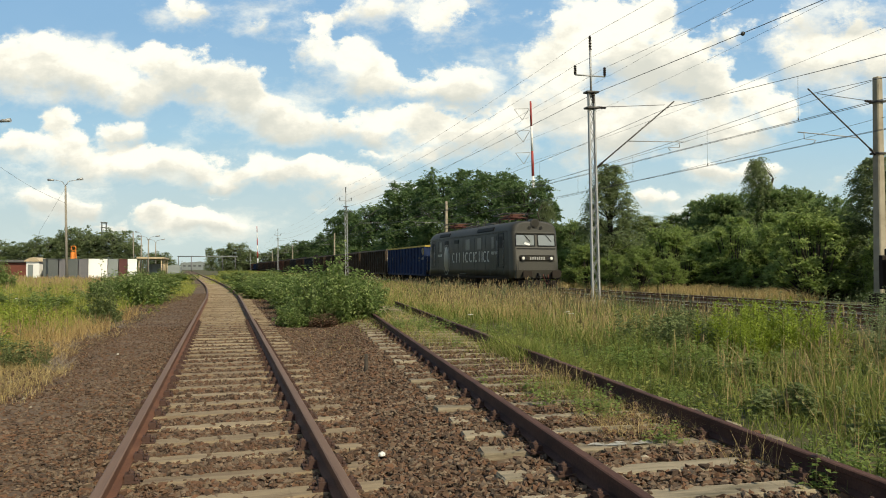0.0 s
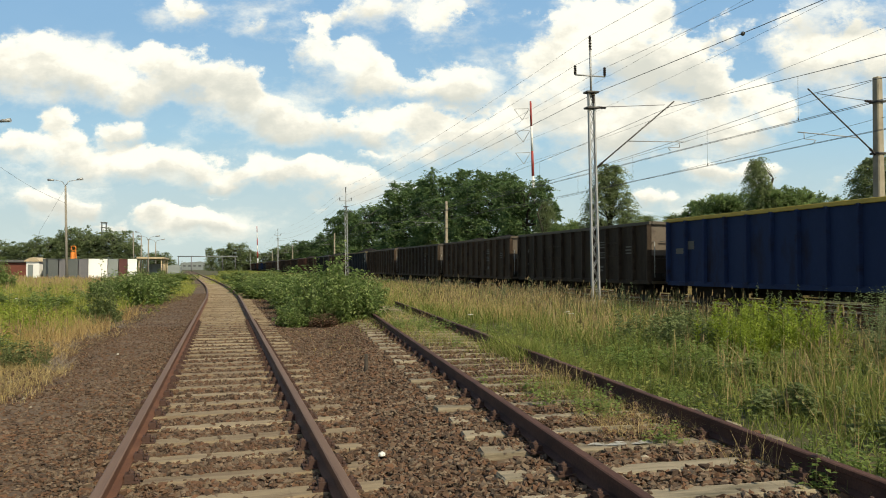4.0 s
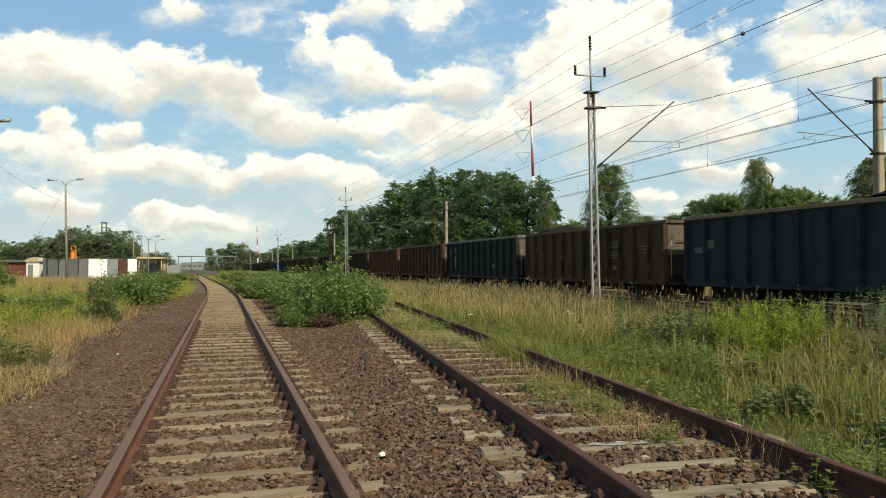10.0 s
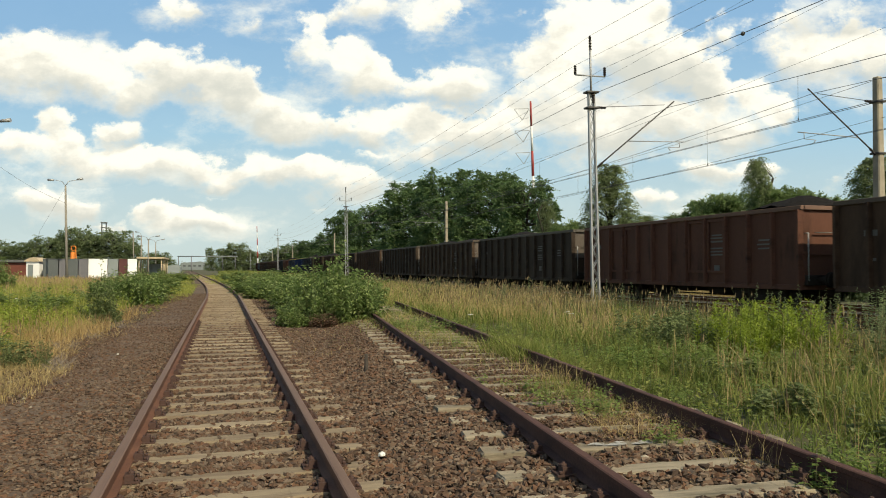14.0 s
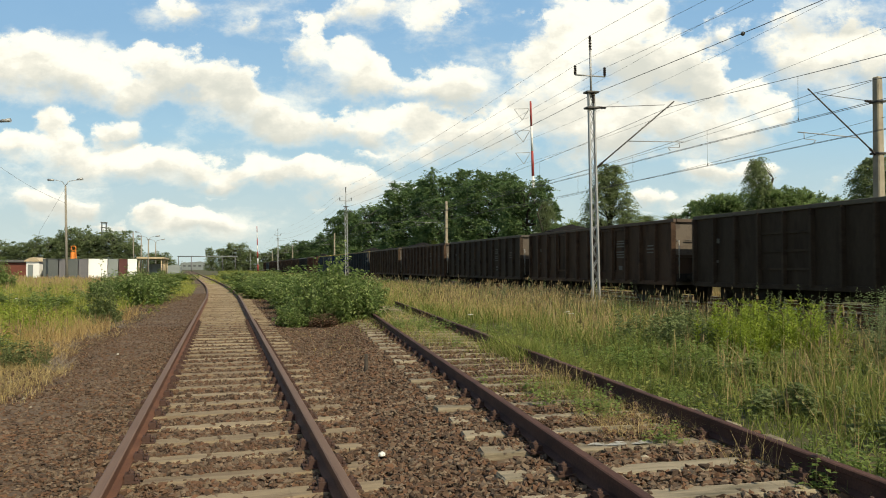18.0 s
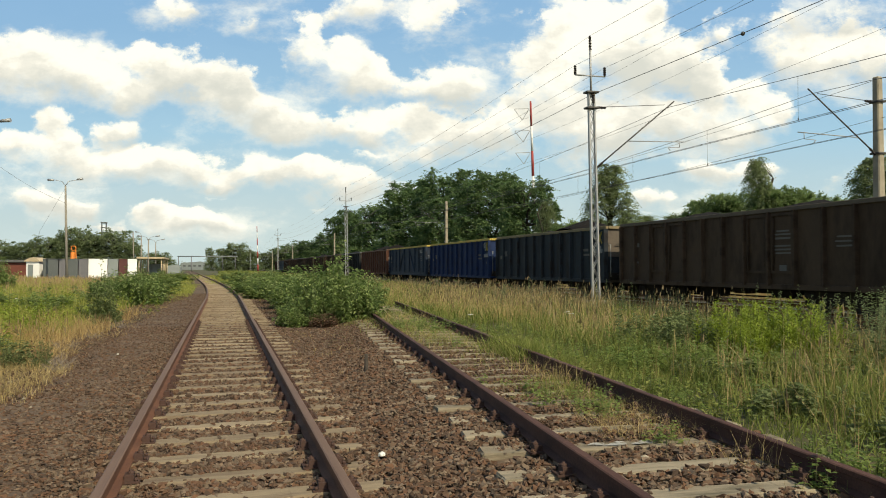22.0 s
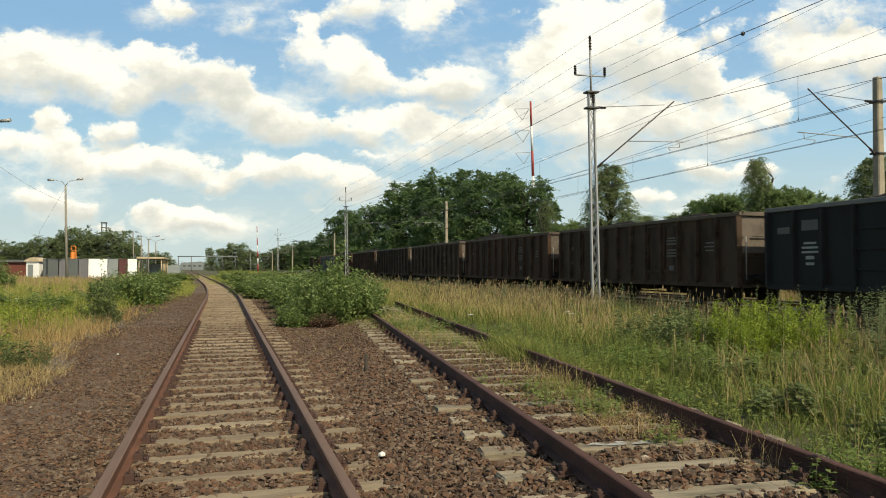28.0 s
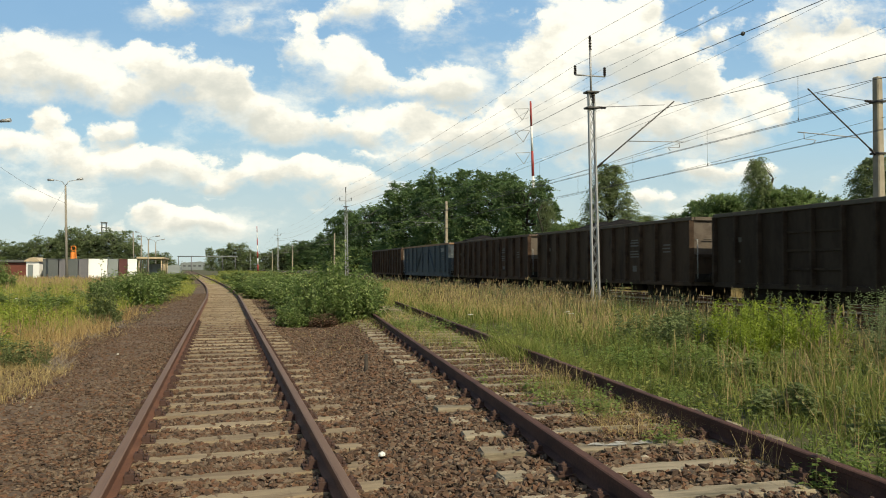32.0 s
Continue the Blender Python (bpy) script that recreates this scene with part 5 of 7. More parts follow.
def lattice_mast(x, y, h, label):
    top = tagged(new("catenary_mast"), label, "catenary mast", "overhead line masts")
    w0, w1 = 0.150, 0.115
    for sx in (-1, 1):
        b = bmesh.new()
        vs = add_box(b, (0, 0, h / 2 - 0.2), (0.06, 0.12, h + 0.4))
        for v in vs:
            v.co.x += sx * (w1 if v.co.z > 1 else w0)
        part("leg", b, M_STEEL, top)
    n = int(h / 0.34)
    for sy in (-1, 1):
        for i in range(n):
            b = bmesh.new()
            z0, z1 = h * i / n, h * (i + 1) / n
            a0, a1 = w0 + (w1 - w0) * z0 / h - 0.03, w0 + (w1 - w0) * z1 / h - 0.03
            t = 1 if i % 2 else -1
            add_rod(b, (t * a0, sy * 0.066, z0), (-t * a1, sy * 0.066, z1), 0.017, n=4)
            part("lattice_bar", b, M_STEEL, top)
    b = bmesh.new()
    add_box(b, (0, 0, -0.15), (0.7, 0.7, 0.5))
    part("footing", bevelled(b, 0.03), M_CONCRETE, top, "concrete footing")
    for z in (h, h - 0.62):
        b = bmesh.new()
        add_box(b, (0, 0, z), (0.52, 0.34, 0.07))
        part("cap_plate", bevelled(b, 0.01), M_DARKSTEEL, top)
    b = bmesh.new()
    add_rod(b, (0, 0, h - 0.2), (0, 0, h + 1.75), 0.045, n=8)
    part("extension_tube", b, M_STEEL, top)
    b = bmesh.new()
    add_rod(b, (-0.68, 0, h + 0.66), (0.62, 0, h + 0.66), 0.03, n=6)
    part("crossarm", b, M_STEEL, top)
    for xx, z in ((-0.68, h + 0.68), (0.62, h + 0.68), (0, h + 1.7)):
        b = bmesh.new()
        insulator(b, (xx, 0, z), (xx, 0, z + 0.36 + (0.2 if xx == 0 else 0)), 0.065)
        part("insulator", b, M_PORC, top, "dark porcelain insulator")
    b = bmesh.new()
    insulator(b, (0.0, -0.16, h - 0.45), (0.0, -0.16, h - 0.1), 0.07)
    part("feeder_insulator", b, M_PORC, top, "dark porcelain insulator")
    cantilever(top, 1, 0.15, 5.3, 7.72, 3.57, 7.95, 6.1)
    top.matrix_basis = pose(x, y, 0, 0, -1.17)
    return top


MAST = lattice_mast(14.28, 25.3, 8.3, "grey steel lattice catenary mast standing in tall grass")
for y in (81.3, 173.8, 312.0):
    copy_thing(MAST, pose(14.26, y, 0, 0, -1.0))


def concrete_mast(x, y, h):
    top = tagged(new("concrete_mast"), "pale concrete catenary mast behind the main line", "catenary mast", "overhead line masts")
    b = bmesh.new()
    add_box(b, (0, 0, h / 2 - 0.3), (0.38, 0.38, h + 0.6))
    for v in b.verts:
        if v.co.z > 0:
            v.co.x *= 0.72
            v.co.y *= 0.72
    part("shaft", bevelled(b, 0.04), M_CONCRETE, top)
    for z in (5.9, 7.95):
        b = bmesh.new()
        add_box(b, (0, 0, z), (0.44, 0.44, 0.07))
        part("clamp", bevelled(b, 0.01), M_DARKSTEEL, top)
    cantilever(top, -1, 0.17, 5.85, 7.95, 3.2, 8.05, 6.15)
    top.matrix_basis = pose(x, y, 0)
    return top


CM = concrete_mast(25.0, 22.0, 8.95)
for x, y in ((25.2, 78.6), (25.2, 159.6), (25.2, 250.0), (25.2, 340.0)):
    copy_thing(CM, pose(x, y, 0))


def wire(points, sag, r, label, name="overhead_wire", first=1.0):
    """A wire from support to support, sagging between them."""
    bm = bmesh.new()
    pts = []
    for a, b in zip(points, points[1:]):
        a, b = Vector(a), Vector(b)
        k = 14
        for i in range(k + (b == Vector(points[-1]))):
            u = i / k
            pts.append(a.lerp(b, u) - Vector((0, 0, (sag if a.y > 0 else sag * first) * 4 * u * (1 - u) * ((b - a).length / 60) ** 2)))
    for a, b in zip(pts, pts[1:]):
        add_rod(bm, a, b, r, n=4, caps=False)
    ob = part(name, bm, M_WIRE)
    return tagged(ob, label, "wire", "overhead wires", "")


Y_NEAR, Y_FAR = (-36.0, 25.3, 81.3, 173.8, 312.0), (-38.0, 22.0, 78.6, 159.6, 250.0, 340.0)
for xs, ys, zm, zc in ((17.72, Y_NEAR, 7.97, 6.1), (21.83, Y_FAR, 8.07, 6.15)):
    slack = 1.36 if ys is Y_NEAR else 1.0
    wire([(xs, y, zm) for y in ys], 0.85, 0.010, "dark messenger wire sagging between the catenary masts", first=slack)
    wire([(xs, y, zc) for y in ys], 0.03, 0.009, "taut dark contact wire above the track")
    wire([(xs + 0.12, y, zc) for y in ys], 0.05, 0.008, "taut dark contact wire above the track")
    for a, b in zip(ys[:2], ys[1:3]):
        span = b - a
        for i in range(1, 9):
            u = i / 9
            z = zm - 0.85 * (slack if a < 0 else 1.0) * 4 * u * (1 - u) * (span / 60) ** 2
            bm = bmesh.new()
            add_rod(bm, (xs, a + span * u, zc), (xs, a + span * u, z), 0.006, n=4)
            add_rod(bm, (xs, a + span * u, zc - 0.01), (xs, a + span * u, zc + 0.06), 0.02, n=5)
            tagged(part("dropper", bm, M_WIRE), "thin vertical dropper wire between messenger and contact wire", "wire", "droppers of the overhead line")
for xs, z in ((13.47, 9.35), (14.77, 9.35), (14.15, 10.6)):
    wire([(xs, y, z) for y in Y_NEAR], 0.5, 0.006, "thin dark line wire on top of the masts")
wire([(14.15, y - 0.16, 8.22) for y in Y_NEAR], 0.45, 0.011, "dark feeder cable along the lattice masts")
wire([(25.0, y, 7.3) for y in Y_FAR], 0.7, 0.008, "thin dark return wire along the concrete masts")
wire([(25.0, y, 8.85) for y in Y_FAR], 0.7, 0.008, "thin dark return wire along the concrete masts")

bm = bmesh.new()
bmesh.ops.create_icosphere(bm, subdivisions=2, radius=0.062)
marker = tagged(part("wire_marker", bm, M_WIRE), "small dark ball clamped on the feeder cable", "marker ball")
marker.location = (14.15, 16.75, 7.985)

M_RED = plain("red_paint", (0.32, 0.05, 0.045), 0.7)
M_WHITE = plain("white_paint", (0.72, 0.72, 0.70), 0.7)


def banded_pole(x, y, h, loops):
    top = tagged(new("banded_line_pole"), "tall red and white banded steel pole with triangular wire frames", "pole", "banded poles")
    bands = 7
    for i in range(bands):
        b = bmesh.new()
        z0, z1 = h * i / bands, h * (i + 1) / bands
        add_rod(b, (0, 0, z0), (0, 0, z1), 0.30 - 0.16 * z0 / h, 0.30 - 0.16 * z1 / h, 10)
        part("band", b, M_RED if i % 2 == 0 else M_WHITE, top)
    for z in loops:
        b = bmesh.new()
        for p, q in (((-2.5, 0, z), (-0.3, 0, z)), ((-2.5, 0, z), (-1.3, 0, z - 1.7)), ((-0.3, 0, z - 0.1), (-1.3, 0, z - 1.7))):
            add_rod(b, p, q, 0.045, n=5)
        part("wire_frame", b, M_STEEL, top)
    top.matrix_basis = pose(x, y, 0, 0, -1.75, -17)
    return top


banded_pole(45.65, 98.5, 26.3, (25.2, 21.9, 18.6))
banded_pole(17.1, 308.8, 18.7, ())
for z in (23.5, 20.2, 16.9):
    wire([(43.8, 98.9, z), (33.0, -20.0, z + 0.5)], 0.4, 0.010, "thin dark power line wire at the banded pole")
    wire([(43.8, 98.9, z), (50.0, 330.0, z - 1.0)], 0.2, 0.012, "thin dark power line wire at the banded pole")


# ------------------------------------------------------------- far side of the yard
def street_lamp(x, y, h, turn, arms=2, reach=1.25, lean=0.0):
    top = tagged(new("street_lamp"), "grey yard lamp on a concrete post with curved arms", "street lamp", "yard lamps")
    b = bmesh.new()
    add_rod(b, (0, 0, -0.3), (0, 0, h - 0.6), 0.15, 0.09, 10)
    part("post", b, M_POST, top)
    for s in (-1, 1)[:arms]:
        b = bmesh.new()
        add_rod(b, (0, 0, h - 0.6), (s * 0.35, 0, h - 0.15), 0.035, n=6)
        add_rod(b, (s * 0.35, 0, h - 0.15), (s * reach, 0, h + (0.05 if s < 0 else -0.05)), 0.03, n=6)
        arm = part("arm", b, M_STEEL, top)
        b = bmesh.new()
        add_rod(b, (s * reach * 0.95, 0, h), (s * (reach + 0.55), 0, h + 0.06), 0.09, 0.13, 10)
        part("lamp_head", b, M_STEEL, arm)
    top.matrix_basis = pose(x, y, 0, 0, -lean, turn)
    return top


M_POST = material("dull_post_concrete", [(0.19, 0.172, 0.14), (0.29, 0.265, 0.22)], 0.95, 0, 2, 40, 0.4, 0.006)
street_lamp(-14.57, 83.1, 10.5, -17, lean=1.6)
street_lamp(-13.9, 51.3, 10.5, -17)
street_lamp(-10.5, 129.0, 6.6, -17)
street_lamp(-11.7, 160.9, 7.2, -17)
street_lamp(-13.6, 151.0, 8.2, 60, 1)


def plain_post(x, y, h, r, mat, name, label, cat, lean=0):
    b = bmesh.new()
    add_rod(b, (0, 0, -0.3), (lean * h, 0, h), r, r * 0.7, 8)
    ob = tagged(part(name, b, mat), label, cat)
    ob.location = (x, y, 0)


plain_post(-11.5, 45.5, 5.2, 0.13, M_POST, "utility_pole", "weathered wooden utility pole at the meadow edge", "pole", -0.03)
plain_post(-13.8, 140.5, 7.9, 0.12, M_POST, "utility_pole", "slanted grey utility pole near the platform", "pole", -0.03)
plain_post(2.12, 10.45, 0.13, 0.034, M_BARK, "marker_stake", "short weathered marker stake in the ballast", "stake")
wire([(-23.5, 85.8, 13.6), (-14.8, 83.1, 8.1)], 16.0, 0.012, "dark sagging cable to the yard lamp", "cable")
wire([(-14.9, 83.1, 9.5), (-17.3, 84.0, 5.2), (-18.2, 84.2, 2.0)], 0.2, 0.01, "thin stay cable of the yard lamp", "cable")

M_GREY1 = material("grey_sheet", [(0.078, 0.088, 0.087), (0.108, 0.118, 0.116)], 0.6, 0.1, 1.5, 20, 0.1, 0.004)
M_GREY2 = material("mid_grey_sheet", [(0.120, 0.117, 0.124), (0.158, 0.152, 0.162)], 0.6, 0.1, 1.5, 20, 0.1, 0.004)
M_GREY3 = material("pale_grey_sheet", [(0.20, 0.225, 0.22), (0.26, 0.285, 0.275)], 0.6, 0.1, 1.5, 20, 0.1, 0.004)
M_CREAM = material("white_sheet", [(0.86, 0.85, 0.82), (0.90, 0.89, 0.86)], 0.5, 0, 1.5, 20, 0.1, 0.004)
M_MAROON = plain("brown_sheet", (0.10, 0.035, 0.03), 0.7)
M_ORANGE = plain("orange_paint", (0.60, 0.19, 0.03), 0.6)
M_ROOF = plain("dark_roof_felt", (0.12, 0.12, 0.12), 0.9)
M_REDWALL = plain("red_wall", (0.17, 0.055, 0.038), 0.8)
M_TAN = plain("tan_boards", (0.5, 0.40, 0.26), 0.8)


def container(x0, x1, mat, word, d=5.6, h=2.6):
    top = tagged(new("storage_container"), word + " sheet-metal storage container beside the yard", "container", "containers in the yard")
    w = (x1 - x0) * 1.0045
    b = bmesh.new()
    add_box(b, (0, d / 2, h / 2), (w - 0.06, d, h))
    part("body", bevelled(b, 0.03), mat, top)
    n = max(3, int(w / 0.3))
    rib = None
    for i in range(n):
        m = pose(-w / 2 + w * (i + 0.5) / n, -0.005, h / 2)
        if rib is None:
            b = bmesh.new()
            add_box(b, (0, 0, 0), (0.06, 0.02, h - 0.24))
            rib = part("corrugation", b, mat, top)
            rib.matrix_basis = m
        else:
            share("corrugation", rib, top, m)
    b = bmesh.new()
    add_box(b, (0, 0.0, h - 0.05), (w - 0.04, 0.1, 0.12))
    part("top_beam", b, mat, top)
    xc = (x0 + x1) / 2
    top.matrix_basis = pose(xc, 92.82 + 0.0945 * xc, -0.2, 0, 0, 5.4)


for x0, x1, mat, word in ((-18.44, -16.86, M_GREY1, "dark grey"), (-16.86, -16.06, M_GREY2, "mid-grey"), (-16.06, -14.88, M_GREY1, "dark grey"), (-14.88, -13.87, M_GREY2, "mid-grey"),
                          (-13.87, -11.84, M_CREAM, "bright white"), (-11.84, -10.71, M_GREY3, "pale grey"), (-10.71, -9.76, M_MAROON, "dark brown"), (-9.76, -8.71, M_CREAM, "cream-white")):
    container(x0, x1, mat, word)


def booth():
    top = tagged(new("guard_booth"), "white wooden booth with a tan gabled roof", "booth")
    b = bmesh.new()
    add_box(b, (0, 0.9, 1.15), (1.5, 1.8, 2.3))
    part("wall", b, M_CREAM, top)
    b = bmesh.new()
    add_prism(b, [(-0.95, 2.3), (0.95, 2.3), (0.6, 2.62), (0.0, 2.78), (-0.6, 2.62)], -0.2, 2.0)
    part("roof", b, M_TAN, top)
    b = bmesh.new()
    add_box(b, (-0.25, -0.02, 1.0), (0.6, 0.05, 1.9))
    part("door", b, M_GREY3, top)
    top.matrix_basis = pose(-20.1, 94.2, -0.2, 0, 0, -17)
    top = tagged(new("long_shed"), "low red-walled shed with a dark flat roof", "shed")
    b = bmesh.new()
    add_box(b, (0, 2.5, 1.1), (5.6, 5, 2.2))
    part("wall", b, M_REDWALL, top)
    b = bmesh.new()
    add_box(b, (0, 2.5, 2.35), (6.2, 5.6, 0.3))
    part("roof", bevelled(b, 0.04), M_ROOF, top)
    b = bmesh.new()
    add_box(b, (1.9, -0.02, 1.0), (0.8, 0.06, 2.0))
    part("door", b, M_GREY2, top)
    top.matrix_basis = pose(-22.4, 97.5, -0.2, 0, 0, -17)
    top = tagged(new("orange_chute"), "bright orange upright chute with an open top behind the containers", "chute")
    b = bmesh.new()
    add_rod(b, (0, 0, -0.2), (-0.05, 0, 3.6), 0.36, 0.24, 10)
    part("tube", b, M_ORANGE, top)
    b = bmesh.new()
    add_ring(b, (0.05, 0, 4.05), 0.30, 0.07, flat="y")
    part("ring", b, M_ORANGE, top)
    b = bmesh.new()
    add_rod(b, (0.62, 0, 0), (0.30, 0, 4.0), 0.07, n=6)
    part("side_rod", b, M_ORANGE, top)
    top.matrix_basis = pose(-17.2, 101.9, -0.2, 0, 0, -17)


booth()


def tower():
    top = tagged(new("lattice_tower"), "grey open water tower head above the trees", "tower")
    for sx in (-1, 1):
        for sy in (-1, 1):
            b = bmesh.new()
            add_rod(b, (sx, sy, 0), (sx * 0.8, sy * 0.8, 20.2), 0.12, n=5)
            part("leg", b, M_DARKSTEEL, top)
    for z in (14, 16.0, 18.0, 20.0):
        b = bmesh.new()
        add_box(b, (0, 0, z), (2.3, 2.3, 0.5 if z > 18 else 0.25))
        part("platform", b, M_GREY1, top)
    top.matrix_basis = pose(-43.9, 328, 0)


tower()


def shelter():
    top = tagged(new("platform_shelter"), "open platform shelter with a flat tan roof", "shelter")
    b = bmesh.new()
    add_box(b, (0, 0, 3.15), (4.6, 18, 0.35))
    part("roof", bevelled(b, 0.05), M_TAN, top)
    for y in (-8.5, -4, 0, 4, 8.5):
        for x in (-1.9, 1.9):
            b = bmesh.new()
            add_rod(b, (x, y, -0.3), (x, y, 3.0), 0.09, n=6)
            part("post", b, M_TAN, top)
    b = bmesh.new()
    add_box(b, (0, 6, 1.1), (2.6, 5, 2.0))
    part("back_wall", b, M_GREY3, top)
    top.matrix_basis = pose(-11.2, 150, 0, 0, 0, 0)
    top = tagged(new("white_canopy"), "pale grey canopy building past the platform", "building")
    b = bmesh.new()
    add_prism(b, [(-1.5, 0), (1.5, 0), (1.5, 1.5), (0.8, 2.1), (-1.5, 1.8)], 0, 8)
    part("wall", b, M_GREY3, top)
    top.matrix_basis = pose(-9.2, 181, 0)
    top = tagged(new("pipe_bridge"), "grey pipe bridge spanning the tracks", "pipe bridge")
    b = bmesh.new()
    add_rod(b, (-11.5, 0, 5.9), (12.5, 0, 5.9), 0.2, n=10)
    part("pipe", b, M_GREY3, top)
    for x in (-11.2, -6.0, 6.5, 11.5):
        b = bmesh.new()
        add_rod(b, (x, 0, -0.3), (x, 0, 5.7), 0.15, n=8)
        part("pier", b, M_GREY2, top)
    top.matrix_basis = pose(-3.2, 305, 0, 0, 0, -17)
    top = tagged(new("depot_building"), "pale low depot building in the distance", "building")
    b = bmesh.new()
    add_prism(b, [(-9.5, 0), (9.5, 0), (9.5, 3.6), (3, 5.4), (-9.5, 4.6)], 0, 14)
    part("wall", b, M_GREY3, top)
    for i in range(5):
        b = bmesh.new()
        add_box(b, (-7 + 3.4 * i, -0.05, 2.6), (1.8, 0.12, 1.1))
        part("window", b, M_GREY1, top)
    top.matrix_basis = pose(-12.5, 507, 0, 0, 0, -17)


shelter()


def cabinet():
    top = tagged(new("signal_cabinet"), "black trackside relay cabinet beside the concrete mast", "cabinet")
    b = bmesh.new()
    add_box(b, (0, 0, 0.8), (0.8, 0.6, 1.75))
    part("body", bevelled(b, 0.24, 4), M_UNDER, top)
    b = bmesh.new()
    add_box(b, (-0.05, -0.31, 0.85), (0.6, 0.03, 1.3))
    part("door", bevelled(b, 0.01), M_UNDER, top)
    b = bmesh.new()
    add_box(b, (0, 0, -0.35), (1.1, 0.8, 0.7))
    part("plinth", b, M_UNDER, top)
    top.matrix_basis = pose(24.25, 20.95, 0.42)


cabinet()


# ------------------------------------------------------------- grass and weeds
M_GRASS = material("green_grass", [(0.085, 0.125, 0.028), (0.20, 0.24, 0.055), (0.37, 0.35, 0.115)], 0.8, 0, 0.5, 4, 0, island=0.5, trans=0.35, spec=0.3)
M_VERGE = material("verge_grass_leaves", [(0.17, 0.21, 0.04), (0.33, 0.345, 0.075), (0.48, 0.445, 0.135)], 0.8, 0, 0.5, 4, 0, island=0.5, trans=0.4, spec=0.3)
M_DRY = material("dry_grass", [(0.25, 0.187, 0.074), (0.425, 0.320, 0.136), (0.585, 0.458, 0.232)], 0.85, 0, 0.5, 4, 0, island=0.6, trans=0.3, spec=0.3)
M_TAWNY = material("tawny_grass", [(0.24, 0.152, 0.062), (0.43, 0.295, 0.125), (0.58, 0.435, 0.21)], 0.9, 0, 0.6, 4, 0, island=0.6, trans=0.3, spec=0.2)
M_SEED = material("seed_heads", [(0.13, 0.095, 0.05), (0.26, 0.19, 0.10), (0.34, 0.27, 0.16)], 0.9, 0, 0.5, 4, 0, island=0.6, trans=0.2, spec=0.2)
M_LIME = material("goldenrod_leaves", [(0.17, 0.23, 0.026), (0.28, 0.355, 0.044), (0.39, 0.45, 0.075)], 0.7, 0, 0.7, 6, 0, island=0.6, trans=0.4, spec=0.35)
M_REED = material("reed_leaves", [(0.055, 0.075, 0.032), (0.12, 0.145, 0.065), (0.22, 0.225, 0.115)], 0.8, 0, 0.5, 4, 0, island=0.6, trans=0.3, spec=0.3)
M_PINK = material("reddish_seed_grass", [(0.26, 0.17, 0.09), (0.40, 0.28, 0.15), (0.50, 0.38, 0.22)], 0.9, 0, 0.5, 4, 0, island=0.6, trans=0.25, spec=0.2)
M_UMBEL = plain("white_flower", (0.75, 0.75, 0.68), 0.8)
M_DRYLEAF = material("withered_leaves", [(0.07, 0.036, 0.024), (0.15, 0.082, 0.052), (0.22, 0.14, 0.085)], 0.9, 0, 0.7, 6, 0, island=0.6, trans=0.2)


def blade_arrays(p, h, w, lean):
    """Two-segment bent blades: p (n, 3) roots, h heights, w widths, lean as a share of h."""
    n = len(p)
    a = RG.uniform(0, math.tau, n)
    d = np.stack([np.cos(a), np.sin(a), np.zeros(n)], 1)
    b = RG.uniform(0, math.tau, n)
    side = np.stack([np.cos(b), np.sin(b), np.zeros(n)], 1) * (w / 2)[:, None]
    up = np.array([0, 0, 1.0])
    m = p + up * (h * 0.55)[:, None] + d * (lean * h * 0.3)[:, None]
    t = p + up * h[:, None] + d * (lean * h)[:, None]
    v = np.stack([p - side, p + side, m + side * 0.8, m - side * 0.8, t + side * 0.15, t - side * 0.15], 1)
    k = (np.arange(n) * 6)[:, None]
    f = np.concatenate([k + np.array([0, 1, 2, 3]), k + np.array([3, 2, 4, 5])])
    return v.reshape(-1, 3), f, t


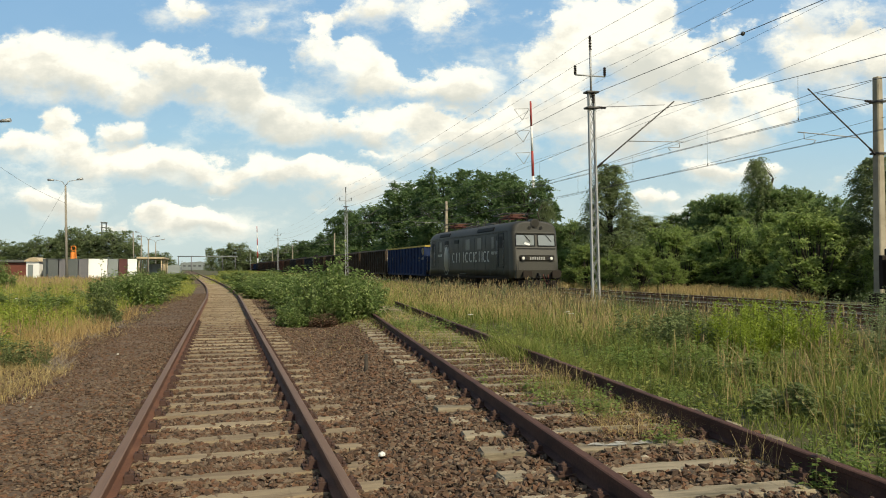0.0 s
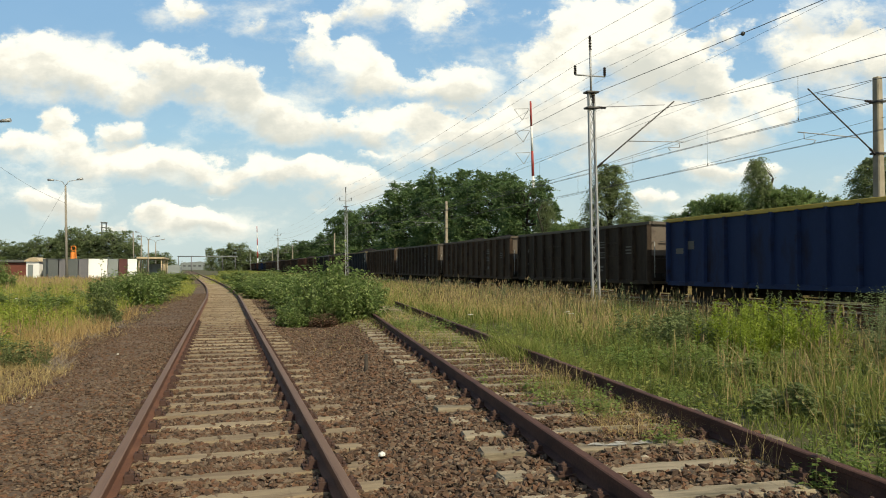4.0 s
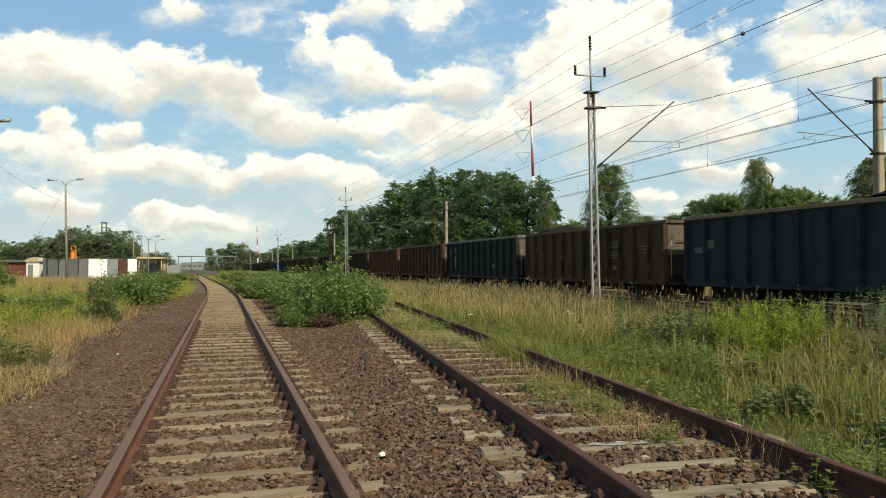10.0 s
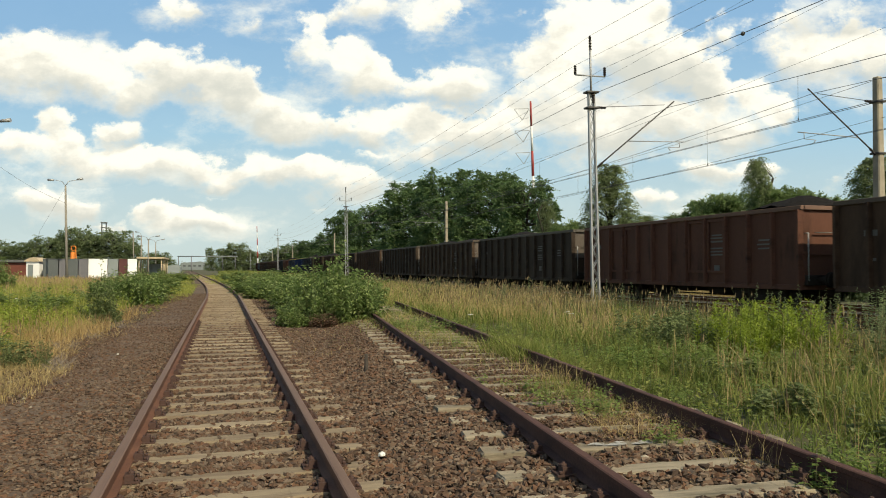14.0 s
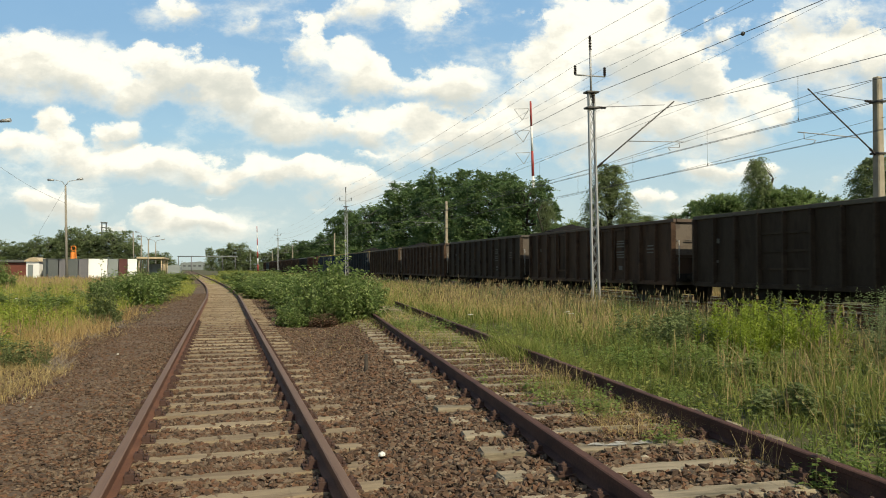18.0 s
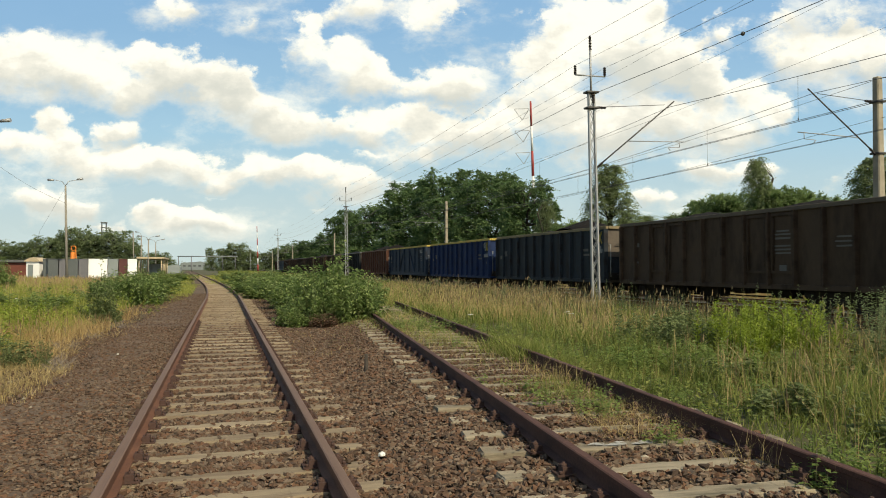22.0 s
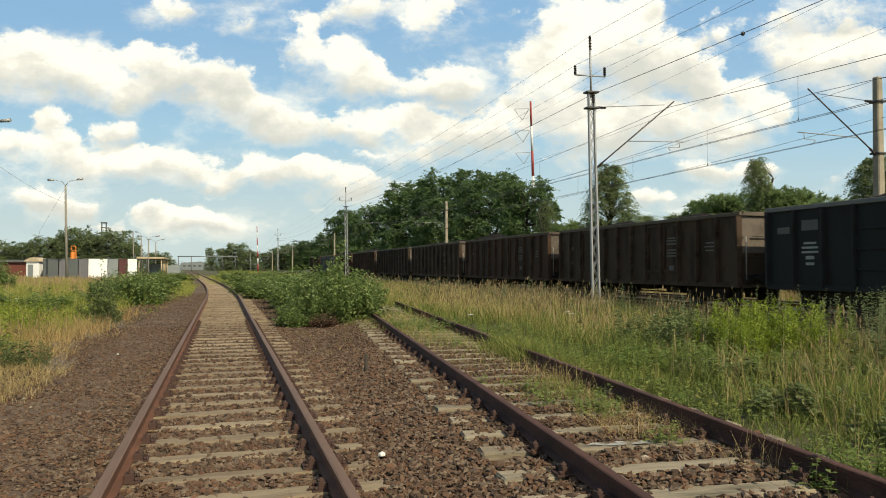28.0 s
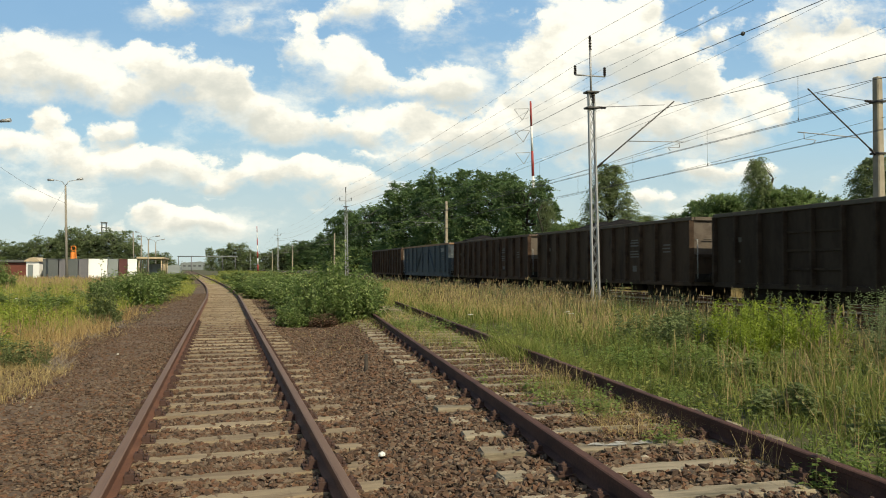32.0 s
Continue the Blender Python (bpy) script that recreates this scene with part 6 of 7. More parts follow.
def grass_field(name, zones, mat, label, seeds=0.0, cut=(-0.75, 0.15), lift=0.0):
    """zones: x0(y), x1(y), y0, y1, blades per square metre, height, width, lean."""
    ps, hs, ws, ls = [], [], [], []
    for x0, x1, y0, y1, dens, hh, ww, lean in zones:
        ymid = (y0 + y1) / 2
        area = (y1 - y0) * (x1(ymid) - x0(ymid))
        n = max(1, int(area * dens))
        ys = RG.uniform(y0, y1, n)
        u = RG.random(n)
        xa = np.array([x0(y) for y in ys])
        xb = np.array([x1(y) for y in ys])
        # tufts: pull roots towards random centres
        c = RG.uniform(0, 1, (max(4, n // 26), 2))
        pick = RG.integers(0, len(c), n)
        tuft = RG.random(n) < 0.6
        u = np.where(tuft, np.clip(c[pick, 0] + RG.normal(size=n) * 0.10 / np.maximum(0.3, xb - xa), 0, 1), u)
        ys = np.where(tuft, np.clip(y0 + c[pick, 1] * (y1 - y0) + RG.normal(size=n) * 0.10, y0, y1), ys)
        xs = xa + (xb - xa) * u
        patch = np.array([noise.noise(Vector((x * 0.45, y * 0.45, 8.0 + len(name)))) for x, y in zip(xs, ys)])
        keep = patch > RG.uniform(cut[0], cut[1], n)
        xs, ys, patch = xs[keep], ys[keep], patch[keep]
        n = len(xs)
        z = np.array([ground_z(x, y) for x, y in zip(xs, ys)]) - 0.02 + lift
        ps.append(np.stack([xs, ys, z], 1))
        hs.append(hh * RG.uniform(0.45, 1.15, n) * (1 + 0.35 * patch))
        ws.append(ww * RG.uniform(0.7, 1.3, n))
        ls.append(np.abs(RG.normal(size=n)) * lean)
    p, h, w, le = np.concatenate(ps), np.concatenate(hs), np.concatenate(ws), np.concatenate(ls)
    v, f, tips = blade_arrays(p, h, w, le)
    tagged(soup(name, v, f, mat), label, "grass", kind="stuff")
    if seeds:
        pick = (RG.random(len(tips)) < seeds) & (h > 0.4)
        t, s = tips[pick], w[pick]
        n = len(t)
        b = RG.uniform(0, math.tau, n)
        side = np.stack([np.cos(b), np.sin(b), np.zeros(n)], 1) * np.minimum(s * 1.2, 0.016)[:, None]
        L = np.minimum(s * 9, 0.09)[:, None] * np.array([0, 0, 1.0])
        vv = np.stack([t - L * 0.8, t + side - L * 0.1, t + L * 0.9, t - side - L * 0.1], 1).reshape(-1, 3)
        tagged(soup("seed_heads", vv, np.arange(n * 4).reshape(-1, 4), M_SEED), "brown feathery seed heads of the tall grass", "grass", kind="stuff")


def rail_side(y):
    return float(side_line(y)) + 0.95


FIELD_R = lambda y: 15.4
# meadow between the siding and the main line: low at the rail, taller farther off
LOWER = lambda y: rail_side(y) + 1.4
def tall_edge(y):
    return 11.6 if y < 23 else 15.4


grass_field("meadow_grass", [(rail_side, FIELD_R, -14, 3.0, 45, 0.3, 0.014, 0.6), (rail_side, LOWER, 3.0, 16, 380, 0.20, 0.010, 0.7), (LOWER, FIELD_R, 3.0, 9, 330, 0.38, 0.011, 0.6), (LOWER, lambda y: 8.6, 9, 16, 270, 0.42, 0.012, 0.5), (lambda y: 8.6, tall_edge, 9, 16, 250, 0.32, 0.012, 0.5), (tall_edge, FIELD_R, 6, 23, 170, 0.17, 0.012, 0.5), (rail_side, tall_edge, 16, 30, 95, 0.40, 0.016, 0.5),
                             (lambda y: 5.0, FIELD_R, 30, 60, 62, 0.48, 0.028, 0.4), (lambda y: 3.2, FIELD_R, 60, 130, 18, 0.55, 0.055, 0.3), (lambda y: 1.0, FIELD_R, 130, 260, 6, 0.6, 0.11, 0.3)], M_GRASS, "tall green meadow grass between the tracks")
grass_field("dry_meadow_grass", [(lambda y: 6.5, tall_edge, 4.0, 10, 52, 0.62, 0.009, 0.4), (lambda y: rail_side(y) + 1.2, lambda y: 7.5, 3.5, 9, 40, 0.46, 0.007, 0.5), (lambda y: 7.0, lambda y: 9.5, 5.5, 8.2, 50, 0.66, 0.006, 0.45), (lambda y: rail_side(y) + 1.6, lambda y: 9.2, 11.5, 16, 90, 0.60, 0.010, 0.3), (lambda y: 8.8, tall_edge, 10, 18, 36, 0.46, 0.010, 0.4), (lambda y: rail_side(y) + 0.5, tall_edge, 18, 32, 66, 0.58, 0.013, 0.5),
                                 (lambda y: 5.0, FIELD_R, 32, 60, 44, 0.56, 0.020, 0.5), (lambda y: 11.8, FIELD_R, 24, 45, 14, 0.80, 0.016, 0.4), (lambda y: 3.2, FIELD_R, 60, 130, 14, 0.55, 0.055, 0.25)], M_DRY, "tall straw-coloured grass going to seed", 0.22)
grass_field("straw_stalks", [(lambda y: 6.0, lambda y: 9.6, 4.2, 8.0, 9, 0.9, 0.005, 0.3), (lambda y: 4.6, lambda y: 6.2, 3.4, 5.6, 8, 0.7, 0.004, 0.4)], M_PINK, "tall reddish straw stalks in the meadow", 0.6)
grass_field("reed_grass", [(lambda y: 8.5, lambda y: 15.0, 17, 34, 20, 0.84, 0.015, 0.3), (lambda y: 12.0, lambda y: 15.2, 34, 70, 13, 0.86, 0.026, 0.14), (lambda y: 9.0, lambda y: 11.5, 9.0, 15, 12, 0.8, 0.012, 0.2), (lambda y: 8.5, lambda y: 10.0, 5.2, 9.0, 22, 0.8, 0.010, 0.25)], M_REED, "tall grey-green reed grass standing before the main line", 0.5)
# low growth inside the siding
SL = lambda y: float(side_line(y)) - 0.66
SR = lambda y: float(side_line(y)) + 0.70
grass_field("siding_grass", [(SL, SR, 4.0, 6.5, 420, 0.12, 0.006, 0.9), (SL, SR, 6.2, 9, 620, 0.18, 0.007, 0.8), (SL, SR, 9, 22, 560, 0.22, 0.009, 0.6),
                             (lambda y: float(side_line(y)) + 0.62, lambda y: float(side_line(y)) + 1.1, 3.0, 20, 360, 0.22, 0.008, 0.6), (lambda y: float(side_line(y)) + 0.55, lambda y: float(side_line(y)) + 0.95, 9.9, 11.9, 2200, 0.42, 0.011, 0.5), (lambda y: float(side_line(y)) - 0.1, lambda y: float(side_line(y)) + 0.6, 6.5, 8.2, 800, 0.2, 0.008, 0.7), (lambda y: float(side_line(y)) + 0.1, lambda y: float(side_line(y)) + 0.62, 5.2, 6.0, 700, 0.15, 0.007, 0.8), (lambda y: float(side_line(y)) - 0.62, lambda y: float(side_line(y)) - 0.1, 8.2, 10.5, 700, 0.18, 0.008, 0.7), (lambda y: -2.7, lambda y: -2.3, 9.8, 10.6, 420, 0.09, 0.007, 0.7), (lambda y: 2.2, lambda y: 2.8, 13.5, 15.6, 260, 0.14, 0.008, 0.6), (lambda y: 1.5, lambda y: 3.2, 11.5, 14.5, 110, 0.07, 0.008, 0.8), (lambda y: 1.6, lambda y: 3.0, 14.5, 18.5, 150, 0.09, 0.010, 0.8)], M_GRASS, "short green grass growing through the siding")
grass_field("siding_dry_grass", [(SL, SR, 3.6, 10, 230, 0.22, 0.004, 0.9), (lambda y: float(side_line(y)) - 0.1, lambda y: float(side_line(y)) + 0.55, 5.2, 6.4, 800, 0.3, 0.004, 0.8), (lambda y: float(side_line(y)) + 0.3, lambda y: float(side_line(y)) + 0.7, 7.2, 9.5, 300, 0.36, 0.005, 0.6), (lambda y: float(side_line(y)) + 0.45, lambda y: float(side_line(y)) + 0.72, 3.4, 4.6, 300, 0.38, 0.004, 0.6),
                                 (lambda y: float(side_line(y)) + 0.2, lambda y: float(side_line(y)) + 0.74, 5.0, 6.0, 160, 0.34, 0.004, 0.6), (SL, SR, 9, 20, 90, 0.34, 0.007, 0.6)], M_DRY, "dry straw tufts growing between the siding rails")
# field beside the running line
grass_field("verge_grass", [(lambda y: -12.0, lambda y: -3.4, -14, 9, 45, 0.34, 0.014, 0.6), (lambda y: -9.0, lambda y: -3.4, 9, 18, 240, 0.38, 0.011, 0.6), (lambda y: -14.0, lambda y: -3.3, 18, 34, 130, 0.52, 0.016, 0.5), (lambda y: -22.0, lambda y: -3.2, 34, 62, 52, 0.55, 0.028, 0.4), (lambda y: -34.0, lambda y: -4.2, 62, 130, 14, 0.6, 0.055, 0.3), (lambda y: -4.2, lambda y: float(left_line(y)) - 1.55, 36, 70, 120, 0.22, 0.022, 0.6), (lambda y: -6.0, lambda y: float(left_line(y)) - 1.5, 70, 150, 34, 0.30, 0.045, 0.5), (lambda y: float(left_line(y)) + 1.7, lambda y: 3.0, 36, 70, 60, 0.2, 0.02, 0.6), (lambda y: float(left_line(y)) + 1.6, lambda y: 3.4, 70, 150, 26, 0.3, 0.045, 0.5)], M_VERGE, "rough yellow-green verge grass beside the running line")
grass_field("verge_dry_grass", [(lambda y: -4.6, lambda y: -2.45, 9.0, 18, 420, 0.36, 0.006, 0.95), (lambda y: -8.0, lambda y: -4.6, 8.5, 18, 45, 0.40, 0.009, 0.7), (lambda y: -4.4, lambda y: -2.4, 16, 26, 300, 0.5, 0.012, 0.6), (lambda y: -22.0, lambda y: -3.0, 28, 62, 10, 0.52, 0.022, 0.4), (lambda y: -34.0, lambda y: -4.5, 62, 120, 10, 0.6, 0.05, 0.3)], M_TAWNY, "dry tawny grass along the running line", 0.08, (-0.2, 0.3))
grass_field("red_seed_grass", [(lambda y: -16.0, lambda y: -5.5, 38, 62, 10, 0.72, 0.03, 0.25), (lambda y: -24.0, lambda y: -6.0, 62, 88, 11, 0.8, 0.045, 0.25)], M_PINK, "reddish seed grass along the back of the verge")
grass_field("litter_grass", [(lambda y: -3.4, lambda y: -2.0, 9.2, 12.4, 560, 0.15, 0.005, 1.5), (lambda y: -3.0, lambda y: -2.3, 12.2, 15.5, 200, 0.14, 0.006, 1.3), (lambda y: -3.3, lambda y: -1.5, 5, 16, 14, 0.07, 0.004, 1.8), (lambda y: -3.0, lambda y: -1.7, 16, 40, 30, 0.10, 0.009, 1.2), (lambda y: 1.3, lambda y: 2.6, 9, 18, 22, 0.07, 0.006, 1.4)], M_DRY, "dead grass stalks lying on the ballast", 0.0, (-0.9, 0.1), 0.11)
# dry strip past the main line
grass_field("far_dry_grass", [(lambda y: 25.6, lambda y: 30.0, 29, 40, 130, 0.6, 0.016, 0.4), (lambda y: 25.6, lambda y: 28.0, 40, 62, 40, 0.5, 0.018, 0.4)], M_DRY, "strip of golden grass beyond the main line")


def leafy_plants(name, pts, h, leaf, per, mat, label, slim=0.32, rise=(-0.25, 0.7)):
    """Upright plants with alternate leaves along the stem; pts (n, 3), h (n)."""
    n = len(pts)
    lean = RG.normal(size=(n, 2)) * 0.10
    u = RG.uniform(0.18, 1.0, (n, per))
    a = RG.uniform(0, math.tau, (n, per))
    stem = pts[:, None] + np.stack([lean[:, :1] * u * h[:, None], lean[:, 1:] * u * h[:, None], u * h[:, None]], -1)
    out = np.stack([np.cos(a), np.sin(a), RG.uniform(rise[0], rise[1], (n, per))], -1)
    L = (leaf * RG.uniform(0.6, 1.25, (n, per)) * (1.15 - 0.5 * u))[..., None]
    tip = stem + out * L
    side = np.stack([-np.sin(a), np.cos(a), RG.uniform(-0.3, 0.3, (n, per))], -1) * L * slim
    mid = stem + out * L * 0.5 + np.array([0, 0, 0.06]) * L
    v = np.stack([stem, mid + side, tip - np.array([0, 0, 0.15]) * L, mid - side], 2).reshape(-1, 3)
    f = np.arange(n * per * 4).reshape(-1, 4)
    ob = soup(name, v, f, mat)
    sv, sf, _ = blade_arrays(pts, h, np.full(n, 0.006 + leaf * 0.05), np.abs(RG.normal(size=n)) * 0.05)
    so = soup(name + "_stems", sv, sf, M_STEM)
    tagged(so, "thin green stems of the weeds", "weeds", kind="stuff")
    return tagged(ob, label, "weeds", kind="stuff")


def spots(n, x0, x1, y0, y1, clump=0.0):
    xs, ys = RG.uniform(x0, x1, n), RG.uniform(y0, y1, n)
    if clump:
        c = np.stack([RG.uniform(x0, x1, max(2, n // 14)), RG.uniform(y0, y1, max(2, n // 14))], 1)
        k = RG.integers(0, len(c), n)
        xs, ys = c[k, 0] + RG.normal(size=n) * clump, c[k, 1] + RG.normal(size=n) * clump
    return np.stack([xs, ys, [ground_z(x, y) - 0.02 for x, y in zip(xs, ys)]], 1)


# leafy weeds next to the siding
p = np.concatenate([spots(90, 4.3, 6.4, 3.4, 6.5, 0.22), spots(110, 4.9, 7.5, 5.5, 11, 0.3), spots(170, 5.2, 8, 10, 17, 0.3)])
p = p[p[:, 0] > side_line(p[:, 1]) + 0.98]
leafy_plants("broadleaf_weeds", p, RG.uniform(0.12, 0.34, len(p)), 0.055, 18, M_LEAF["s"], "low broad-leaved green weeds beside the siding", 0.38)
p = np.concatenate([spots(50, 3.55, 4.0, 3.4, 3.9, 0.10), spots(40, 4.1, 5.0, 3.4, 4.2, 0.2), spots(70, 3.2, 3.75, 6.1, 6.9, 0.12), spots(18, 3.45, 3.65, 5.0, 5.25, 0.07), spots(24, 3.0, 3.5, 7.4, 8.4, 0.15)])
leafy_plants("bramble_leaves", p, RG.uniform(0.12, 0.34, len(p)), 0.06, 14, M_LEAF["s"], "fresh green bramble shoots over the siding rail", 0.42)
p = np.concatenate([spots(110, 5.9, 8.2, 7.4, 10.4, 0.35), spots(60, 7.2, 9.4, 11, 14, 0.35)])
p = p[p[:, 0] > side_line(p[:, 1]) + 1.1]
leafy_plants("leafy_weeds", p, RG.uniform(0.25, 0.5, len(p)), 0.10, 30, M_LEAF["s"], "fresh green leafy weeds in the meadow", 0.3)
p = np.concatenate([spots(26, 7.8, 9.4, 6.2, 8.0, 0.25), spots(60, 6.8, 8.3, 9.8, 11.6), spots(40, 8.0, 9.2, 11.4, 13.0)])
leafy_plants("dark_weeds", p, RG.uniform(0.45, 0.8, len(p)), 0.12, 42, M_LEAF["d"], "tall dark green leafy weeds in the meadow", 0.28)
p = np.concatenate([spots(70, 6.1, 7.1, 7.7, 9.0), spots(60, 5.4, 6.6, 4.4, 6.0, 0.25), spots(60, 6.4, 8.2, 5.6, 7.6, 0.3)])
leafy_plants("low_weeds", p, RG.uniform(0.15, 0.34, len(p)), 0.11, 30, M_LEAF["d"], "low dark green weeds beside the siding", 0.34)
yy = RG.uniform(5.5, 26, 640)
xx = side_line(yy) + 1.0 + (1.9 + 0.25 * np.maximum(yy - 12, 0)) * RG.random(640) ** 1.4
p = np.stack([xx, yy, [ground_z(x, y) - 0.02 for x, y in zip(xx, yy)]], 1)
leafy_plants("broadleaf_weeds", p, RG.uniform(0.10, 0.30, len(p)), 0.065, 16, M_GRASS, "low broad-leaved green weeds beside the siding", 0.38)
p = np.concatenate([spots(100, 7.3, 8.9, 8.6, 9.8), spots(80, 8.4, 10.2, 9.1, 11.2)])
leafy_plants("goldenrod", p, 0.42 + 0.62 * RG.random(len(p)) ** 0.9, 0.105, 70, M_LIME, "bright yellow-green goldenrod stand in the meadow", 0.12, (0.0, 1.1))
p = np.concatenate([spots(9, 9.3, 10.2, 7.7, 8.8), spots(18, 9.7, 11.4, 8.0, 9.8), spots(16, 12.2, 13.6, 11.4, 13.2), spots(10, 13.2, 14.6, 14.4, 16.2), spots(4, 11, 14.5, 17, 22), spots(9, 11.0, 15.2, 22, 40)])
leafy_plants("mugwort", p, RG.uniform(0.85, 1.3, len(p)), 0.075, 84, M_LEAF["b"], "tall grey-green mugwort stalks before the main line", 0.2)
p = np.concatenate([spots(190, 3.0, 5.2, 12, 18.5, 0.3), spots(140, 5, 8, 17, 28, 0.5)])
p = p[p[:, 0] > side_line(p[:, 1]) - 0.6]
leafy_plants("broadleaf_weeds", p, RG.uniform(0.12, 0.34, len(p)), 0.08, 14, M_LEAF["s"], "low broad-leaved green weeds beside the siding", 0.38)
p = np.concatenate([spots(420, -9, -4.0, 14, 24, 0.4), spots(80, -6.5, -3.8, 11, 16, 0.3), spots(460, -14, -3.4, 24, 50, 0.6)])
leafy_plants("verge_weeds", p, RG.uniform(0.35, 0.85, len(p)), 0.10, 34, M_LIME, "green leafy weeds in the verge", 0.3)
p = np.concatenate([spots(70, 2.45, 3.0, 19.2, 19.9, 0.15), spots(20, 2.5, 3.0, 18.8, 19.4), spots(18, -3.2, -2.6, 13.0, 14.6), spots(20, -3.2, -2.4, 24, 27)])
leafy_plants("withered_weeds", p, RG.uniform(0.15, 0.45, len(p)), 0.09, 16, M_DRYLEAF, "brown withered weeds at the foot of the thicket", 0.3)

# thicket beside the running line and shrubs in the verge
def thicket():
    base = [shoot_bush(1.5, 1.9, 400 + i, "w", 56, 44, 0.19, 0.29, 0.12, "rank green bush of upright shoots beside the running line") for i in range(3)]
    spotsl = [(3.35, 19.9, 1.25, 1.3), (3.75, 19.8, 1.1, 1.3), (2.05, 19.8, 0.72, 0.9), (3.2, 21.0, 1.75, 1.6), (3.85, 20.8, 1.3, 1.5), (3.0, 22.6, 1.35, 1.8), (3.9, 23.0, 1.4, 2.0), (3.2, 25.2, 1.2, 1.9), (4.3, 26.0, 1.3, 2.4), (3.1, 28.5, 1.05, 2.0),
              (4.0, 30.0, 1.2, 2.6), (3.3, 33.0, 1.1, 2.2), (4.6, 35.0, 1.2, 3.0), (2.8, 38.5, 1.0, 2.6), (4.2, 42.0, 1.1, 3.2), (2.6, 47.0, 0.9, 3.0), (4.8, 50.0, 1.1, 3.6), (3.0, 57.0, 0.9, 3.4), (5.2, 62.0, 1.0, 4.0), (3.0, 72.0, 0.9, 4.0), (6.5, 80.0, 1.0, 5.0), (3.5, 95.0, 1.0, 5.0)]
    verge = [(-3.0, 32.6, 1.3, 1.7), (-3.7, 33.0, 1.2, 1.8), (-4.6, 33.6, 0.95, 1.8), (-3.2, 36.0, 1.25, 2.2), (-4.6, 39.0, 1.1, 2.4), (-3.6, 44.0, 1.1, 2.6), (-5.2, 50.0, 1.2, 3.2), (-4.4, 60.0, 1.1, 3.4), (-6.0, 72.0, 1.2, 4.0), (-5.2, 90.0, 1.2, 5.0), (-5.6, 28.5, 0.8, 1.6), (-7.2, 30.0, 0.7, 1.6), (-13.6, 54.4, 2.1, 1.6), (-14.8, 55.5, 1.9, 2.0)]
    for i, (x, y, h, w) in enumerate(spotsl + verge):
        ob = base[i] if i < 3 else copy_thing(base[i % 3], Matrix())
        ob.matrix_basis = pose(x, y, ground_z(x, y), 0, 0, RND.uniform(0, 360)) @ Matrix.Diagonal((w / 1.9 * 1.05, w / 1.9 * 1.05, h / 1.5 * 1.25, 1))
    # dark young blackthorns in the verge
    model = shoot_bush(1.3, 1.0, 471, "d", 26, 46, 0.125, 0.36, 0.15, "young dark green shrub standing in the verge", 0.14)
    for i, (x, y, h, w) in enumerate(((-3.05, 22.7, 1.9, 0.72), (-2.8, 22.4, 1.2, 0.55), (-3.5, 23.0, 0.9, 0.6), (-2.92, 12.7, 0.66, 0.6), (-2.5, 12.35, 0.72, 0.26), (-3.2, 13.0, 0.72, 0.55), (-4.9, 24.5, 0.7, 1.0))):
        ob = model if i == 0 else copy_thing(model, Matrix())
        ob.matrix_basis = pose(x, y, ground_z(x, y), 0, 0, 70 * i) @ Matrix.Diagonal((w, w, h / 1.3, 1))


thicket()


def umbels():
    for x, y, z in ((8.1, 15.55, 0.3), (5.68, 15.87, 0.3), (8.34, 16.17, 0.3), (5.9, 30.0, 0.45), (-7.5, 22.0, 0.35), (-6.0, 26.0, 0.4)):
        top = tagged(new("wild_carrot"), "white wild carrot flower among the grass", "flower", "white flowers")
        b = bmesh.new()
        add_rod(b, (0, 0, ground_z(x, y) - z - 0.05), (0, 0, -0.02), 0.004, n=5)
        part("stalk", b, M_STEM, top)
        b = bmesh.new()
        for i in range(26):
            a, r = RND.uniform(0, math.tau), 0.065 * math.sqrt(RND.random())
            add_rod(b, (r * math.cos(a), r * math.sin(a), 0.01 - 4 * r * r), (r * math.cos(a), r * math.sin(a), 0.015 - 4 * r * r), 0.013, n=5)
        part("umbel", b, M_UMBEL, top)
        top.matrix_basis = pose(x, y, z)


umbels()


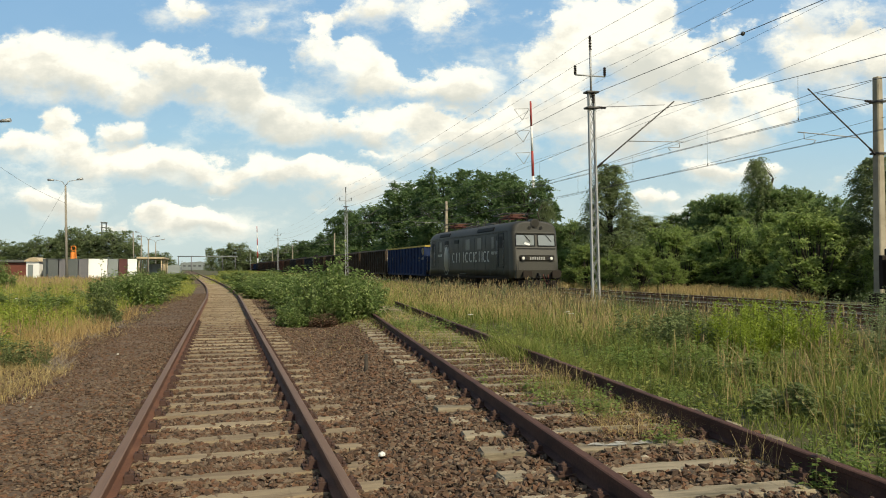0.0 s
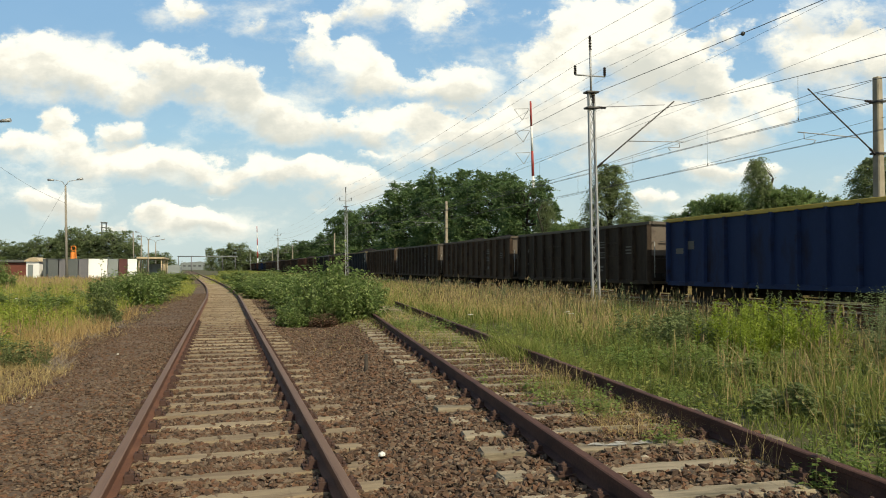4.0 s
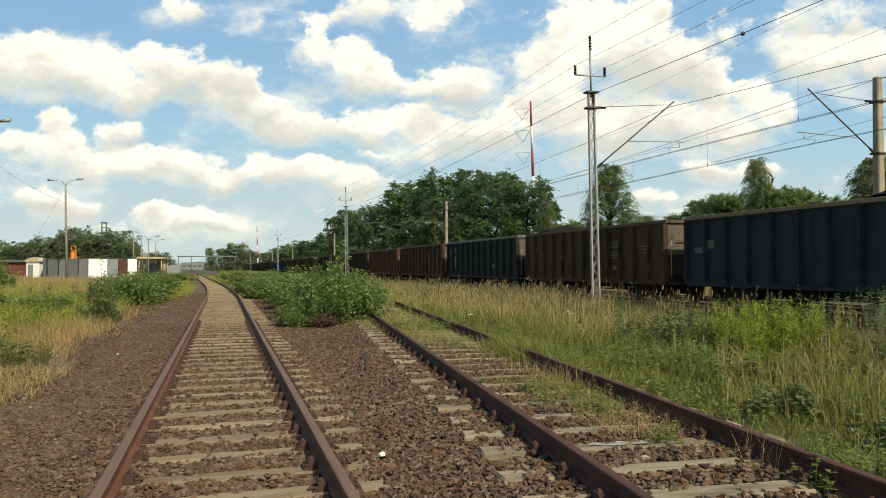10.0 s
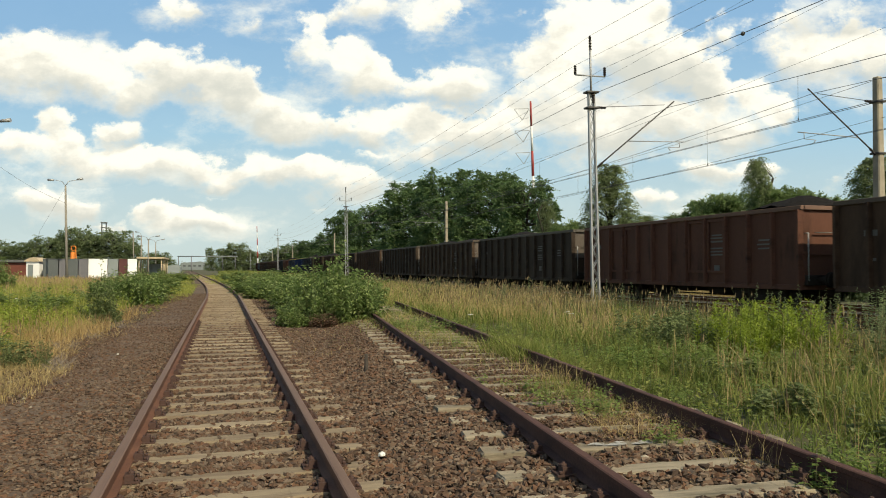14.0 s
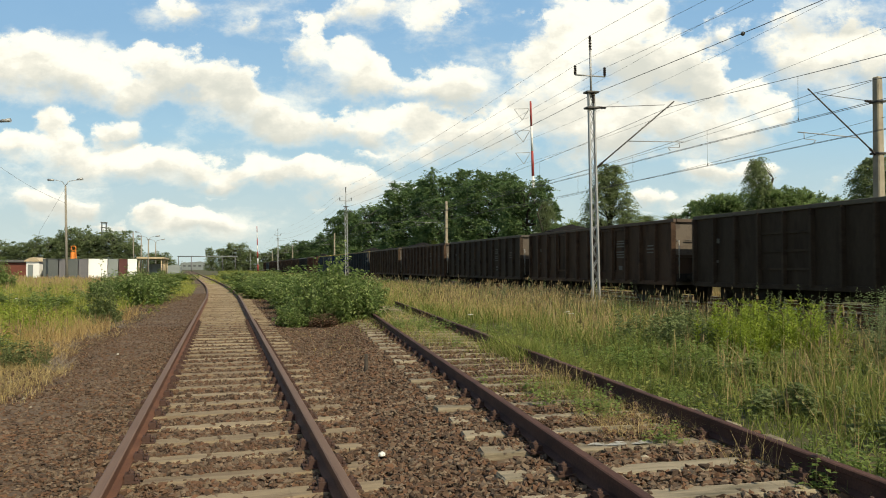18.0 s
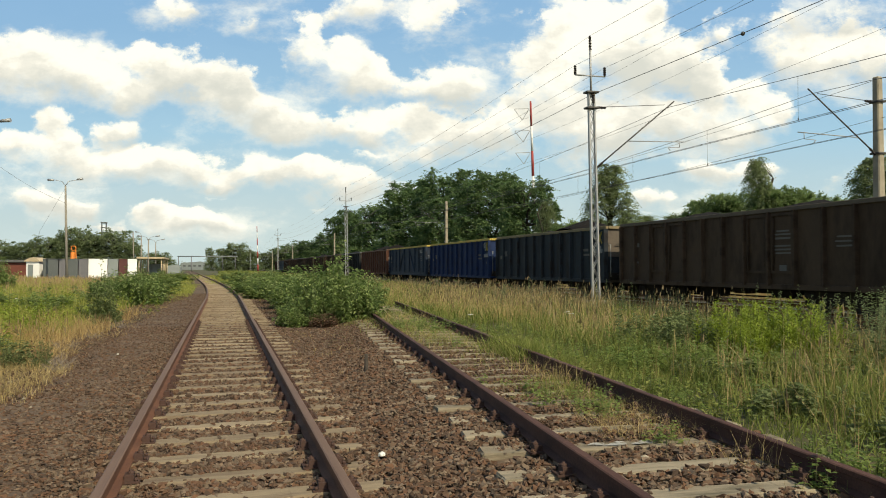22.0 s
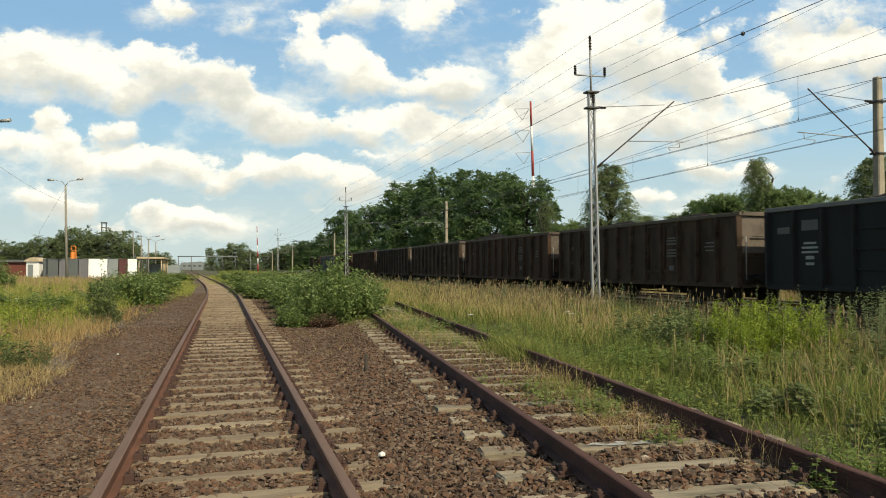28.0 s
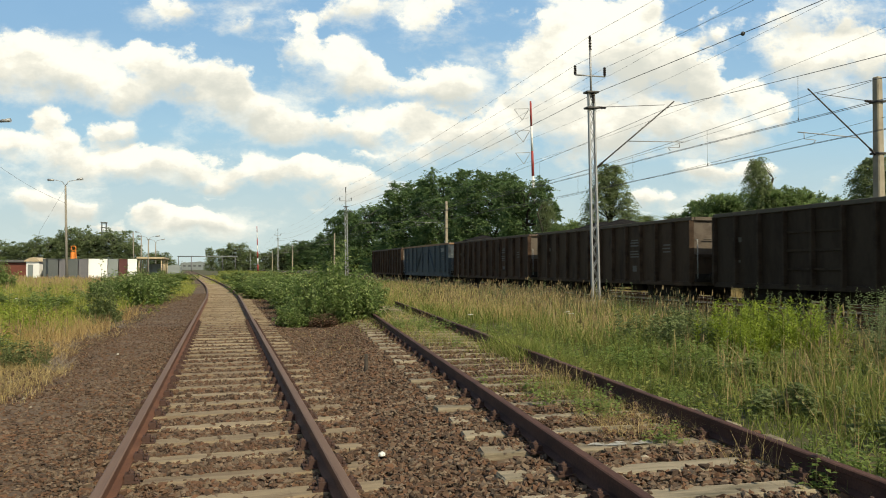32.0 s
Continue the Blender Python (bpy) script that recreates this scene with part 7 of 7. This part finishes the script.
def litter():
    bm = bmesh.new()
    r = random.Random(5)
    for x, y in ((-2.3, 12.15), (-2.38, 12.4), (-2.2, 12.3), (-2.5, 12.7), (-2.55, 17.5), (-2.3, 20.5), (-2.7, 15.2)):
        for i in range(22):
            a, e = r.uniform(0, math.tau), r.uniform(0.05, 0.9)
            d = Vector((math.cos(a) * math.cos(e), math.sin(a) * math.cos(e), math.sin(e)))
            p = Vector((x + r.uniform(-0.12, 0.12), y + r.uniform(-0.15, 0.15), -0.17))
            q = p + d * r.uniform(0.12, 0.34)
            add_rod(bm, p, q, 0.006, 0.003, 4)
            add_rod(bm, p.lerp(q, 0.6), p.lerp(q, 0.6) + Vector((d.y, -d.x, 0.5)) * 0.1, 0.004, 0.002, 4)
    tagged(part("dead_twigs", bm, M_TWIG), "grey dead twigs lying at the verge edge", "twigs", kind="stuff")
    for x, y, z, s, m, w in ((1.32, 5.84, -0.14, 0.03, M_UMBEL, "white painted"), (-1.9, 8.9, -0.13, 0.018, M_CONCRETE, "pale grey"), (-2.1, 9.5, -0.13, 0.02, M_CONCRETE, "pale grey"), (0.2, 4.1, -0.15, 0.03, M_CONCRETE, "pale grey"), (-1.6, 13.8, -0.12, 0.02, M_UMBEL, "white"), (3.05, 4.7, -0.02, 0.03, M_CONCRETE, "pale grey"), (4.35, 7.05, 0.0, 0.03, M_UMBEL, "white"), (-2.6, 11.0, -0.14, 0.03, M_CONCRETE, "pale grey")):
        b = bmesh.new()
        bmesh.ops.create_icosphere(b, subdivisions=1, radius=s)
        for v in b.verts:
            v.co = Vector((v.co.x * r.uniform(0.9, 1.4), v.co.y * r.uniform(0.8, 1.2), v.co.z * r.uniform(0.6, 0.9)))
        ob = tagged(part("stone", b, m), w + " stone lying among the brown ballast", "stone", "pale stones in the ballast")
        ob.location = (x, y, z)


    bm = bmesh.new()
    for i in range(34):
        x = 3.02 + r.choice((r.uniform(-0.16, 0.12), r.uniform(-0.1, 0.08), r.uniform(0.2, 0.32)))
        y = 5.11 - (x - 3.218) * 0.117 + r.uniform(-0.05, 0.03)
        k = 7
        ring = [bm.verts.new((x + r.uniform(0.02, 0.06) * math.cos(math.tau * q / k), y + r.uniform(0.012, 0.03) * math.sin(math.tau * q / k), -0.0185 + 0.0004 * i)) for q in range(k)]
        bm.faces.new(ring)
    tagged(part("paint_splash", bm, M_SPLASH), "white paint splash on a siding sleeper", "paint", kind="stuff")


M_SPLASH = material("weathered_white_paint", [(0.22, 0.20, 0.16), (0.55, 0.54, 0.50)], 0.9, 0, 14, 60, 0.3, 0.003)
M_TWIG = plain("dead_wood", (0.24, 0.20, 0.165), 0.95)
litter()


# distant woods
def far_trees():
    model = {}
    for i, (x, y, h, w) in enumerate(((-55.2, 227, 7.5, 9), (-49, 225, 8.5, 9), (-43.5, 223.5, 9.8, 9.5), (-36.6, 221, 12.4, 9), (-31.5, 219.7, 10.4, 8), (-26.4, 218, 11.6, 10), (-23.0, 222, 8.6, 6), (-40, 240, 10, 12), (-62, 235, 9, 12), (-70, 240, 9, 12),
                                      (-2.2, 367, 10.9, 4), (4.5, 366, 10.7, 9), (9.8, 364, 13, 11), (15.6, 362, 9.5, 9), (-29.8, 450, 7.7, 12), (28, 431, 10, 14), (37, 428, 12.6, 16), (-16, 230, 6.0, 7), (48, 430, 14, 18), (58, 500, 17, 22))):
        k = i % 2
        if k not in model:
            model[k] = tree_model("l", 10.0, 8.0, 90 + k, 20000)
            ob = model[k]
            # the paler leaves put distance haze into the crown colour
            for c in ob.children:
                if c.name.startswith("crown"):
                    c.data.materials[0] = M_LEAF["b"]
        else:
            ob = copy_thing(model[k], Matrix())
        tagged(ob, "rounded tree in the distance with leaves paled for haze", "tree", "distant trees")
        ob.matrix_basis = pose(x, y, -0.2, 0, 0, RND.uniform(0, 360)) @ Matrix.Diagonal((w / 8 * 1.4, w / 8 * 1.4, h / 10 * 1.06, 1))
    cen, rad = [], []
    for i in range(420):
        a = radians(-42 + 92 * i / 420)
        d = RND.uniform(640, 820)
        cen.append((d * math.sin(a), d * math.cos(a), RND.uniform(0.5, 4.5)))
        rad.append(RND.uniform(3, 5.5))
    v, f = leaf_cloud(cen, rad, [46] * len(cen), 1.1)
    tagged(soup("far_woods", v, f, M_LEAF["l"]), "low dark belt of woods on the horizon", "woods", kind="stuff")
    # wood behind the main line
    cen, rad = [], []
    for i in range(230):
        y = RND.uniform(16, 120)
        cen.append((RND.uniform(33, 48), y, RND.uniform(0.8, 3.8)))
        rad.append(RND.uniform(1.2, 2.2))
    v, f = leaf_cloud(cen, rad, [150] * len(cen), 0.16)
    tagged(soup("undergrowth", v, f, M_LEAF["h"]), "dense green undergrowth below the trees", "undergrowth", kind="stuff")


far_trees()

# ------------------------------------------------------------- clouds
def cloud_sheet():
    fwd, rgt = Vector((math.sin(YAW), math.cos(YAW), 0)), Vector((math.cos(YAW), -math.sin(YAW), 0))
    rows = [(4300, -40), (4300, 300), (3000, 300), (2000, 300), (1400, 300), (1000, 300), (650, 300)]
    vs, fs, k = [], [], 17
    for d, z in rows:
        for i in range(k):
            u = (i / (k - 1) - 0.5) * 2.6
            vs.append(fwd * d + rgt * (u * d) + Vector((0, 0, z)))
    for j in range(len(rows) - 1):
        for i in range(k - 1):
            fs.append((j * k + i, j * k + i + 1, (j + 1) * k + i + 1, (j + 1) * k + i))
    m = bpy.data.materials.new("cloud_field")
    m.use_nodes = True
    n, l = m.node_tree.nodes, m.node_tree.links
    n.remove(n["Principled BSDF"])

    def math_node(op, a, b=None, c=None, clamp=False):
        q = n.new("ShaderNodeMath")
        q.operation, q.use_clamp = op, clamp
        for i, v in enumerate((a, b, c)):
            if v is None:
                continue
            if isinstance(v, (int, float)):
                q.inputs[i].default_value = v
            else:
                l.new(v, q.inputs[i])
        return q.outputs[0]

    def ramp01(v, a, b, lo=0.0, hi=1.0):
        q = n.new("ShaderNodeMapRange")
        q.interpolation_type = "SMOOTHSTEP"
        for i, x in ((1, a), (2, b), (3, lo), (4, hi)):
            q.inputs[i].default_value = x
        l.new(v, q.inputs[0])
        return q.outputs[0]

    tc, rot, sep = n.new("ShaderNodeTexCoord"), n.new("ShaderNodeVectorRotate"), n.new("ShaderNodeSeparateXYZ")
    rot.rotation_type = "Z_AXIS"
    rot.inputs["Angle"].default_value = YAW
    l.new(tc.outputs["Object"], rot.inputs["Vector"])
    l.new(rot.outputs[0], sep.inputs[0])
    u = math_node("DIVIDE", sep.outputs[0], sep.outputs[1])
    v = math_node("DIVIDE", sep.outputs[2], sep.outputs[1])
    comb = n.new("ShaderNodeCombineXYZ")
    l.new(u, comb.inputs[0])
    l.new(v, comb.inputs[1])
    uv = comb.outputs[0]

    def fbm(scale, detail, rough, sx=1.0, sy=1.0, dx=0.0, dy=0.0, dist=0.0):
        mp, t = n.new("ShaderNodeMapping"), n.new("ShaderNodeTexNoise")
        mp.inputs["Scale"].default_value = (sx, sy, 1)
        mp.inputs["Location"].default_value = (dx, dy, 0.3)
        t.inputs["Scale"].default_value, t.inputs["Detail"].default_value, t.inputs["Roughness"].default_value, t.inputs["Distortion"].default_value = scale, detail, rough, dist
        l.new(uv, mp.inputs["Vector"])
        l.new(mp.outputs[0], t.inputs["Vector"])
        return t.outputs["Fac"]

    warp = n.new("ShaderNodeMix")
    warp.data_type = "VECTOR"
    nz = n.new("ShaderNodeTexNoise")
    nz.inputs["Scale"].default_value, nz.inputs["Detail"].default_value, nz.inputs["Roughness"].default_value = 11, 6, 0.54
    l.new(uv, nz.inputs["Vector"])
    off, add = n.new("ShaderNodeVectorMath"), n.new("ShaderNodeVectorMath")
    off.operation, off.inputs[1].default_value = "SUBTRACT", (0.5, 0.5, 0.5)
    l.new(nz.outputs["Color"], off.inputs[0])
    add.operation, add.inputs[1].default_value = "MULTIPLY_ADD", (0.085, 0.06, 0)
    l.new(off.outputs[0], add.inputs[0])
    l.new(uv, add.inputs[2])
    wuv = add.outputs[0]
    field = below = weight = None
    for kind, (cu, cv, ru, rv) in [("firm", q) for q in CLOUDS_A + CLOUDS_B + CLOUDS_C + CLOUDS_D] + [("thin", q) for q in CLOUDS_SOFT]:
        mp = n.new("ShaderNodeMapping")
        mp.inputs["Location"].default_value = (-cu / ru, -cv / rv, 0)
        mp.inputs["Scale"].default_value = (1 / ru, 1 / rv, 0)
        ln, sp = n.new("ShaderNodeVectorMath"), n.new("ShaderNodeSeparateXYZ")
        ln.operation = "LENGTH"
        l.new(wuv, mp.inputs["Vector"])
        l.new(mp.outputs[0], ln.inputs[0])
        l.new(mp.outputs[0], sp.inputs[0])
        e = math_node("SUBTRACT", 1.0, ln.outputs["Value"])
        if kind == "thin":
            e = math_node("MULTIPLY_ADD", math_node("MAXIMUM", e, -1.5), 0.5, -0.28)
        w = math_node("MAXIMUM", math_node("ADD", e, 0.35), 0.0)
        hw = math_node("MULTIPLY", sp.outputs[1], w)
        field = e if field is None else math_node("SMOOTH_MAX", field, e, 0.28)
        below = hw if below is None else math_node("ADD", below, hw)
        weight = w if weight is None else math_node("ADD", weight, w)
    big = fbm(13, 8, 0.6, 1, 1.35)
    fine = fbm(34, 7, 0.66, 1, 1.3, 3.1)
    base = math_node("MULTIPLY_ADD", math_node("SUBTRACT", big, 0.5), 2.3, math_node("MAXIMUM", field, -0.8))
    dens = math_node("MULTIPLY_ADD", math_node("SUBTRACT", fine, 0.5), 1.1, base)
    hgt = math_node("DIVIDE", below, math_node("MAXIMUM", weight, 0.05))
    # tops are crisp, undersides fade out
    soft = ramp01(hgt, -0.5, 0.3, 1.2, 0.42)
    alpha = ramp01(math_node("DIVIDE", math_node("ADD", dens, 0.2), soft), 0.0, 1.0)
    wisp = ramp01(math_node("MULTIPLY_ADD", field, 0.12, fbm(7, 9, 0.62, 1.0, 1.7, 7.7, 0, 0.0)), 0.44, 0.68, 0.0, 0.72)
    haze = ramp01(v, 0.0, 0.2, 0.14, 0.05)
    clear = math_node("MULTIPLY", math_node("SUBTRACT", 1.0, wisp), math_node("SUBTRACT", 1.0, haze))
    cover = math_node("SUBTRACT", 1.0, math_node("MULTIPLY", clear, math_node("SUBTRACT", 1.0, alpha)))
    # flat undersides are grey, tops and rims white
    tone = math_node("MULTIPLY_ADD", math_node("SUBTRACT", fbm(11, 8, 0.6, 1, 1.5, 1.3), 0.5), 3.4, hgt)
    grey = math_node("MULTIPLY", ramp01(tone, 0.60, -0.60), ramp01(dens, -0.1, 0.6, 0.3, 1.0))
    col = n.new("ShaderNodeValToRGB")
    for i, (at, c) in enumerate(((0.0, (1.07, 1.06, 1.045, 1)), (0.36, (0.88, 0.872, 0.86, 1)), (1.0, (0.68, 0.70, 0.71, 1)))):
        e = col.color_ramp.elements[i] if i < 2 else col.color_ramp.elements.new(at)
        e.position, e.color = at, c
    l.new(grey, col.inputs[0])
    em = n.new("ShaderNodeEmission")
    blue = n.new("ShaderNodeValToRGB")
    for i, (at, c) in enumerate(((0.0, (0.50, 0.645, 0.735, 1)), (0.45, (0.335, 0.575, 0.83, 1)), (1.0, (0.21, 0.43, 0.77, 1)))):
        e = blue.color_ramp.elements[i] if i < 2 else blue.color_ramp.elements.new(at)
        e.position, e.color = at, c
    l.new(ramp01(v, 0.0, 0.40), blue.inputs[0])
    air = n.new("ShaderNodeMix")
    air.data_type = "RGBA"
    l.new(cover, air.inputs["Factor"])
    l.new(blue.outputs[0], air.inputs["A"])
    l.new(col.outputs[0], air.inputs["B"])
    l.new(air.outputs["Result"], em.inputs["Color"])
    l.new(em.outputs[0], n["Material Output"].inputs["Surface"])
    return tagged(soup("backdrop", vs, fs, m, True), "blue summer sky with drifting white cumulus clouds", "sky", kind="structure")


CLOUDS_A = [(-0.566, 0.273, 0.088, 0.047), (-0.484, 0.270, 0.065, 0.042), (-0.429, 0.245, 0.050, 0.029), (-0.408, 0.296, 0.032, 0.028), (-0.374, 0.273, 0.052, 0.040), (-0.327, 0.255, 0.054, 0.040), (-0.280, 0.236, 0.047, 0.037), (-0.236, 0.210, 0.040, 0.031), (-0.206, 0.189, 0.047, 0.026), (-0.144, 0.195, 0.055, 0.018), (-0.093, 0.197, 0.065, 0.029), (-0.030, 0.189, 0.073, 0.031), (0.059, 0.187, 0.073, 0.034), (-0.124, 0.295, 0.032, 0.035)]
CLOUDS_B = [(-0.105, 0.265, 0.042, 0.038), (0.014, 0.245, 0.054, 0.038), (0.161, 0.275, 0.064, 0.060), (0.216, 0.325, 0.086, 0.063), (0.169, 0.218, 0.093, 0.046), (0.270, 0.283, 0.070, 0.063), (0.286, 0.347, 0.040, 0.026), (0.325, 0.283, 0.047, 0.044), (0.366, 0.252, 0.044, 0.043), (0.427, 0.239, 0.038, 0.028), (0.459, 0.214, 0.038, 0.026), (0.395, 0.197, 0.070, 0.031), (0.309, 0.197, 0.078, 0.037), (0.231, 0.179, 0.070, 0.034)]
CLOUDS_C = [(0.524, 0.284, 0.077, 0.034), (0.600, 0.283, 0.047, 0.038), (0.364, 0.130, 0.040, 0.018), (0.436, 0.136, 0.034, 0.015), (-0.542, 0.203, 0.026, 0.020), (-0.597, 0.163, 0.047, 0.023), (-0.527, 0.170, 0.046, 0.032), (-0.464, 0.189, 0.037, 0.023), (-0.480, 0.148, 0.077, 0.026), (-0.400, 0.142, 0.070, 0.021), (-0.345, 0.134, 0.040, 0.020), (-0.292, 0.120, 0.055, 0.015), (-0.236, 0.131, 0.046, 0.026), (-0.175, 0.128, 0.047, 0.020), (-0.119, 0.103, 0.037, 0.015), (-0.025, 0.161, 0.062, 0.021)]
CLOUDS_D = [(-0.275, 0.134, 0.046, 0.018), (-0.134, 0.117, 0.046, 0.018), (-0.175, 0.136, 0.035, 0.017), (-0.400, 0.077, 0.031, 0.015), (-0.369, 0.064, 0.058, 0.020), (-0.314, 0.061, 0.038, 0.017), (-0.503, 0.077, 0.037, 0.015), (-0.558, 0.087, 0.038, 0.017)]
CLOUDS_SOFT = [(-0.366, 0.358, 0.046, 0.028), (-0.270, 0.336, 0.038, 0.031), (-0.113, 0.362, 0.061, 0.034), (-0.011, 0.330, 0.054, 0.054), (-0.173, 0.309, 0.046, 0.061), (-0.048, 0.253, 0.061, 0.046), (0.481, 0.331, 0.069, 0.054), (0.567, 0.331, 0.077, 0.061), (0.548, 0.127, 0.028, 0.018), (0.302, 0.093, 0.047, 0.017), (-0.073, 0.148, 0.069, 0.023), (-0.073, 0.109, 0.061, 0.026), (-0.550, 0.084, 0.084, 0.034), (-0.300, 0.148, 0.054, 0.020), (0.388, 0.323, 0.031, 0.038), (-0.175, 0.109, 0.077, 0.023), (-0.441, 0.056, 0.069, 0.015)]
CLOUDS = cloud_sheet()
motions()
